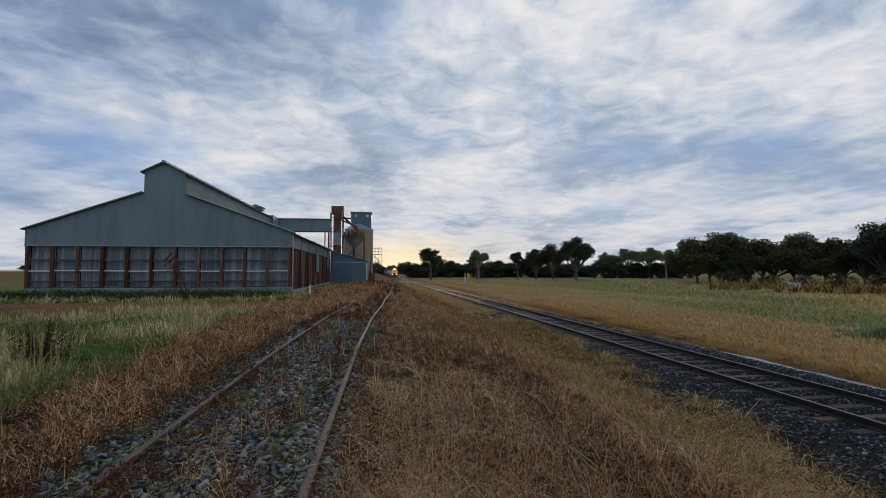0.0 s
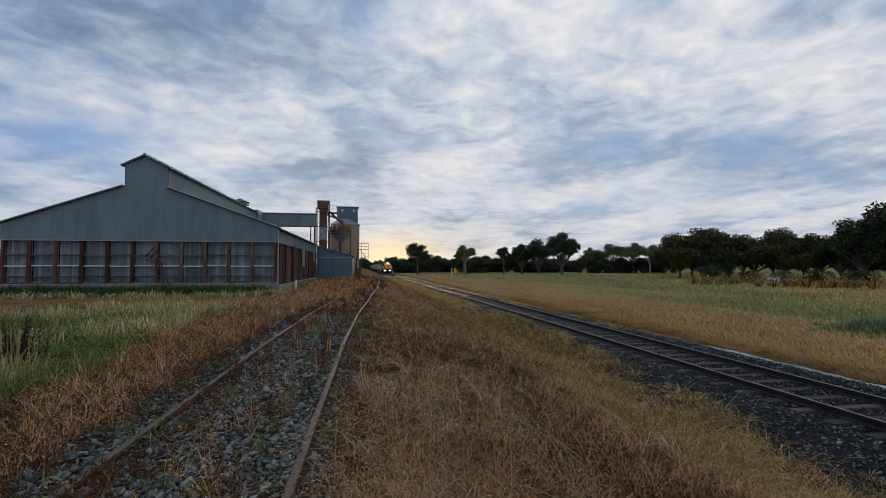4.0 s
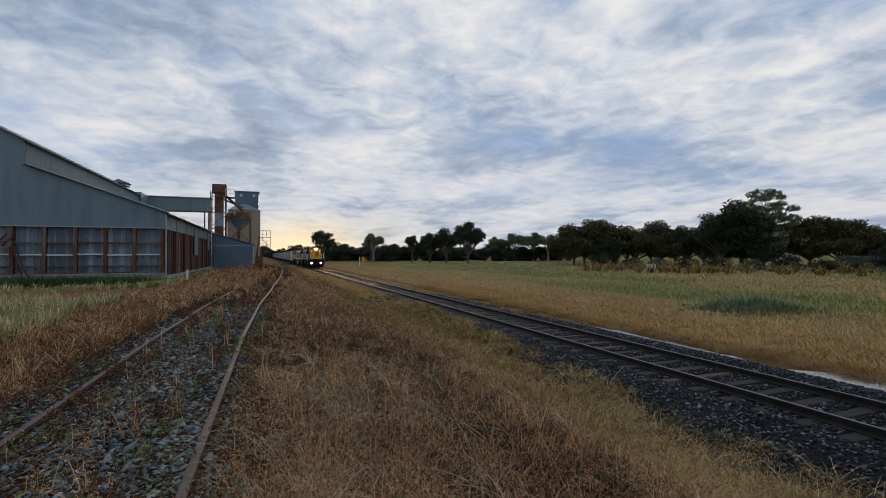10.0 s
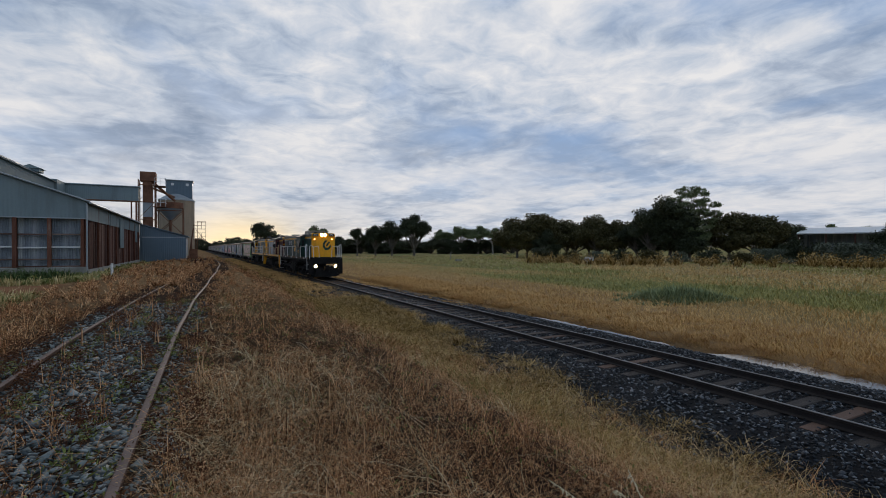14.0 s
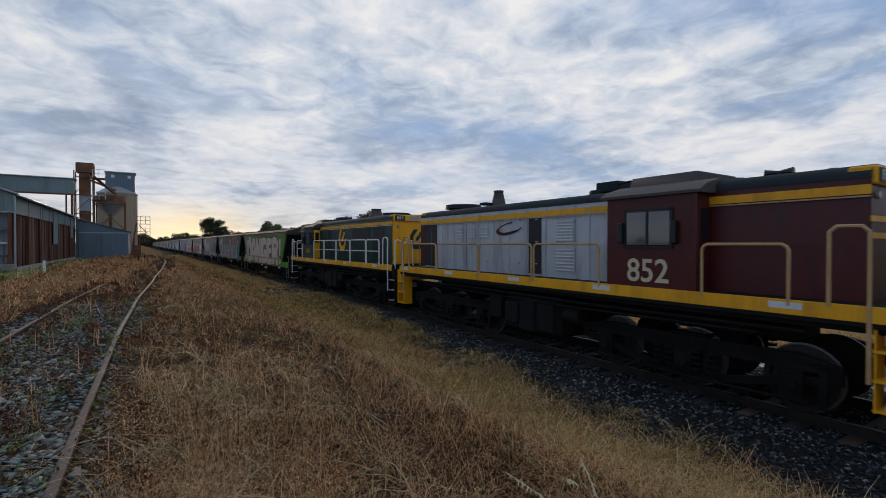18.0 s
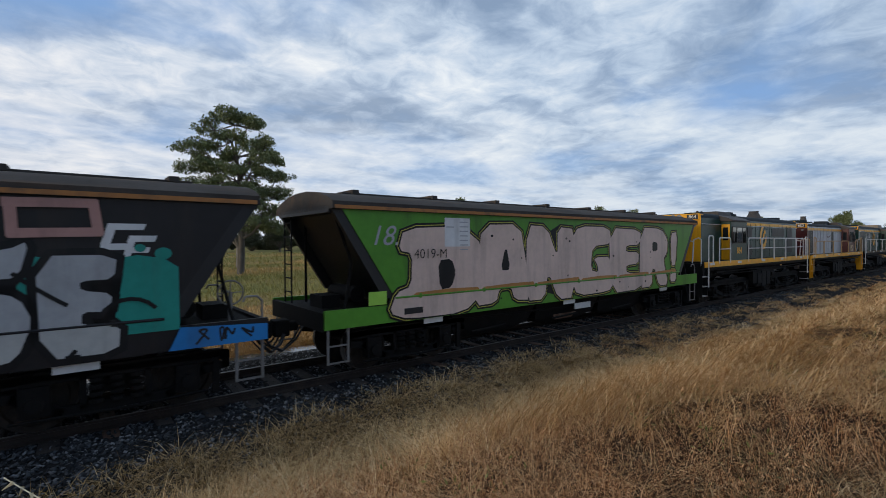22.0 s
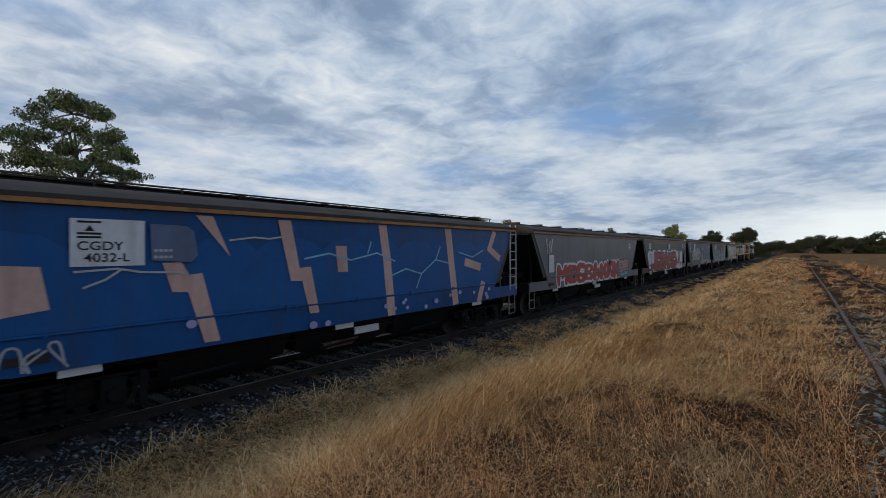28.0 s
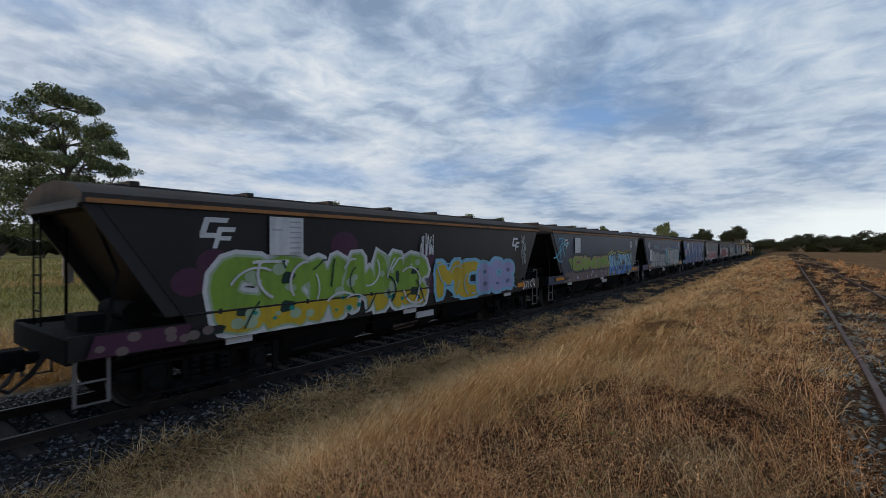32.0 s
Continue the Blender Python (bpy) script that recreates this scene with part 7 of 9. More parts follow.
def silo_group():
    e = thing("bucket_elevator", "rusty bucket elevator tower with ladders and landings", "elevator tower")
    x0, x1, y0, y1 = -6.9, -5.45, 70.0, 71.6
    for k in range(6):
        z = BASE + k * 1.9
        Shape().box(x0 + 0.2, x1 - 0.2, y0 + 0.2, y1 - 0.2, z, z + 1.88).obj("casing", "rust_plate" if k in (0, 2, 4, 5) else "galv", e, "rusted casing section", 0.02, 0)
    Shape().box(x0 - 0.1, x1 + 0.2, y0, y1, 10.1, 11.3).obj("head", "rust_plate", e, "rust-brown elevator head", 0.05, 0)
    fr = Shape()
    for x in (x0 - 0.25, x1 + 0.1):
        for y in (y0, y1):
            fr.box(x - 0.06, x + 0.06, y - 0.06, y + 0.06, BASE, 10.3)
    for z in (3, 5.2, 7.4, 9.6):
        fr.box(x0 - 0.25, x1 + 0.1, y0 - 0.05, y0 + 0.05, z - 0.05, z + 0.05)
        fr.tube([(x0 - 0.25, y0, z - 2.1), (x1 + 0.1, y0, z)], 0.035, 4)
    fr.obj("frame", "rust_plate", e, "", 0, 0)
    for z in (9.55, 6.9):
        g = Shape().box(x1 - 0.1, x1 + 1.3, y0 - 0.2, y1, z - 0.06, z)
        g.obj("landing", "rust_plate", e)
        rl = Shape()
        for zz in (0.5, 1.0):
            rl.tube([(x1 + 0.1, y0 - 0.2, z + zz), (x1 + 1.3, y0 - 0.2, z + zz), (x1 + 1.3, y1, z + zz)], 0.025, 5)
        for xx in (x1 + 0.1, x1 + 0.7, x1 + 1.3):
            rl.tube([(xx, y0 - 0.2, z), (xx, y0 - 0.2, z + 1.0)], 0.025, 5)
        rl.obj("guard_rail", "rail_pale", e)
    sp = Shape().tube([(-5.6, 70.4, 10.0), (-3.3, 73.5, 8.0)], 0.16, 8).tube([(-5.6, 71.0, 9.3), (-3.6, 84.0, 9.4)], 0.14, 8)
    sp.obj("spout", "rust_plate", e)
    b = thing("conveyor_bridge", "grey-green enclosed conveyor bridge from shed to elevator", "conveyor bridge")
    Shape().box(-14.6, -7.1, 69.4, 71.4, 7.42, 9.2).obj("gallery", "clad_grey", b, "", 0.02, 0)
    Shape().prism([(69.2, 9.2), (71.6, 9.2), (70.4, 9.42)], 0, -14.7, -7.0).obj("gallery_roof", "clad_grey", b, smooth=0)
    tr = Shape().box(-14.6, -7.0, 69.3, 69.45, 7.3, 7.45).box(-7.4, -7.2, 69.4, 69.6, BASE, 7.4).box(-7.9, -7.75, 69.4, 69.55, BASE, 7.4)
    tr.obj("truss", "rust_plate", b, smooth=0)
    Shape().box(-16.8, -14.4, 66.1, 71.5, BASE, 9.3).obj("transfer_house", "clad_grey", b, "", 0.02, 0)
    h = thing("loading_hopper", "rusty loading hopper bin on a braced steel frame", "hopper bin")
    c = (-3.85, 74.0)
    Shape().cone((c[0], c[1], 6.9), (c[0], c[1], 7.75), 1.6, 1.6, 20).obj("bin", "rust_plate", h, "rust-red bin ring")
    Shape().cone((c[0], c[1], 5.4), (c[0], c[1], 6.9), 0.25, 1.55, 20).obj("cone", "galv", h, "dull grey cone")
    Shape().cone((c[0], c[1], 3.2), (c[0], c[1], 5.4), 0.16, 0.2, 10).obj("spout", "rust_plate", h)
    fr = Shape()
    corners = [(c[0] + a, c[1] + b2) for a in (-1.55, 1.55) for b2 in (-1.3, 1.3)]
    for x, y in corners:
        fr.box(x - 0.07, x + 0.07, y - 0.07, y + 0.07, BASE, 7.0)
    for z0, z1 in ((0.2, 3.4), (3.4, 6.6)):
        for y in (c[1] - 1.3, c[1] + 1.3):
            fr.tube([(c[0] - 1.55, y, z0), (c[0] + 1.55, y, z1)], 0.05, 4).tube([(c[0] + 1.55, y, z0), (c[0] - 1.55, y, z1)], 0.05, 4)
            fr.box(c[0] - 1.55, c[0] + 1.55, y - 0.05, y + 0.05, z1 - 0.05, z1 + 0.05)
    fr.obj("frame", "rust_plate", h, "", 0, 0)
    s = thing("grain_silo", "tan concrete grain silo with a cone roof and grey head house", "silo")
    cx, cy = -3.55, 85.0
    n = 40
    for k in range(7):
        z = BASE + k * 1.3
        Shape().cone((cx, cy, z), (cx, cy, z + 1.29), 2.5, 2.5, n).obj("silo_ring", "silo_tan", s, "")
    Shape().cone((cx, cy, 8.92), (cx, cy, 9.1), 2.6, 2.6, n).obj("rim", "galv", s)
    Shape().cone((cx, cy, 9.08), (cx, cy, 10.5), 2.6, 0.5, n).obj("cone_roof", "galv", s)
    hh = Shape().box(cx - 1.4, cx + 2.2, cy - 1.2, cy + 1.6, 9.4, 12.1).obj("head_house", "clad_blue", s, "small grey sheet metal head house", 0.02, 0)
    w = Shape()
    for x in (cx - 0.7, cx + 1.3):
        w.box(x, x + 0.4, cy - 1.24, cy - 1.19, 11.3, 11.7)
    w.obj("window", "rail_pale", hh)
    Shape().box(cx - 1.55, cx + 2.35, cy - 1.35, cy + 1.75, 12.1, 12.2).obj("head_house_roof", "galv", hh)
    ld = Shape()
    x = cx + 2.6
    for z in (2.9, 4.6):
        ld.box(x - 0.6, x + 1.5, cy - 0.9, cy - 0.1, z - 0.06, z)
        for zz in (0.5, 1.05):
            ld.tube([(x - 0.3, cy - 0.9, z + zz), (x + 1.5, cy - 0.9, z + zz), (x + 1.5, cy - 0.1, z + zz)], 0.03, 5)
        for xx in (x + 0.3, x + 0.9, x + 1.5):
            ld.tube([(xx, cy - 0.9, z), (xx, cy - 0.9, z + 1.05)], 0.03, 5)
    ld.tube([(x + 0.3, cy - 0.5, BASE), (x + 0.3, cy - 0.5, 5.8), (x + 1.5, cy - 0.5, 5.8), (x + 1.5, cy - 0.5, 2.9)], 0.04, 5)
    ld.tube([(x + 0.1, cy - 0.5, 4.4), (x + 1.2, cy - 0.9, 3.0)], 0.05, 5)
    ld.obj("stair_landing", "rust_plate", s, "steel stair landings with rails")
    ps = Shape()
    for x in (-1.2, -0.7):
        ps.tube([(x, 67.2, BASE), (x, 67.2, 2.8)], 0.06, 6)
    ps.box(-1.4, -0.5, 67.0, 67.4, 0.2, 1.4).tube([(-1.6, 70, BASE), (-1.0, 70, 4.2)], 0.08, 6)
    ps.objs("control_post", "rust_plate", s)


def small_things():
    def post(x, y, z0, h, r, mat, name, label, cat):
        p = Shape().cone((0, 0, 0), (0, 0, h), r, r * 0.9, 10)
        ob = p.obj(name, mat, None, label, at=pose(x, y, z0))
        tagged(ob, label, cat)
        return ob
    for i, (x, y, h) in enumerate(((-4.75, 33.5, 0.75), (-0.55, 50.5, 0.55), (-0.1, 51.0, 0.6), (0.1, 47.5, 0.5))):
        post(x, y, -0.1, h, 0.07, "paint_white" if i == 0 else "timber_red", "marker_post", "short white painted marker post in dry grass" if i == 0 else "short weathered timber stump post", "post")
    sp = thing("track_sign", "white post with a small yellow sign board beside the line", "sign", at=pose(21.0, 112.0, -1.25))
    Shape().box(-0.1, 0.1, -0.06, 0.06, 0, 2.3).obj("post", "paint_white", sp)
    Shape().box(0.5, 1.2, -0.05, 0.0, 1.1, 1.6).cone((0.85, -0.03, 1.95), (0.85, 0.02, 1.95), 0.35, 0.35, 14).box(0.8, 0.9, 0.0, 0.05, 0, 1.9).obj("board", "paint_yellow", sp)
    tp = thing("telegraph_pole", "tall timber telegraph pole", "pole", at=pose(32.0, 150.0, -1.2))
    Shape().cone((0, 0, 0), (0, 0, 9.6), 0.17, 0.12, 10).obj("pole", "timber_red", tp)
    Shape().box(-0.9, 0.9, -0.06, 0.06, 8.9, 9.05).obj("crossarm", "timber_red", tp)
    hp = thing("vent_pipe", "pale bent pipe standing in the paddock", "pipe", at=pose(46.0, 85.0, -1.2))
    Shape().tube([(0, 0, 0), (0, 0, 1.5), (0.1, 0, 1.75), (0.3, 0, 1.8), (0.42, 0, 1.65)], 0.09, 8).obj("pipe", "concrete", hp)
    ws = thing("notice_board", "small white notice board on the far fence", "sign", at=pose(60.0, 60.0, -1.2))
    Shape().box(-0.75, 0.75, -0.03, 0.03, 0.15, 1.1).obj("board", "paint_white", ws, at=pose(0, 0, 0, 0, 0, -45))
    bars = Shape()
    for k in range(3):
        bars.box(-0.5, 0.4 - 0.2 * k, -0.037, -0.032, 0.4 + 0.2 * k, 0.47 + 0.2 * k)
    bars.obj("print_bars", "paint_maroon", ws, at=pose(0, 0, 0, 0, 0, -45))
    cs = Shape().box(-0.6, 0.6, -0.4, 0.4, 0, 0.5).obj("concrete_block", "concrete", None, "", 0.06, at=pose(44.0, 78.0, -1.2))
    tagged(cs, "low pale concrete block in the paddock grass", "block")
    # open farm shed with a white roof among the trees
    f = thing("farm_shed", "low open farm shed with a white roof under trees", "shed", at=pose(107.2, 41.6, -1.2, 0, 0, -68.8))
    Shape().put([(-7.6, -5, 5.15), (13, -5, 5.15), (13, 4, 6.45), (-7.6, 4, 6.45), (-7.6, -5, 5.35), (13, -5, 5.35), (13, 4, 6.6), (-7.6, 4, 6.6)], [(0, 3, 2, 1), (4, 5, 6, 7), (0, 1, 5, 4), (1, 2, 6, 5), (2, 3, 7, 6), (3, 0, 4, 7)]).obj("roof", "paint_white", f, "white sheet roof", smooth=0)
    for i in range(6):
        Shape().box(-7.4 + 4.0 * i, -7.2 + 4.0 * i, -4.9, -4.7, 0, 5.2).obj("post", "timber_red", f)
    Shape().box(-7.6, 13, 3.7, 3.8, 0, 6.4).obj("rear_wall", "sheet_old", f, smooth=0)


grain_shed()
lean_to()
silo_group()
small_things()

# ---- trees ----
surface("bark", [(0.05, 0.042, 0.034), (0.11, 0.095, 0.08), (0.22, 0.20, 0.17)], 0.9, 0, 1.5, 14, 0.5, stretch=(2, 2, 0.5))
surface("bark_pale", [(0.12, 0.105, 0.085), (0.25, 0.22, 0.185), (0.36, 0.33, 0.29)], 0.85, 0, 1.2, 12, 0.4, stretch=(2, 2, 0.5))
for name, a, b, c in (("gum", (0.055, 0.074, 0.032), (0.135, 0.165, 0.068), (0.26, 0.285, 0.135)), ("dark", (0.018, 0.023, 0.011), (0.036, 0.044, 0.018), (0.066, 0.072, 0.029)), ("grey", (0.05, 0.06, 0.04), (0.10, 0.115, 0.075), (0.17, 0.18, 0.12)), ("olive", (0.030, 0.030, 0.010), (0.070, 0.062, 0.018), (0.13, 0.10, 0.030))):
    surface("leaf_" + name, [a, b, c], 0.6, 0, 0.25, 3, 0, 0.3, island=0.55, spec=0.3)


def crown_mesh(name, clumps, leaves, size, mat, seed, droop=0.35):
    """Many small leaf blades in loose clumps: each blade a bent pair of triangles."""
    r = np.random.RandomState(seed)
    w = np.array([c[3] * c[4] for c in clumps])
    pick = r.choice(len(clumps), leaves, p=w / w.sum())
    c = np.array(clumps)[pick]
    d = r.normal(size=(leaves, 3))
    d /= np.linalg.norm(d, axis=1, keepdims=True)
    rad = r.uniform(0.35, 1.0, (leaves, 1)) ** 0.6
    p = c[:, :3] + d * rad * np.stack([c[:, 3], c[:, 3], c[:, 4]], 1)
    a = r.normal(size=(leaves, 3))
    a[:, 2] -= droop
    a /= np.linalg.norm(a, axis=1, keepdims=True)
    b = np.cross(a, r.normal(size=(leaves, 3)))
    b /= np.linalg.norm(b, axis=1, keepdims=True)
    s = size * r.uniform(0.6, 1.4, (leaves, 1))
    k = np.cross(a, b) * s * 0.18
    v = np.stack([p, p + a * s * 0.5 + b * s * 0.30 + k, p + a * s, p + a * s * 0.5 - b * s * 0.30 + k], 1).reshape(-1, 3)
    f = (np.arange(leaves)[:, None] * 4 + np.array([0, 1, 2, 3])).astype(np.int32)
    return fast_mesh(name, v, f, mat)


def grow(seed, h, spread, base, clump, n, limbs, leaves, size, mat, bark, lean=0.0, split=0.3, dome=0.0):
    """A trunk that forks into limbs, each ending in clumps of leaves. Returns the two meshes."""
    rng = random.Random(seed)
    s = Shape()
    r0 = h * 0.028
    fork = h * split
    tip = Vector((lean * fork, 0, fork))
    s.cone((0, 0, -0.3), (lean * fork * 0.5, 0, fork * 0.5), r0 * 1.25, r0, 9).cone((lean * fork * 0.5, 0, fork * 0.5), tip, r0, r0 * 0.8, 9)
    clumps = []
    for i in range(limbs):
        a = 2 * math.pi * (i + rng.uniform(-0.3, 0.3)) / limbs
        out = spread * rng.uniform(0.45, 1.0)
        end = Vector((math.cos(a) * out, math.sin(a) * out, h * rng.uniform(base + 0.12, 0.92)))
        if i == 0:
            end = Vector((rng.uniform(-0.2, 0.2) * spread, rng.uniform(-0.2, 0.2) * spread, h * (0.86 if dome else 0.93)))
        if dome:
            end.z = h * (0.90 - dome * (out / spread) ** 2 + rng.uniform(-0.09, 0.05)) if i else end.z
        mid = tip.lerp(end, 0.5) + Vector((rng.uniform(-0.1, 0.1), rng.uniform(-0.1, 0.1), 0.06)) * h
        s.cone(tip, mid, r0 * 0.55, r0 * 0.36, 6, False).cone(mid, end, r0 * 0.36, r0 * 0.1, 6, False)
        clumps.append((end.x, end.y, end.z, clump, clump * 0.7))
        for j in range(n):
            q = mid.lerp(end, rng.uniform(0.35, 1.05)) + Vector((rng.uniform(-1, 1), rng.uniform(-1, 1), rng.uniform(-0.5, 0.6))) * spread * 0.22
            k = clump * rng.uniform(0.65, 1.25)
            clumps.append((q.x, q.y, min(q.z, h - k * 0.5), k, k * rng.uniform(0.5, 0.75)))
            if j % 2 == 0:
                s.cone(mid, q, r0 * 0.18, r0 * 0.05, 4, False)
    return s.mesh("trunk", bark, 0, 50), crown_mesh("crown", clumps, leaves, size, mat, seed)


def open_gum(seed, h, wide, tall, leaves, size):
    """A tall gum: a leader and forking limbs, each twig ending in a cap of leaves of its own, with sky between the caps."""
    rng = random.Random(seed)
    s = Shape()
    r0 = h * 0.022
    leader = [Vector((0.25 * math.sin(f * 4.0), 0.2 * math.sin(f * 3.1 + 1.0), f * h * 0.88)) for f in (0.0, 0.2, 0.4, 0.6, 0.8, 1.0)]
    for i in range(5):
        s.cone(leader[i] - Vector((0, 0, 0.3 if i == 0 else 0)), leader[i + 1], r0 * (1 - i * 0.18), r0 * (0.82 - i * 0.18), 8, False)
    caps = []
    for _ in range(6000):
        a, f = rng.uniform(0, 2 * math.pi), rng.uniform(-0.9, 1.0)
        k = rng.uniform(0.25, 1.0) ** 0.5 * wide * (1 - 0.6 * max(0.0, f) ** 3) * (1 + 0.12 * math.sin(3 * a + 4 * f))
        p = Vector((math.cos(a) * k, math.sin(a) * k, h * 0.58 + f * tall))
        if p.z > h * 0.27 and all((p - q).length > 1.36 for q in caps):
            caps.append(p)
    limbs = []
    for i in range(11):
        a = i * 2.4 + rng.uniform(-0.3, 0.3)
        f = 0.24 + 0.05 * i
        start = leader[min(4, int(f * 5))].lerp(leader[min(5, int(f * 5) + 1)], f * 5 % 1)
        reach = wide * rng.uniform(0.45, 0.6) * (1 - 0.35 * i / 11)
        knee = start + Vector((math.cos(a) * reach, math.sin(a) * reach, h * rng.uniform(0.07, 0.13)))
        bend = start.lerp(knee, 0.5) + Vector((0, 0, -0.02 * h))
        s.cone(start, bend, r0 * 0.45, r0 * 0.34, 6, False).cone(bend, knee, r0 * 0.34, r0 * 0.26, 6, False)
        limbs.append(knee)
    limbs.append(leader[-1])
    clumps = []
    for p in caps:
        q = min(limbs, key=lambda k: (k - p).length + 0.9 * max(0.0, k.z - p.z))
        bend = q.lerp(p, 0.55) + Vector((rng.uniform(-0.25, 0.25), rng.uniform(-0.25, 0.25), -0.25))
        s.cone(q, bend, r0 * 0.2, r0 * 0.13, 5, False).cone(bend, p, r0 * 0.13, r0 * 0.05, 4, False)
        k = rng.uniform(0.6, 0.98)
        clumps.append((p.x, p.y, p.z, k, k * rng.uniform(0.5, 0.66)))
        for _ in range(3):
            e = p + Vector((rng.uniform(-0.8, 0.8), rng.uniform(-0.8, 0.8), rng.uniform(-0.35, 0.3)))
            s.cone(bend, e, r0 * 0.07, r0 * 0.03, 4, False)
            k = rng.uniform(0.28, 0.48)
            clumps.append((e.x, e.y, e.z, k, k * 0.65))
    return s.mesh("trunk", "bark", 0, 50), crown_mesh("crown", clumps, leaves, size, "leaf_gum", seed)


KINDS = {
    "gum": [open_gum(21, 14.5, 3.85, 5.3, 52000, 0.17), grow(2, 12, 4.2, 0.34, 1.0, 6, 13, 13000, 0.30, "leaf_gum", "bark_pale", -0.04, 0.32, 0.38)],
    "dark": [grow(3, 12, 4.8, 0.10, 1.15, 8, 19, 16000, 0.34, "leaf_dark", "bark", 0.0, 0.14, 0.38), grow(4, 12, 5.2, 0.08, 1.5, 9, 14, 19000, 0.40, "leaf_dark", "bark", 0.05, 0.16), grow(5, 12, 4.0, 0.14, 1.05, 8, 18, 14000, 0.33, "leaf_dark", "bark", 0.0, 0.16, 0.35)],
    "olive": [grow(6, 10, 5.2, 0.06, 1.3, 9, 17, 20000, 0.36, "leaf_olive", "bark", 0.0, 0.15, 0.55), grow(10, 10, 4.6, 0.10, 1.2, 9, 14, 17000, 0.38, "leaf_dark", "bark", 0.06, 0.18)],
    "round": [grow(7, 12, 4.4, 0.34, 1.05, 8, 15, 13000, 0.32, "leaf_dark", "bark", 0.0, 0.34, 0.42)],
    "bush": [grow(8, 4, 2.0, 0.05, 1.1, 4, 8, 3000, 0.36, "leaf_dark", "bark", 0.0, 0.1), grow(9, 4, 2.4, 0.05, 1.1, 4, 8, 3000, 0.36, "leaf_olive", "bark", 0.0, 0.1), grow(11, 4, 2.8, 0.03, 0.9, 8, 12, 7000, 0.24, "leaf_grey", "bark", 0.0, 0.08)],
}
LABELS = {"gum": ("tall eucalyptus with pale limbs and open grey-green clumps", "tree"), "dark": ("dense dark green paddock tree against the dawn", "tree"), "olive": ("broad olive-brown paddock tree with a domed crown", "tree"), "round": ("lone round-headed dark tree on a bare trunk", "tree"), "bush": ("low dark bush in the grass", "bush")}


def tree(kind, az, dist, height, turn=0, which=0, wide=1.0, sunk=0.0):
    """A tree at a bearing (degrees to the left of the line ahead) and distance from the siding."""
    a = radians(az)
    x, y = -math.sin(a) * dist, math.cos(a) * dist
    trunk, crown = KINDS[kind][which % len(KINDS[kind])]
    base_h = {"gum": (14.5, 12), "dark": (12, 12, 12), "olive": (10, 10), "round": (12,), "bush": (4, 4, 4)}[kind][which % len(KINDS[kind])]
    k = height / base_h
    t = thing("tree" if kind != "bush" else "bush", *LABELS[kind], group="paddock trees")
    z = (-1.2 if x > 0 else -0.2) - sunk * height
    t.matrix_basis = pose(x, y, z, 0, 0, turn) @ Matrix.Diagonal((k * wide, k * wide, k, 1))
    for name, me in (("trunk", trunk), ("crown", crown)):
        ob = new(name, me)
        ob.parent = t
    return t


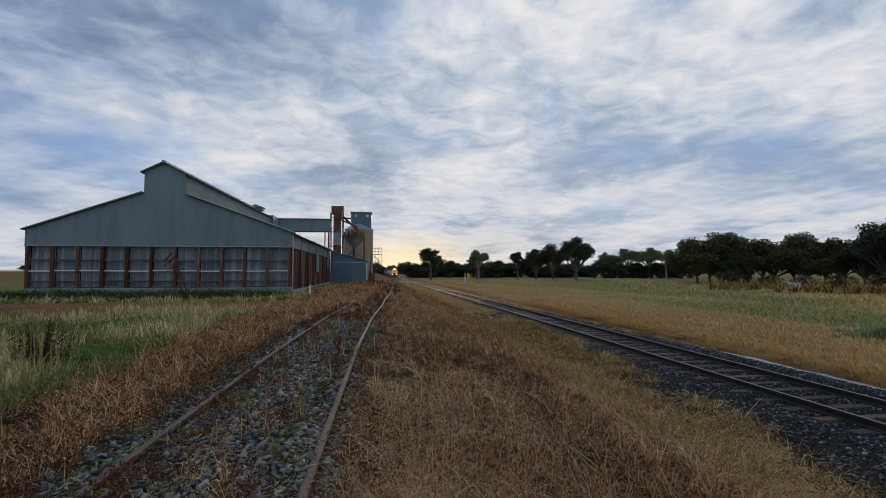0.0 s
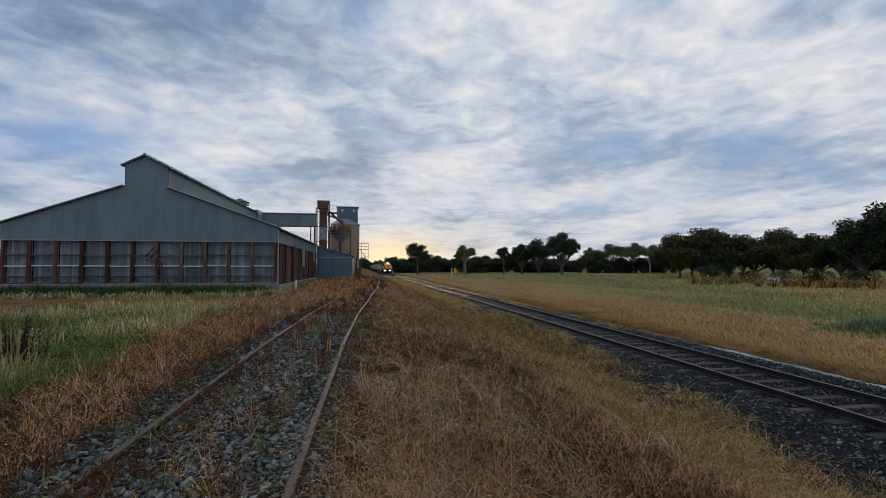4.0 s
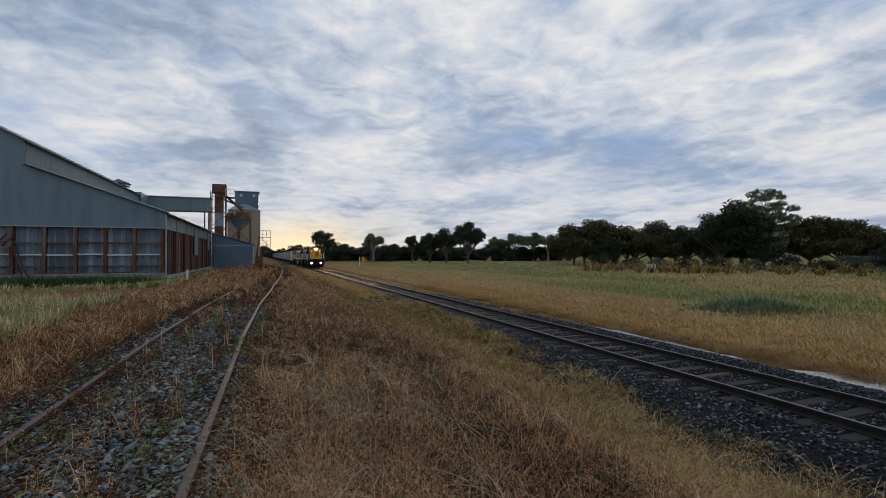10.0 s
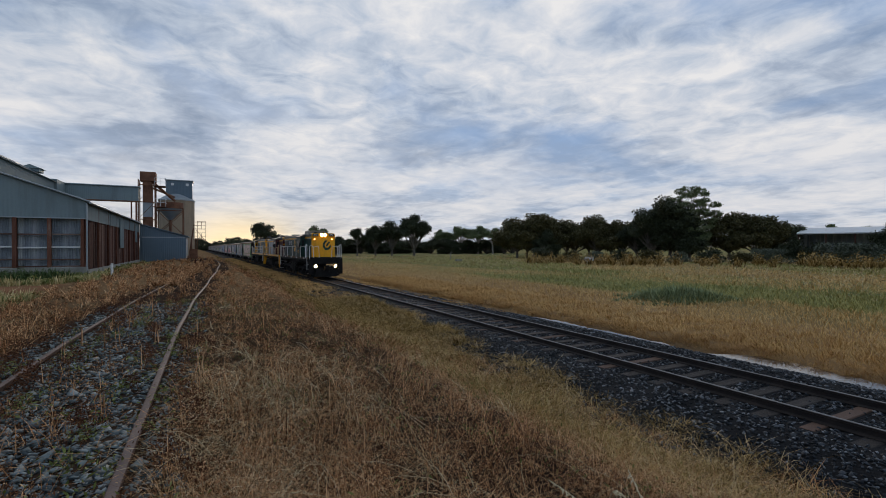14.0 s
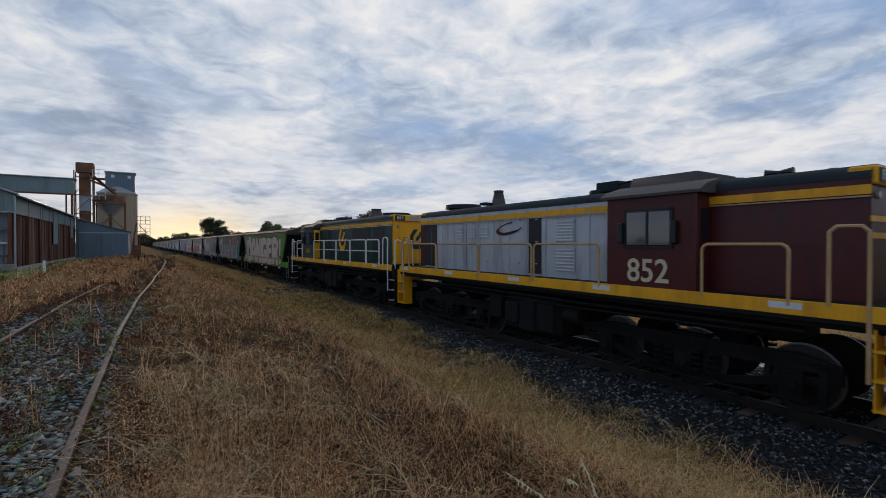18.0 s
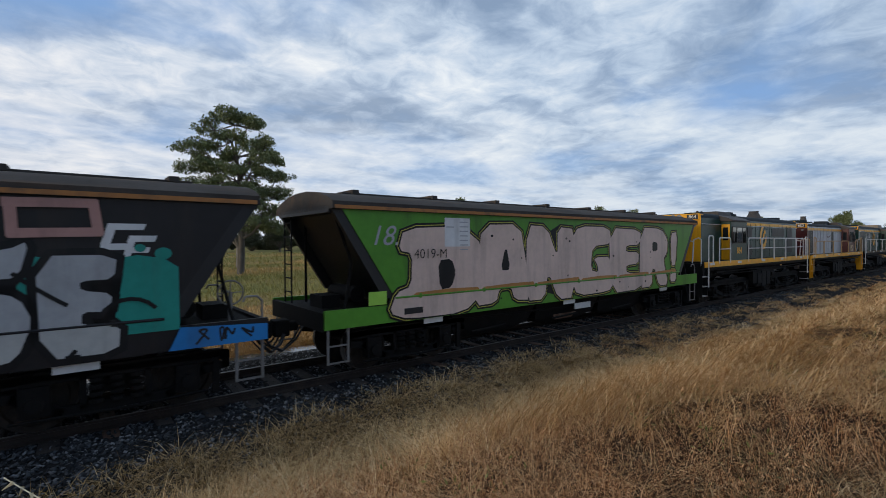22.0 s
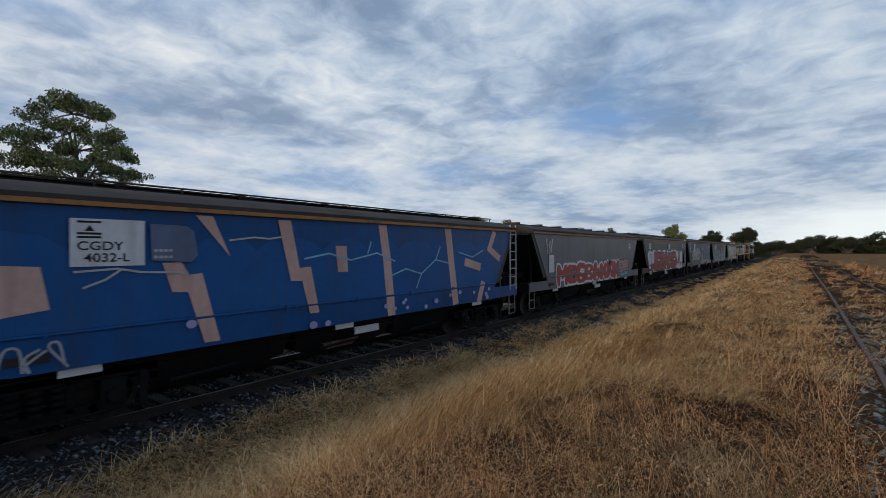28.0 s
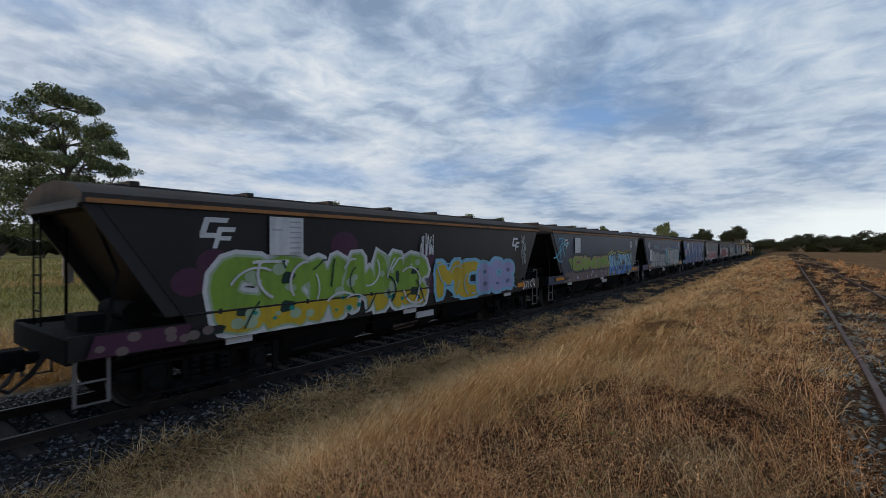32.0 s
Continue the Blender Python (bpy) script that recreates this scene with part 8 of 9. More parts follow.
def plant():
    rng = random.Random(12)
    tree("round", -6.4, 150, 11.2, 20)
    tree("gum", -12.3, 160, 11.0, 50, 1)
    tree("round", -17.0, 150, 9.8, 100, 0, 0.8)
    tree("dark", -19.2, 150, 10.5, 30, 2)
    tree("dark", -21.2, 148, 11.8, 70, 0, 0.85)
    tree("dark", -23.9, 140, 13.6, 10, 2, 1.05)
    tree("gum", -27.4, 190, 11.0, 0, 1)
    tree("gum", -29.6, 190, 12.4, 80, 1, 1.2)
    tree("gum", -31.8, 190, 12.6, 160, 1, 1.2)
    tree("gum", -33.6, 185, 11.5, 220, 1)
    # low wood behind
    for i in range(34):
        az = -3.6 - i * 0.98 + rng.uniform(-0.3, 0.3)
        tree("dark", az, rng.uniform(185, 225), rng.uniform(6.6, 10.2), rng.uniform(0, 360), i, 1.6, 0.17)
    # the broad clump and the tall tree at its end
    for az, d, h, k, w in ((-36.6, 118, 10.6, 0, 1.0), (-38.6, 118, 11.8, 0, 1.15), (-41.2, 120, 10.6, 0, 1.1), (-43.5, 124, 9.4, 0, 1.1), (-46.0, 116, 10.8, 0, 1.0), (-48.6, 118, 9.6, 0, 1.1)):
        tree("olive", az, d, h, rng.uniform(0, 360), int(d) % 2, w)
    for az, d, h in ((-37.8, 122, 8.5), (-40.0, 112, 7.0), (-42.5, 128, 8.2), (-45.0, 126, 8.8), (-47.4, 122, 8.2), (-50.2, 112, 9.2), (-51.8, 106, 11.5), (-53.6, 108, 13.5)):
        tree("dark", az, d, h, rng.uniform(0, 360), int(h) % 3, 1.1)
    tree("gum", -55.6, 108, 15.6, 40, 0, 1.05)
    tree("dark", -54.6, 106, 12.0, 190, 1)
    tree("olive", -59.2, 112, 10.4, 60)
    tree("olive", -61.6, 110, 9.6, 160)
    tree("dark", -63.6, 116, 8.0, 10, 1)
    tree("gum", -64.4, 150, 9.6, 30, 1, 1.2)
    tree("gum", -67.2, 150, 9.2, 130, 1, 1.1)
    tree("gum", -69.6, 155, 8.6, 200, 1, 1.2)
    tree("bush", -62.3, 92, 2.4, 0, 2, 1.3)
    tree("bush", -66.2, 96, 3.4, 20, 0, 0.8)
    tree("bush", -68.2, 92, 3.3, 0, 2, 1.5)
    tree("bush", -69.9, 92, 3.1, 50, 2, 1.5)
    tree("bush", -64.6, 98, 4.2, 70, 0, 0.7)
    tree("dark", -71.8, 95, 7.5, 70, 1, 1.0)
    for i in range(9):
        tree("bush", -40 - i * 2.9, rng.uniform(84, 100), rng.uniform(1.6, 2.8), rng.uniform(0, 360), i, 1.4)
    for i in range(16):
        tree("dark", -73 - i * 3.0, rng.uniform(150, 210), rng.uniform(7, 11), rng.uniform(0, 360), i, 1.2)
    # the big gum across the line, and those that come up behind the wagons
    tree("gum", -104.6, 46, 15.4, 205, 0, 0.97)
    tree("gum", -104.5, 58, 7.5, 0, 1, 0.9)
    tree("gum", -123.5, 95, 10.8, 70, 1, 0.9)
    tree("gum", -129.9, 78, 11.3, 110, 1, 0.9)
    tree("gum", -147.0, 100, 11.0, 20, 1, 0.8)
    tree("gum", -150.4, 100, 10.2, 130, 1, 0.85)
    tree("gum", -153.0, 104, 9.0, 230, 1, 0.8)
    tree("gum", -159.5, 150, 10.6, 0, 1, 0.8)
    tree("gum", -162.5, 160, 10.8, 60, 1, 0.9)
    tree("gum", -169.4, 165, 12.0, 140, 1, 0.7)
    tree("dark", -173.0, 200, 10.4, 20, 0, 0.9)
    tree("dark", -176.0, 190, 11.0, 80, 2, 1.1)
    for i in range(34):
        tree("dark", -164 - i * 1.0, rng.uniform(200, 250), rng.uniform(6.6, 10.0), rng.uniform(0, 360), i, 1.6, 0.17)
    for i in range(34):
        tree("dark", -100 - i * 2.0, rng.uniform(190, 240), rng.uniform(6.6, 9.6), rng.uniform(0, 360), i, 1.8, 0.17)
    for i in range(10):
        tree("dark", 28 + i * 3.0, rng.uniform(420, 520), rng.uniform(6, 9), rng.uniform(0, 360), i, 1.8)
    for i in range(6):
        tree("dark", 1.2 - i * 1.0, rng.uniform(330, 420), rng.uniform(8, 12), rng.uniform(0, 360), i, 1.5, 0.17)


plant()

# ---- grass, weeds and loose stone ----
def wave(x, y, f, s):
    """A smooth patchy field between 0 and 1."""
    v = np.sin(x * f + 1.3 * s + 1.7 * np.sin(y * f * 0.7 + s)) + np.sin(y * f * 1.1 + 2.1 * s + 1.3 * np.sin(x * f * 0.8 + 2 * s)) + 0.6 * np.sin((x + y) * f * 2.3 + s)
    return 0.5 + v / 5.2


BANK_X = np.array([-60, -6.4, -3.4, 1.4, 2.55, 3.7, 4.85, 6.0, 11.6, 12.4, 12.95, 13.85, 75, 400])
BANK_Z = np.array([-0.16, -0.16, 0, 0, -0.2, -0.64, -1.08, -1.28, -1.30, -1.62, -1.62, -1.30, -1.15, -1.15])


def line_shift(y):
    return -0.0102 * np.maximum(0, y - 18) - 0.00012 * np.clip(y, 0, 18) ** 2


def land(x, y):
    return np.interp(x - line_shift(y), BANK_X, BANK_Z) - 0.02


SIDING_Y = np.arange(-150.0, 120.0, 2.0)
SIDING_X = np.array([siding_x(v) for v in SIDING_Y])


def scatter(n, r0, r1, seed, power=1.0, az=(-192, 40)):
    """Points round the stand, thinning outwards."""
    r = np.random.RandomState(seed)
    u = r.uniform(0, 1, n)
    rad = (r0 ** (1 - power) + u * (r1 ** (1 - power) - r0 ** (1 - power))) ** (1 / (1 - power)) if power != 1.0 else r0 * (r1 / r0) ** u
    a = np.radians(r.uniform(*az, n))
    return -np.sin(a) * rad, np.cos(a) * rad, rad, r


def strip_blades(x, y, z, h, lean, turn, width, droop, r):
    """Tapered bent blades of three triangles each: base pair, middle pair, tip."""
    n = len(x)
    d = np.stack([np.cos(turn), np.sin(turn)], 1)
    s = np.stack([-np.sin(turn), np.cos(turn)], 1)
    def at(f, side, k):
        out = lean * (f + droop * f * f)
        zz = h * (f - 0.45 * droop * f * f * f)
        return np.stack([x + d[:, 0] * out + s[:, 0] * side * k, y + d[:, 1] * out + s[:, 1] * side * k, z + zz], 1)
    w = width * 0.5
    v = np.stack([at(0.0, 1, w), at(0.0, -1, w), at(0.55, 1, w * 0.8), at(0.55, -1, w * 0.8), at(1.0, 0, w)], 1).reshape(-1, 3)
    f = (np.arange(n)[:, None, None] * 5 + np.array([[0, 1, 3], [0, 3, 2], [2, 3, 4]])).reshape(-1, 3)
    return v, f


def leaf_bits(px, py, pz, size, r):
    """Small loose leaves: one bent quad each as two triangles."""
    n = len(px)
    a = r.normal(size=(n, 3))
    a /= np.linalg.norm(a, axis=1, keepdims=True)
    b = np.cross(a, r.normal(size=(n, 3)))
    b /= np.linalg.norm(b, axis=1, keepdims=True)
    p = np.stack([px, py, pz], 1)
    s = size[:, None]
    v = np.stack([p, p + a * s * 0.45 + b * s * 0.15, p + a * s, p + a * s * 0.45 - b * s * 0.15], 1).reshape(-1, 3)
    f = (np.arange(n)[:, None, None] * 4 + np.array([[0, 1, 2], [0, 2, 3]])).reshape(-1, 3)
    return v, f


def stuff(name, pieces, mat, label, category):
    vs, fs, k = [], [], 0
    for v, f in pieces:
        vs.append(v)
        fs.append(f + k)
        k += len(v)
    ob = new(name, fast_mesh(name, np.concatenate(vs), np.concatenate(fs), mat))
    return tagged(ob, label, category, kind="stuff")


surface("straw", [(0.10, 0.06, 0.03), (0.34, 0.24, 0.125), (0.60, 0.47, 0.28), (0.82, 0.70, 0.48)], 0.75, 0, 0.5, 6, 0, 0.3, island=0.65, spec=0.0, rough_var=0.0, world=True)
surface("brown_weed", [(0.012, 0.006, 0.004), (0.10, 0.042, 0.020), (0.43, 0.208, 0.092), (0.73, 0.435, 0.22), (0.80, 0.60, 0.375)], 0.85, 0, 0.5, 6, 0, 0.3, island=0.65, spec=0.0, rough_var=0.0, world=True)
surface("dock_brown", [(0.012, 0.006, 0.005), (0.07, 0.03, 0.018), (0.17, 0.078, 0.042), (0.32, 0.17, 0.09)], 0.85, 0, 0.5, 6, 0, 0.3, island=0.6, spec=0.0, rough_var=0.0, world=True)
surface("fawn_grass", [(0.020, 0.011, 0.006), (0.085, 0.048, 0.022), (0.29, 0.18, 0.085), (0.52, 0.36, 0.19), (0.80, 0.63, 0.40)], 0.85, 0, 0.5, 6, 0, 0.3, island=0.6, spec=0.0, rough_var=0.0, world=True)
surface("olive_grass", [(0.020, 0.013, 0.005), (0.10, 0.062, 0.020), (0.31, 0.198, 0.066), (0.52, 0.355, 0.145), (0.80, 0.61, 0.33)], 0.8, 0, 0.5, 6, 0, 0.3, island=0.68, spec=0.0, rough_var=0.0, world=True)
surface("plume_grass", [(0.05, 0.032, 0.016), (0.20, 0.128, 0.058), (0.43, 0.30, 0.148), (0.62, 0.46, 0.26), (0.80, 0.65, 0.42)], 0.8, 0, 0.5, 6, 0, 0.3, island=0.55, spec=0.0, rough_var=0.0, world=True)
surface("gold_grass", [(0.07, 0.032, 0.014), (0.28, 0.145, 0.06), (0.58, 0.35, 0.155), (0.78, 0.53, 0.275), (0.92, 0.74, 0.49)], 0.75, 0, 0.4, 6, 0, 0.3, island=0.6, spec=0.0, rough_var=0.0, world=True)
surface("green_weed", [(0.05, 0.065, 0.018), (0.17, 0.19, 0.055), (0.38, 0.37, 0.16)], 0.7, 0, 0.5, 6, 0, 0.3, island=0.6, spec=0.05, world=True)
surface("rank_dark", [(0.018, 0.034, 0.012), (0.05, 0.08, 0.028), (0.15, 0.18, 0.075)], 0.75, 0, 0.4, 6, 0, 0.3, island=0.5, spec=0.05, world=True)
surface("lawn_green", [(0.035, 0.085, 0.014), (0.085, 0.17, 0.03), (0.18, 0.27, 0.07)], 0.7, 0, 0.5, 6, 0, 0.3, island=0.5, spec=0.05, world=True)
surface("pale_ear", [(0.42, 0.34, 0.20), (0.60, 0.52, 0.34), (0.72, 0.65, 0.48)], 0.7, 0, 2, 20, 0, island=0.5, spec=0.0, rough_var=0.0, world=True)
surface("field_grass", [(0.42, 0.245, 0.095), (0.62, 0.40, 0.165), (0.76, 0.53, 0.25)], 0.85, 0, 0.12, 2, 0, 0.3, island=0.35, spec=0.0, rough_var=0.0, world=True)
surface("field_green", [(0.20, 0.19, 0.06), (0.35, 0.315, 0.11), (0.53, 0.44, 0.19)], 0.85, 0, 0.12, 2, 0, 0.3, island=0.5, spec=0.0, rough_var=0.0, world=True)
surface("pale_top", [(0.14, 0.12, 0.045), (0.38, 0.31, 0.13), (0.62, 0.51, 0.27), (0.80, 0.68, 0.43)], 0.8, 0, 0.5, 6, 0, 0.3, island=0.6, spec=0.0, rough_var=0.0, world=True)
surface("rank_green", [(0.10, 0.125, 0.06), (0.23, 0.27, 0.14), (0.40, 0.43, 0.26)], 0.8, 0, 0.5, 6, 0, 0.3, island=0.6, spec=0.0, rough_var=0.0, world=True)
surface("ditch_tan", [(0.24, 0.125, 0.045), (0.50, 0.29, 0.11), (0.66, 0.43, 0.18)], 0.85, 0, 0.5, 6, 0, 0.3, island=0.5, spec=0.0, rough_var=0.0, world=True)
surface("dead_dark", [(0.02, 0.011, 0.008), (0.055, 0.028, 0.018), (0.11, 0.06, 0.035)], 0.85, 0, 1, 9, 0, island=0.6, spec=0.0, rough_var=0.0, world=True)


def clear_of_rails(x, y, gap=0.05):
    s = np.interp(y, SIDING_Y, SIDING_X)
    on = (np.abs(x - s) < gap) | (np.abs(x - s + 1.505) < gap)
    shed = (x < -6.4) & (y > 37.0) & (y < 66.2)
    return ~on & ~shed


def bed_top(x, y):
    """The ground or the ballast, whichever is higher."""
    off = x - line_shift(y) - 9.15
    return np.maximum(land(x, y), RAIL_Z - 0.02 + np.interp(off, [-3.2, -3.0, -2.55, -1.75, -1.0, 1.0, 1.75, 2.5, 3.1, 3.3], [-0.6, -0.34, -0.22, -0.14, -0.165, -0.165, -0.14, -0.24, -0.5, -2.0]))


def tussocks(cx, cy, per, spread, tall, reach, width, r, wind=None, stiff=0.5, least=0.0013):
    """Blades that fan out of each centre; tall and reach are per centre, wind is a bearing that they lean to."""
    k = np.repeat(np.arange(len(cx)), per)
    a, d = r.uniform(0, 6.28, len(k)), np.abs(r.normal(0, 1, len(k))) * spread
    x, y = cx[k] + np.cos(a) * d, cy[k] + np.sin(a) * d
    h = tall[k] * r.uniform(0.45, 1.15, len(k))
    turn = a + r.normal(0, 0.6, len(k))
    if wind is not None:
        turn = np.where(r.uniform(0, 1, len(k)) < 0.65, wind + r.normal(0, 0.5, len(k)), turn)
    ok = clear_of_rails(x, y, 0.04)
    k, x, y, h, turn = k[ok], x[ok], y[ok], h[ok], turn[ok]
    far = np.hypot(x, y)
    n = len(x)
    return strip_blades(x, y, bed_top(x, y), h, h * reach[k] * r.uniform(0.3, 1.2, n), turn, np.maximum(width, far * least) * r.uniform(0.6, 1.3, n), r.uniform(0.1, 1.0, n) * stiff * 2, r), (x, y, h, far)


def arcs(cx, cy, per, r, width=0.0032, long=(0.35, 0.95), high=(0.06, 0.26), wind=None):
    """Long stems that rise a little from each centre, arch over and lie down: strips of five segments."""
    k = np.repeat(np.arange(len(cx)), per)
    n = len(k)
    x0, y0 = cx[k] + r.normal(0, 0.07, n), cy[k] + r.normal(0, 0.07, n)
    turn = r.uniform(0, 6.28, n) if wind is None else wind + r.normal(0, 0.7, n)
    bend, run, top = r.normal(0, 0.9, n), r.uniform(*long, n), r.uniform(*high, n)
    w = np.maximum(width, np.hypot(x0, y0) * 0.0009) * r.uniform(0.6, 1.2, n) * 0.5
    rows, x, y, m = [], x0, y0, 5
    for i in range(m + 1):
        f = i / m
        a = turn + bend * f
        z = bed_top(x, y) + 0.015 + top * np.sin(np.pi * np.minimum(1, 0.05 + 0.9 * f)) * (1 - 0.25 * f)
        q = w * (1 - 0.7 * f)
        rows.append(np.stack([np.stack([x - np.sin(a) * q, y + np.cos(a) * q, z], 1), np.stack([x + np.sin(a) * q, y - np.cos(a) * q, z + q], 1)], 1))
        x, y = x + np.cos(a) * run / m, y + np.sin(a) * run / m
    v = np.stack(rows, 1).reshape(-1, 3)
    quad = np.array([[[2 * i, 2 * i + 1, 2 * i + 3], [2 * i, 2 * i + 3, 2 * i + 2]] for i in range(m)]).reshape(-1, 3)
    return v, (np.arange(n)[:, None, None] * 2 * (m + 1) + quad).reshape(-1, 3)


def green_edge(y):
    """Where the brown weeds of the siding give way to the green flat."""
    return np.interp(y, [-40, 0, 6, 8, 11, 14, 22, 40], [-5.2, -4.4, -4.2, -4.15, -4.55, -5.0, -4.95, -5.0])


def make_plants():
    # bushy brown weeds over the bank: stalks in clumps, hung with small curled leaves
    n = 22000
    x, y, rad, r = scatter(n, 2.5, 75, 31, 1.1)
    s = x - line_shift(y)
    sd = x - np.interp(y, SIDING_Y, SIDING_X)
    bare = (sd > -2.1) & (sd < 0.25)
    ahead = np.clip((np.abs(y) - 3.5) / 6.0, 0, 1)
    patch = wave(x, y, 1.1, 0.4)
    chance = np.where(bare, np.where(y > 0, 0.22 + 0.6 * np.clip((y - 9.0) / 14.0, 0, 1), 0.12 + 0.12 * ahead), np.where(sd > 0, np.where((patch > 0.42) | (s > 1.4), 0.95, 0.45), 0.95))
    chance = np.where((y < 0) & (s > 1.6), np.where(rad < 4.6 + 1.2 * wave(x, y, 0.9, 3.1), 0.9, 0.16), chance)
    keep = clear_of_rails(x, y) & (x > green_edge(y) - 0.1 + 0.7 * (wave(x, y, 0.7, 1.0) - 0.5)) & (s < np.where((y > 0) & (y < 16), 6.2, 5.4)) & (y > -70) & (r.uniform(0, 1, n) < chance)
    keep &= ~((sd > -2.05) & (sd < -1.2) & (y > 0) & (y < 14) & (r.uniform(0, 1, n) < 0.75))
    x, y, rad, s = x[keep], y[keep], rad[keep], s[keep]
    n = len(x)
    sd = x - np.interp(y, SIDING_Y, SIDING_X)
    tall = (0.13 + 0.26 * wave(x, y, 0.8, 2.2)) * r.uniform(0.6, 1.3, n) * np.where(sd < -2.0, 1.35, 1.0)
    tall *= np.where((np.abs(sd) < 0.2) | ((np.abs(sd + 1.505) < 0.25) & (y < 22)), 0.42, 1.0)
    tall = np.where((sd > -2.2) & (sd < -0.2) & (y > 21), np.maximum(tall, r.uniform(0.16, 0.36, n)), tall)
    blades, (bx, by, bh, bf) = tussocks(x, y, 6, 0.07, tall, r.uniform(0.3, 1.3, n), 0.0034, r, None, 0.7, 0.0010)
    m = 330000
    pick = r.randint(0, len(bx), m)
    f = r.uniform(0.1, 1.0, m)
    bits = leaf_bits(bx[pick] + r.normal(0, 0.045, m), by[pick] + r.normal(0, 0.045, m), land(bx[pick], by[pick]) + bh[pick] * f * 0.9, np.maximum(0.014, bf[pick] * 0.0026) * r.uniform(0.5, 1.7, m), r)
    # they close over the far rail of the siding
    k = 1500
    cy = 22 + 36 * r.uniform(0, 1, k) ** 1.3
    cx = np.interp(cy, SIDING_Y, SIDING_X) - 1.505 + r.normal(0, 0.22, k)
    far_rail, _ = tussocks(cx, cy, 7, 0.07, r.uniform(0.2, 0.36, k), r.uniform(0.3, 1.0, k), 0.0034, r, None, 0.7, 0.0010)
    stuff("brown_weeds", [blades, bits, far_rail], "brown_weed", "bushy red-brown dead weeds covering the bank", "weeds")

    # finer fawn grass between them
    n = 16000
    x, y, rad, r = scatter(n, 2.5, 70, 35, 1.15)
    s = x - line_shift(y)
    sd = x - np.interp(y, SIDING_Y, SIDING_X)
    keep = clear_of_rails(x, y) & (sd > 0.25) & (s < 5.2) & (y > -40) & (wave(x, y, 0.9, 7.3) > 0.52) & ((s < 1.3) | (y < -1.5) | (r.uniform(0, 1, n) < 0.3))
    keep |= clear_of_rails(x, y) & (sd < -2.0) & (x > -5.6) & (y > 0) & (r.uniform(0, 1, n) < 0.4)
    x, y = x[keep], y[keep]
    n = len(x)
    v, _ = tussocks(x, y, 12, 0.09, r.uniform(0.08, 0.30, n), r.uniform(0.5, 1.8, n), 0.0028, r, None, 0.8, 0.0010)
    stuff("fawn_grass", [v], "fawn_grass", "fine fawn grass among the dead weeds", "grass")

    # the same on the side that is turned away
    n = 1500
    x, y, rad, r = scatter(n, 0.7, 40, 36, 1.0, (30, 190))
    a, b, ra, _ = scatter(1500, 0.45, 3.0, 37, 1.0, (-190, 40))
    x, y = np.r_[x, a], np.r_[y, b]
    sd = x - np.interp(y, SIDING_Y, SIDING_X)
    keep = clear_of_rails(x, y) & ((sd < -2.1) | (sd > 0.2) | (r.uniform(0, 1, len(x)) < 0.2))
    x, y = x[keep], y[keep]
    n = len(x)
    v, _ = tussocks(x, y, 12, 0.09, r.uniform(0.06, 0.20, n), np.full(n, 0.7), 0.007, r)
    stuff("trodden_grass", [v], "fawn_grass", "short trodden fawn grass round the stand", "grass")

    # upright dead dock stalks along the siding, taller than the rest
    rng = np.random.RandomState(77)
    m = 300
    u, v = rng.uniform(-4.4, 1.2, m), np.exp(rng.uniform(np.log(2.4), np.log(40), m))
    u2, v2 = rng.uniform(-4.0, 2.0, 24), -np.exp(rng.uniform(np.log(2.5), np.log(30), 24))
    u, v = np.r_[u, u2], np.r_[v, v2]
    ok = clear_of_rails(u, v, 0.2)
    u, v = u[ok], v[ok]
    m, k = len(u), 90
    hgt = rng.uniform(0.22, 0.5, m)
    px = np.repeat(u, k) + rng.normal(0, 0.045, m * k)
    py = np.repeat(v, k) + rng.normal(0, 0.045, m * k)
    pz = np.repeat(land(u, v), k) + np.repeat(hgt, k) * rng.uniform(0.05, 1.0, m * k)
    pieces = [leaf_bits(px, py, pz, rng.uniform(0.012, 0.036, m * k) * np.maximum(1, np.repeat(np.hypot(u, v), k) * 0.09), rng)]
    st = np.repeat(np.arange(m), 3)
    pieces.append(strip_blades(u[st] + rng.normal(0, 0.02, 3 * m), v[st] + rng.normal(0, 0.02, 3 * m), land(u[st], v[st]), hgt[st], rng.uniform(0.0, 0.15, 3 * m), rng.uniform(0, 6.28, 3 * m), np.maximum(0.006, np.hypot(u[st], v[st]) * 0.0012), np.full(3 * m, 0.2), rng))
    stuff("dock_stalks", pieces, "brown_weed", "upright rust-brown dead dock stalks along the siding", "weeds")

    # squat dark clumps of it close along both rails
    v = np.exp(rng.uniform(np.log(2.8), np.log(17), 130))
    u = np.interp(v, SIDING_Y, SIDING_X) + np.where(rng.uniform(0, 1, 130) < 0.6, -1.505, 0.0) + rng.choice([-1, 1], 130) * rng.uniform(0.13, 0.5, 130)
    m, k = 130, 240
    hgt, fat = rng.uniform(0.14, 0.38, m), rng.uniform(0.05, 0.10, m)
    q = np.repeat(np.arange(m), k)
    rise = rng.uniform(0.0, 1.0, m * k)
    px, py = u[q] + rng.normal(0, 1, m * k) * fat[q] * (1.2 - 0.7 * rise), v[q] + rng.normal(0, 1, m * k) * fat[q] * (1.2 - 0.7 * rise)
    stuff("dock_clumps", [leaf_bits(px, py, land(px, py) + 0.04 + hgt[q] * rise, rng.uniform(0.016, 0.042, m * k), rng)], "dock_brown", "squat dark brown dead dock clumps beside the siding rails", "weeds")

    # long pale straw that has toppled out of its tussocks and lies in arcs
    n = 3000
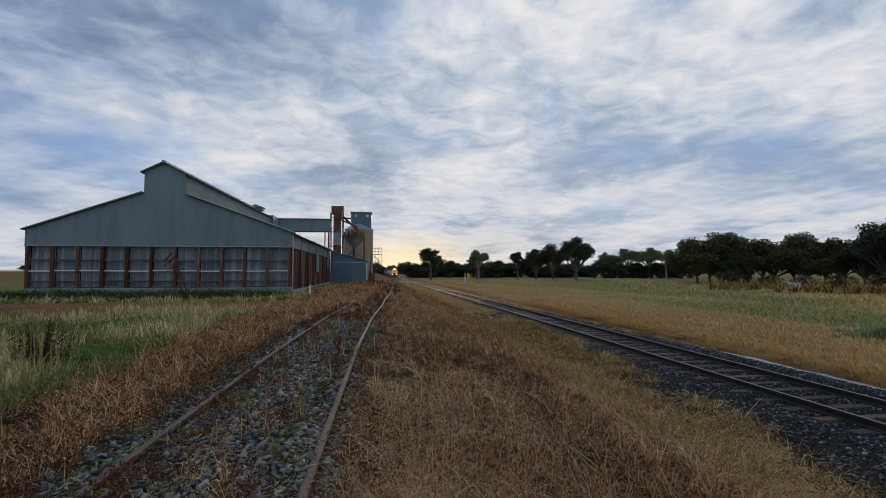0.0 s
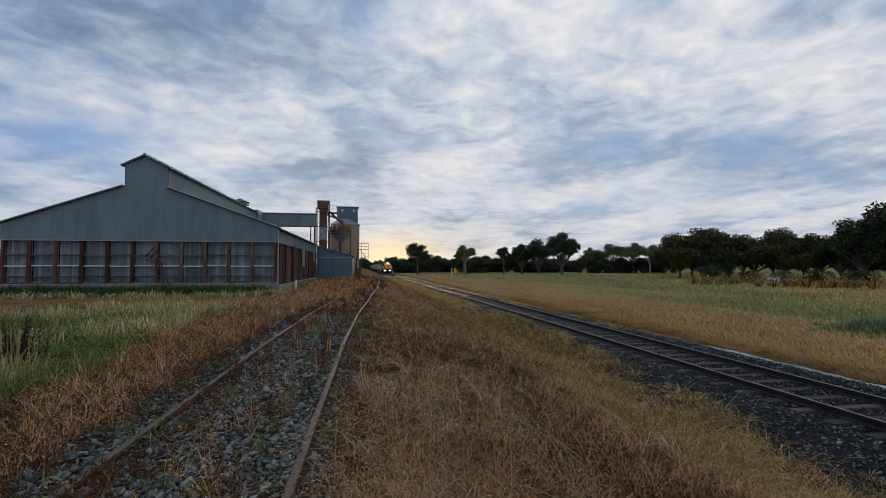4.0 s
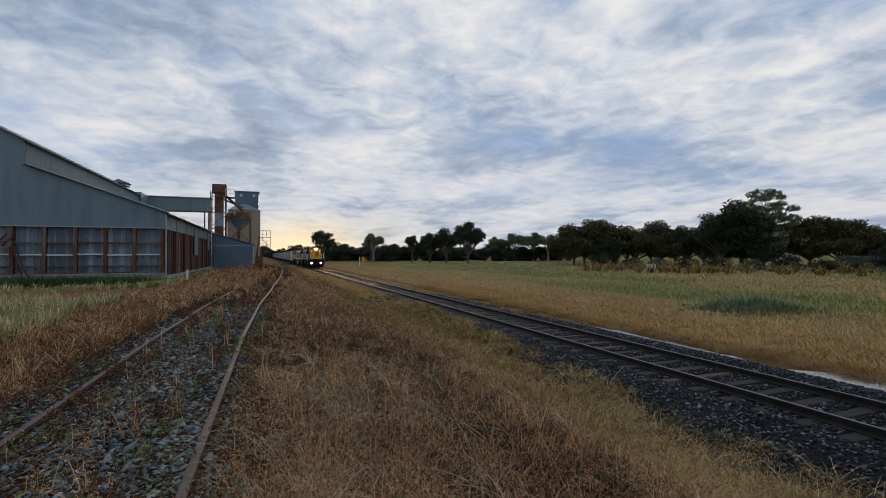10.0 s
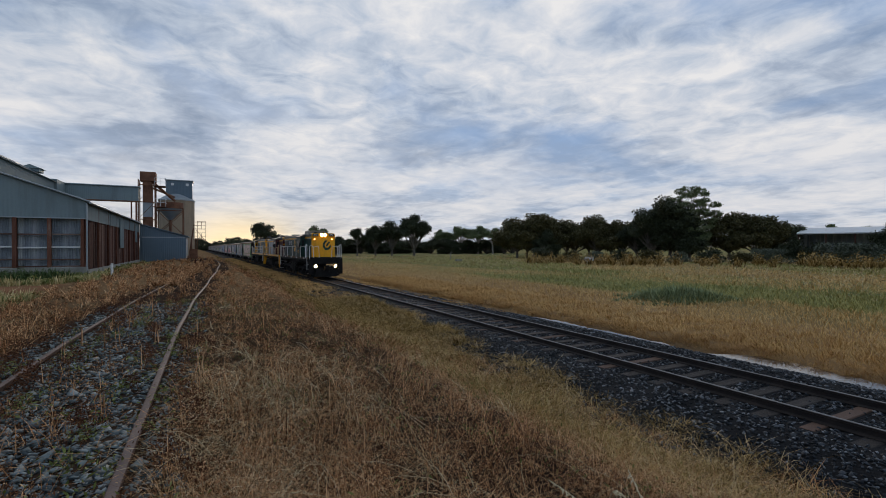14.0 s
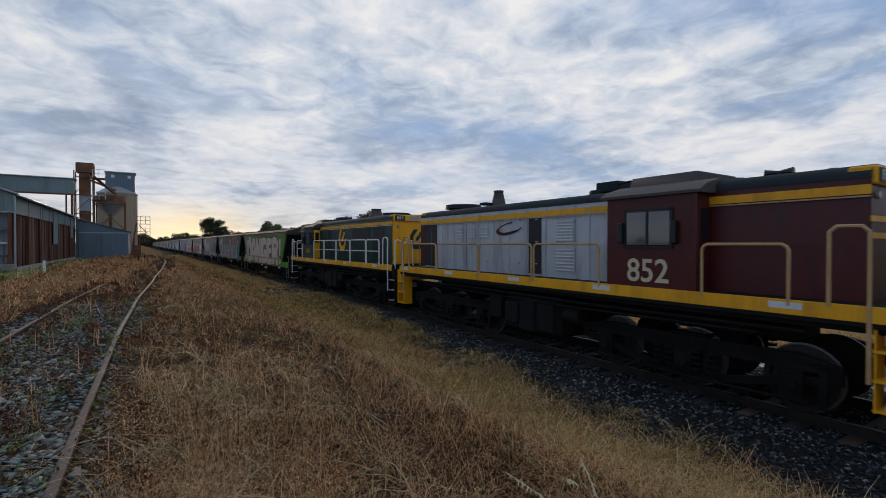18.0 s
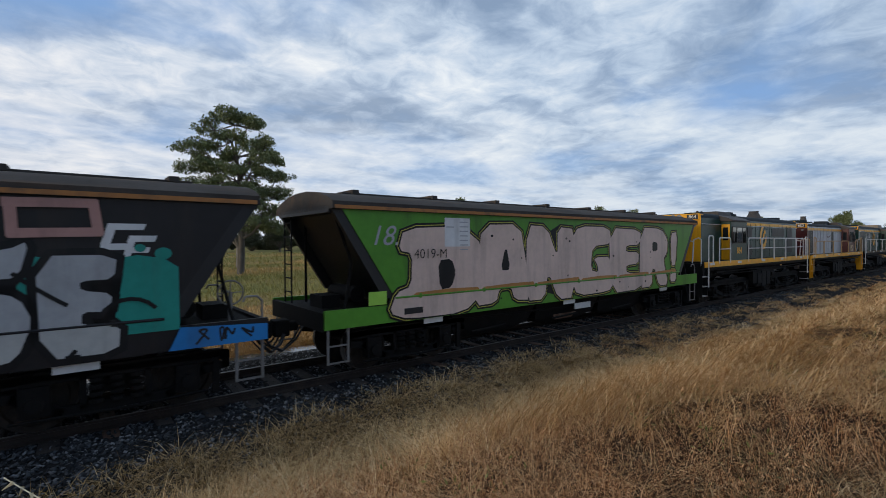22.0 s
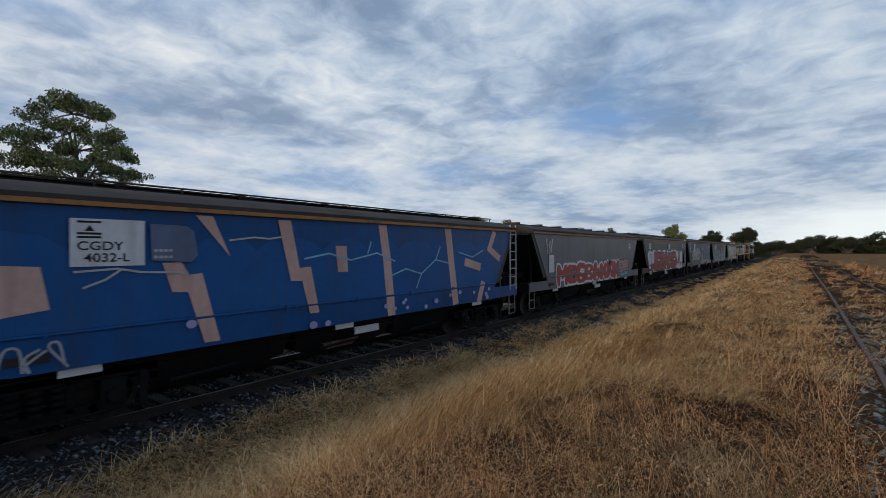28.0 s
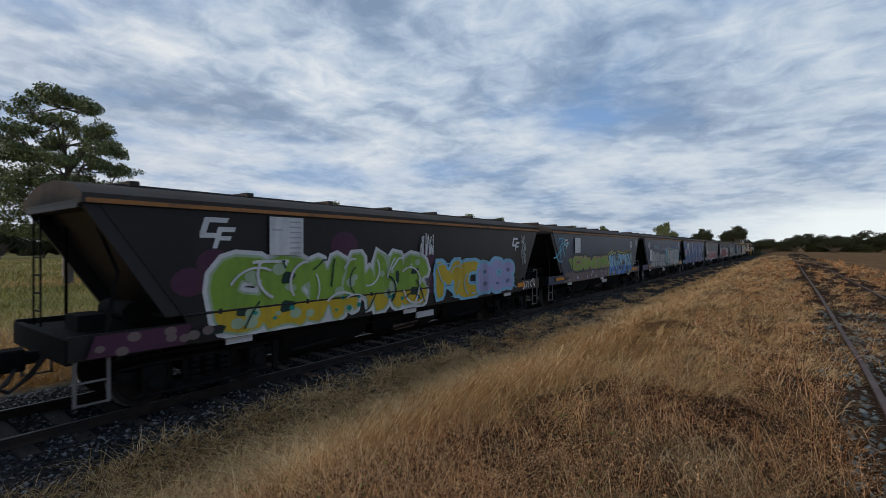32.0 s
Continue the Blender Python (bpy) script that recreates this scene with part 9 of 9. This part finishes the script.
    x, y, rad, r = scatter(n, 2.6, 22, 41, 1.3, (-120, 20))
    s = x - line_shift(y)
    core = np.exp(-((s - 0.85) / 0.8) ** 2 - ((y - 5.0) / 1.9) ** 2)
    keep = clear_of_rails(x, y, 0.1) & (s > -0.1) & (s < 4.6) & (y > -2.5) & (r.uniform(0, 1, n) < 0.03 + 0.62 * core + 0.06 * (wave(x, y, 0.9, 5.1) > 0.6))
    x, y = x[keep], y[keep]
    stuff("fallen_straw", [arcs(x, y, 11, r)], "straw", "long pale straw toppled and tangled on the bank", "grass")

    # soft olive and fawn tussocks at the foot of the bank, golden behind
    n = 24000
    x, y, rad, r = scatter(n, 2.6, 110, 51, 1.0)
    s = x - line_shift(y)
    edge = np.where(y > 0, 6.55 + np.clip((y - 5) * 0.06, 0, 1.5), 6.65 + np.minimum(-y * 0.14, 0.9)) + 0.5 * (wave(x, y, 1.3, 3.3) - 0.5)
    keep = (s > 3.5 + 1.5 * wave(x, y, 0.5, 1.2)) & (s < edge)
    x, y, s = x[keep], y[keep], s[keep]
    n = len(x)
    tall = r.uniform(0.16, 0.36, n) * np.where(s > 5.9, 0.8, 1.0)
    # thickest where the bank meets the stones
    k = 6200
    nx, ny = r.uniform(3.6, 7.6, k), r.uniform(-10, 24, k)
    ok = nx < 6.5 + 0.4 * (ny < -2) + np.clip((ny - 5) * 0.06, 0, 1.2) + 0.5 * (wave(nx, ny, 1.3, 3.3) - 0.5)
    nx, ny = nx[ok], ny[ok]
    x, y, tall = np.r_[x, nx], np.r_[y, ny], np.r_[tall, r.uniform(0.18, 0.42, len(nx))]
    thin = (y < -1) | (y > 13) | (wave(x, y, 1.2, 8.0) > 0.48) | (r.uniform(0, 1, len(x)) < 0.3)
    x, y, tall = x[thin], y[thin], tall[thin]
    n = len(x)
    back = y < 1.0 + r.normal(0, 1.5, n)
    half = ~back & (r.uniform(0, 1, n) < 0.6 + 0.3 * (y > 12))
    back |= ~half
    v, (bx, by, bh, bf) = tussocks(x[half], y[half], 20, 0.10, tall[half] * 0.85, np.full(half.sum(), 1.1), 0.0030, r, None, 0.9, 0.0009)
    m = 130000
    pick = r.randint(0, len(bx), m)
    curled = leaf_bits(bx[pick] + r.normal(0, 0.05, m), by[pick] + r.normal(0, 0.05, m), land(bx[pick], by[pick]) + bh[pick] * r.uniform(0.35, 1.0, m), np.maximum(0.017, bf[pick] * 0.0027) * r.uniform(0.5, 1.6, m), r)
    stuff("verge_grass", [v, curled], "olive_grass", "soft olive and fawn grass at the foot of the bank", "grass")
    v, _ = tussocks(x[back], y[back], 20, 0.10, tall[back] * 0.95, np.full(back.sum(), 1.2), 0.0030, r, 3.3, 0.9, 0.0010)
    stuff("verge_grass_gold", [v], "plume_grass", "soft fawn grass leaning over the ballast edge", "grass")

    # tall golden grass behind, thick along the middle of the bank
    n = 24000
    x, y, rad, r = scatter(n, 2.8, 110, 61, 1.05, (-196, -62))
    s = x - line_shift(y)
    keep = clear_of_rails(x, y, 0.1) & (s > np.where(y < -5, 0.2, 1.2) + 0.9 * wave(x, y, 0.6, 0.2) - 1.2 * (y < -14) - 2.6 * (y < -7) * (r.uniform(0, 1, n) < 0.6)) & (s < 5.9 + np.clip((-y - 5.0) * 0.16, 0, 1.35)) & (y < 1.0) & (wave(x, y, 0.8, 0.9) > 0.26) & ((rad > 5.0 + 1.4 * wave(x, y, 0.9, 3.1)) | (s > 3.4) | (r.uniform(0, 1, n) < 0.1))
    x, y, s = x[keep], y[keep], s[keep]
    n = len(x)
    tall = 0.16 + 0.40 * np.clip(wave(x, y, 0.7, 6.0), 0, 1) * np.exp(-((s - 3.4) / 1.8) ** 2)
    v, (bx, by, bh, bf) = tussocks(x, y, 22, 0.10, tall * r.uniform(0.8, 1.25, n), r.uniform(0.5, 1.5, n), 0.0028, r, 3.5, 0.9, 0.0009)
    stuff("golden_grass", [v], "gold_grass", "tall golden dry grass thick on the bank", "grass")
    # long stems bowed over by the wind
    k = 800
    cx, cy = 3.0 + r.normal(0, 1.0, k), -3.2 - 9.0 * r.uniform(0, 1, k) ** 1.4
    ok = (np.hypot(cx, cy) > 4.2) & (cx < 5.2) & (wave(cx, cy, 0.8, 0.9) > 0.35)
    stuff("bowed_stems", [arcs(cx[ok], cy[ok], 6, r, 0.0026, (0.35, 0.9), (0.18, 0.46), 3.6)], "gold_grass", "long golden stems bowed over by the wind", "grass")
    m = 26000
    pick = r.randint(0, len(bx), m)
    stuff("seed_heads", [leaf_bits(bx[pick] + r.normal(0, 0.06, m), by[pick] + r.normal(0, 0.06, m), land(bx[pick], by[pick]) + bh[pick] * r.uniform(0.7, 0.95, m), np.maximum(0.008, bf[pick] * 0.0016) * r.uniform(0.6, 1.3, m), r)], "straw", "fine feathery seed heads in the golden grass", "grass")

    # green weeds beside the siding, towards the shed, and sprigs between the rails
    n = 9000
    x, y, rad, r = scatter(n, 5.0, 60, 71, 1.05, (-2, 60))
    patch = wave(x, y, 0.5, 2.9)
    dirt = (y > 21.0 + 3 * (patch - 0.5)) & (y < 28)
    keep = (x < green_edge(y) + 0.5 * (patch - 0.5)) & clear_of_rails(x, y) & (~dirt) & ((patch > 0.40) | (r.uniform(0, 1, n) < 0.2))
    x, y, patch = x[keep], y[keep], patch[keep]
    n = len(x)
    blades, (bx, by, bh, bf) = tussocks(x, y, 9, 0.13, (0.14 + 0.32 * np.clip(patch, 0, 1)) * r.uniform(0.6, 1.3, n) * np.where(y > 29, 0.6, 1.0), np.full(n, 0.5), 0.011, r)
    m = 60000
    pick = r.randint(0, len(bx), m)
    pieces = [blades, leaf_bits(bx[pick] + r.normal(0, 0.08, m), by[pick] + r.normal(0, 0.08, m), land(bx[pick], by[pick]) + bh[pick] * r.uniform(0.1, 0.95, m), np.maximum(0.035, bf[pick] * 0.0048) * r.uniform(0.5, 1.4, m), r)]
    k = 6000
    cx, cy = r.uniform(-1.9, 0.5, 150), np.exp(r.uniform(np.log(1.9), np.log(16), 150))
    sel = r.randint(0, 150, k)
    sx = np.interp(cy[sel], SIDING_Y, SIDING_X) + cx[sel]
    pieces.append(leaf_bits(sx + r.normal(0, 0.07, k), cy[sel] + r.normal(0, 0.07, k), 0.05 + np.abs(r.normal(0, 0.06, k)), r.uniform(0.025, 0.065, k), r))
    k = 7000
    cx, cy = r.uniform(0.5, 5.5, 160), np.r_[r.uniform(2, 16, 110), r.uniform(-14, -2, 50)]
    sel = r.randint(0, 160, k)
    pieces.append(leaf_bits(cx[sel] + r.normal(0, 0.16, k), cy[sel] + r.normal(0, 0.16, k), land(cx[sel], cy[sel]) + 0.03 + np.abs(r.normal(0, 0.08, k)), r.uniform(0.02, 0.06, k), r))
    stuff("green_weeds", pieces, "green_weed", "fresh green weeds beside the old siding", "weeds")
    # a dark rank band along the foot of the shed
    k = 900
    cx, cy = r.uniform(-27, -7, k), 33.5 + r.normal(0, 1.3, k)
    ok = (cy < 36.6) & (wave(cx, cy, 0.45, 5.2) > 0.32)
    cx, cy = cx[ok], cy[ok]
    band, (bx, by, bh, bf) = tussocks(cx, cy, 16, 0.3, r.uniform(0.25, 0.75, len(cx)), np.full(len(cx), 0.5), 0.012, r)
    m = 9000
    pick = r.randint(0, len(bx), m)
    leaves = leaf_bits(bx[pick] + r.normal(0, 0.12, m), by[pick] + r.normal(0, 0.12, m), land(bx[pick], by[pick]) + bh[pick] * r.uniform(0.1, 0.95, m), r.uniform(0.06, 0.16, m), r)
    stuff("shed_weeds", [band, leaves], "rank_dark", "dark rank weeds along the foot of the shed", "weeds")
    # a bright low patch of new grass
    n = 1300
    x, y = r.normal(-5.6, 0.55, n), r.normal(10.0, 0.9, n)
    keep = (x < green_edge(y)) & (wave(x, y, 1.5, 1.0) > 0.4)
    x, y = x[keep], y[keep]
    v, _ = tussocks(x, y, 16, 0.10, np.full(len(x), 0.24), np.full(len(x), 0.6), 0.007, r)
    stuff("new_grass", [v], "lawn_green", "bright low patch of fresh green grass", "grass")
    # straw-coloured tops among them and along the shed's foot
    n = 8000
    x, y, rad, r = scatter(n, 5.5, 60, 73, 0.9, (-1, 60))
    keep = (x < -4.8) & clear_of_rails(x, y) & (wave(x, y, 0.6, 4.4) > np.where(y < 13, 0.50, 0.43)) & ~((y > 22.0) & (y < 27.5))
    x, y = x[keep], y[keep]
    n = len(x)
    v, _ = tussocks(x, y, 20, 0.12, r.uniform(0.28, 0.65, n) * np.where(y > 29, 0.55, 1.0), np.full(n, 0.35), 0.008, r)
    stuff("pale_tops", [v], "pale_top", "pale seeding grass tops among green weeds", "grass")

    # the paddock beyond the line
    n = 300000
    x, y, rad, r = scatter(n, 13, 150, 81, 1.15, (-190, -4))
    s = x - line_shift(y)
    keep = (s > 14.0 + 0.5 * wave(x, y, 1.4, 0.3) - 0.8 * (y < 0.5) - 0.8 * (y > 28))
    x, y, rad = x[keep], y[keep], rad[keep]
    n = len(x)
    s = x - line_shift(y)
    g = wave(x * 0.5, y * 0.16, 0.32, 1.1) + 0.25 * wave(x, y, 0.4, 2.0)
    green = (s > 21 + 6 * wave(x, y, 0.2, 3.0)) & (g + r.normal(0, 0.09, n) > 0.60)
    lush = np.exp(-((x - 23.4) / 2.2) ** 2 - ((y - 16.6) / 1.8) ** 2) * 0.75 + np.exp(-((x - 27) / 5.0) ** 2 - ((y - 10) / 7.0) ** 2) * 0.3
    green |= lush > 0.25
    hh = np.where(green, r.uniform(0.15, 0.35, n), r.uniform(0.10, 0.26, n)) * (1 + 0.9 * (s > 34) * r.uniform(0, 1, n)) + lush * r.uniform(0.2, 0.9, n)
    v, f = strip_blades(x, y, land(x, y), hh, hh * r.uniform(0.2, 0.8, n), 2.4 + r.normal(0, 1.7, n), np.maximum(0.006, rad * 0.0009), r.uniform(0.3, 0.9, n), r)
    stuff("paddock_grass", [(v, f[np.repeat(~green, 3)])], "field_grass", "dry tan grass of the wide paddock", "grass")
    stuff("paddock_green", [(v, f[np.repeat(green, 3)])], "field_green", "green swathes of grass in the paddock", "grass")
    m = 26000
    x, y, rad, r = scatter(m, 28, 130, 82, 0.9, (-100, -10))
    keep = (x > 26) & (wave(x, y, 0.14, 2.6) > 0.5)
    x, y, rad = x[keep], y[keep], rad[keep]
    m = len(x)
    stuff("paddock_seed_tops", [leaf_bits(x, y, land(x, y) + r.uniform(0.35, 0.95, m), np.maximum(0.10, rad * 0.0034) * r.uniform(0.6, 1.4, m), r)], "straw", "pale seeding tops standing over the paddock grass", "grass")
    # low orange-tan tufts down to the ditch
    m = 4400
    s, y = 13.55 + 4.5 * r.uniform(0, 1, m) ** 2.0, r.uniform(-22, 42, m)
    s = s + 0.35 * wave(s, y, 1.2, 0.7) - 0.3
    x = s + line_shift(y)
    v, _ = tussocks(x, y, 26, 0.17, r.uniform(0.14, 0.32, m), np.full(m, 0.8), 0.007, r, 2.4, 0.8, 0.0006)
    stuff("ditch_grass", [v], "ditch_tan", "low orange-tan grass along the ditch", "grass")
    # a rank green clump out in it
    m = 190
    cx, cy = r.normal(23.4, 1.5, m), r.normal(16.7, 1.1, m)
    tall = 0.75 * np.exp(-((cx - 23.4) / 2.6) ** 2 - ((cy - 16.7) / 2.0) ** 2) * r.uniform(0.4, 1.2, m) + 0.15
    v, _ = tussocks(cx, cy, 60, 0.22, tall, np.full(m, 0.45), 0.02, r)
    stuff("rank_grass", [v], "rank_green", "rank grey-green grass clump in the paddock", "grass")
    # plumed clumps along the foot of the trees
    m = 60
    a = np.radians(r.uniform(-72, -38, m))
    d = r.uniform(74, 92, m)
    cx, cy = -np.sin(a) * d, np.cos(a) * d
    v, (bx, by, bh, bf) = tussocks(cx, cy, 60, 0.4, r.uniform(0.9, 1.7, m), np.full(m, 0.5), 0.03, r)
    k = 4000
    pick = r.randint(0, len(bx), k)
    stuff("plumed_grass", [v, leaf_bits(bx[pick] + r.normal(0, 0.2, k), by[pick] + r.normal(0, 0.2, k), land(bx[pick], by[pick]) + bh[pick] * r.uniform(0.8, 1.15, k), r.uniform(0.2, 0.5, k), r)], "olive_grass", "pale plumed grass clumps below the far trees", "grass")

    # tan grass that has crept over the stones further along the line
    m = 5200
    y = 16 + 110 * r.uniform(0, 1, m) ** 1.5
    o = np.where(r.uniform(0, 1, m) < 0.7, -1.25 - 1.7 * r.uniform(0, 1, m) ** 0.6, 1.5 + 1.6 * r.uniform(0, 1, m))
    o = np.where((r.uniform(0, 1, m) < 0.12) & (y > 40), r.uniform(-0.6, 0.6, m), o)
    ok = r.uniform(0, 1, m) < np.clip((y - 14) / 30, 0, 1)
    x, y = (9.15 + line_shift(y) + o)[ok], y[ok]
    v, _ = tussocks(x, y, 12, 0.16, r.uniform(0.10, 0.24, len(x)), np.full(len(x), 0.9), 0.005, r, 2.4, 0.8, 0.0010)
    stuff("line_grass", [v], "ditch_tan", "low tan grass creeping over the far ballast", "grass")

    # the dead dock bush on the green flat
    m, k = 44, 90
    u, w = r.normal(-5.5, 0.16, m), r.normal(8.5, 0.12, m)
    h = r.uniform(0.5, 1.0, m)
    out = r.uniform(0.0, 0.16, m)
    turn = np.arctan2(w - 8.5, u + 5.5)
    pieces = [strip_blades(u, w, land(u, w), h, out, turn, np.full(m, 0.022), np.full(m, 0.1), r)]
    f = np.tile(np.linspace(0.25, 1.0, k), m)
    q = np.repeat(np.arange(m), k)
    pieces.append(leaf_bits(u[q] + np.cos(turn[q]) * out[q] * f + r.normal(0, 0.02, m * k), w[q] + np.sin(turn[q]) * out[q] * f + r.normal(0, 0.02, m * k), land(u[q], w[q]) + h[q] * f, r.uniform(0.02, 0.045, m * k), r))
    ob = stuff("dead_bush", pieces, "dead_dark", "dark dead dock bush with upright seed spikes", "bush")
    ob["kind"] = ""

    # wild oat ears close to the stand
    rng = random.Random(3)
    sh = Shape()
    for i in range(9):
        bx, by, h = 1.55 + rng.uniform(-0.3, 1.4), rng.uniform(-0.9, 2.6), rng.uniform(0.35, 0.5)
        if i < 2:
            bx, by, h = (1.42, -0.30, 1.02) if i else (1.35, -0.06, 0.98)
        if i >= 2 and math.hypot(bx, by) < 1.9:
            continue
        tx, ty = rng.uniform(-0.25, 0.25), rng.uniform(-0.25, 0.25)
        b = Vector((bx, by, float(land(np.array([bx]), np.array([by]))[0])))
        pts = [b + Vector((tx * f * f * 1.6, ty * f * f * 1.6, h * (f - 0.12 * f ** 3))) for f in (0, 0.3, 0.6, 0.8, 1.0, 1.12)]
        sh.tube(pts, 0.0022, 4)
        for j in range(16):
            f = 0.72 + 0.4 * j / 16
            p = b + Vector((tx * f * f * 1.6, ty * f * f * 1.6, h * (f - 0.12 * f ** 3)))
            d = Vector((rng.uniform(-1, 1), rng.uniform(-1, 1), -0.6 + rng.uniform(-0.5, 0.4))).normalized()
            sh.cone(p, p + d * 0.03, 0.006, 0.001, 4, False)
    tagged(sh.obj("wild_oats", "pale_ear", None, smooth=0), "drooping pale wild oat ears close by", "grass", kind="stuff")


def chips(n, cx, cy, cz, size, r, flat=0.6):
    """Angular stones of eight faces."""
    base = np.array([[1, 0, 0], [-1, 0, 0], [0, 1, 0], [0, -1, 0], [0, 0, 1], [0, 0, -1]], float)
    tri = np.array([[0, 2, 4], [2, 1, 4], [1, 3, 4], [3, 0, 4], [2, 0, 5], [1, 2, 5], [3, 1, 5], [0, 3, 5]])
    v = base[None] * r.uniform(0.55, 1.25, (n, 6, 1)) + r.normal(0, 0.16, (n, 6, 3))
    v[:, :, 2] *= flat
    a = r.uniform(0, 6.28, n)
    c, s = np.cos(a)[:, None], np.sin(a)[:, None]
    tx, ty = r.normal(0, 0.35, (n, 1)), r.normal(0, 0.35, (n, 1))
    x, y, z = v[:, :, 0] * c - v[:, :, 1] * s, v[:, :, 0] * s + v[:, :, 1] * c, v[:, :, 2]
    z = z + tx * x + ty * y
    k = size[:, None]
    p = np.stack([x * k + cx[:, None], y * k + cy[:, None], z * k + cz[:, None]], 2).reshape(-1, 3)
    f = (np.arange(n)[:, None, None] * 6 + tri).reshape(-1, 3)
    return p, f


def make_stones():
    r = np.random.RandomState(9)
    # main line: shoulders and between the rails, finest near the stand
    n = 80000
    y = np.sign(r.uniform(-1, 1, n)) * 30 * r.uniform(0, 1, n) ** 1.4
    off = r.uniform(-3.45, 3.0, n)
    mx = 9.15 + line_shift(y)
    bed = np.interp(off, [-3.2, -3.0, -2.55, -1.75, -1.0, 0, 1.0, 1.75, 2.5, 3.1], [-0.42, -0.34, -0.22, -0.14, -0.165, -0.17, -0.165, -0.14, -0.24, -0.5])
    keep = (np.abs(np.abs(off) - 0.7525) > 0.06) & ((np.abs(off) > 1.3) | (((y + 300) % 0.66 > 0.16) & ((y + 300) % 0.66 < 0.5)) | (r.uniform(0, 1, n) < 0.12))
    y, off, mx, bed = y[keep], off[keep], mx[keep], bed[keep]
    n = len(y)
    stuff("ballast_stones", [chips(n, mx + off, y, np.maximum(RAIL_Z + bed + 0.012, land(mx + off, y) + 0.03), r.uniform(0.016, 0.044, n), r)], "stones_dark", "loose dark angular ballast stones", "stones")
    n = 27000
    y = np.exp(r.uniform(np.log(2.2), np.log(15), n)) * np.where(r.uniform(0, 1, n) < 0.7, 1, -1)
    y[:6500] = r.uniform(-2.4, 2.4, 6500)
    off = r.uniform(-2.1, 0.45, n)
    x = np.interp(y, SIDING_Y, SIDING_X) + off
    keep = (np.abs(off) > 0.05) & (np.abs(off + 1.505) > 0.05) & (wave(x, y, 1.3, 0.4) < 0.85) & (off < 0.12 + 0.33 * r.uniform(0, 1, n)) & (off > -1.72 - 0.38 * r.uniform(0, 1, n))
    x, y = x[keep], y[keep]
    n = len(x)
    stuff("siding_gravel", [chips(n, x, y, np.full(n, 0.042), 0.015 + 0.045 * r.uniform(0, 1, n) ** 2.6, r, 0.30)], "stones_blue", "blue-grey gravel between the siding rails", "gravel")


make_plants()
make_stones()

# ---- the ditch water beyond the main line ----
glassy("ditch_water", (0.06, 0.05, 0.04), 0.06)
rim = []
for i in range(230):
    yy = -11.0 + i * 0.14
    near = 12.2 + main_x(yy) - 9.15
    reach = 1.25 + 0.20 * math.sin(yy * 0.9 + 0.8) + 0.13 * math.sin(yy * 2.3) + 0.09 * math.sin(yy * 5.3 + 1.0) + 0.07 * math.sin(yy * 11.7)
    reach *= (1 - math.exp(-((yy - 8.6) / 0.8) ** 2)) * math.exp(-((yy - 5.0) / 13.0) ** 4) * (1 - 0.4 * (yy > 9))
    rim.append([(near, yy, -1.40), (near + max(0.01, reach), yy, -1.40)])
tagged(Shape().loft(rim, False, False).obj("ditch_water", "ditch_water", None, smooth=0), "still muddy water in the ditch beside the line", "water", kind="structure")

motions()
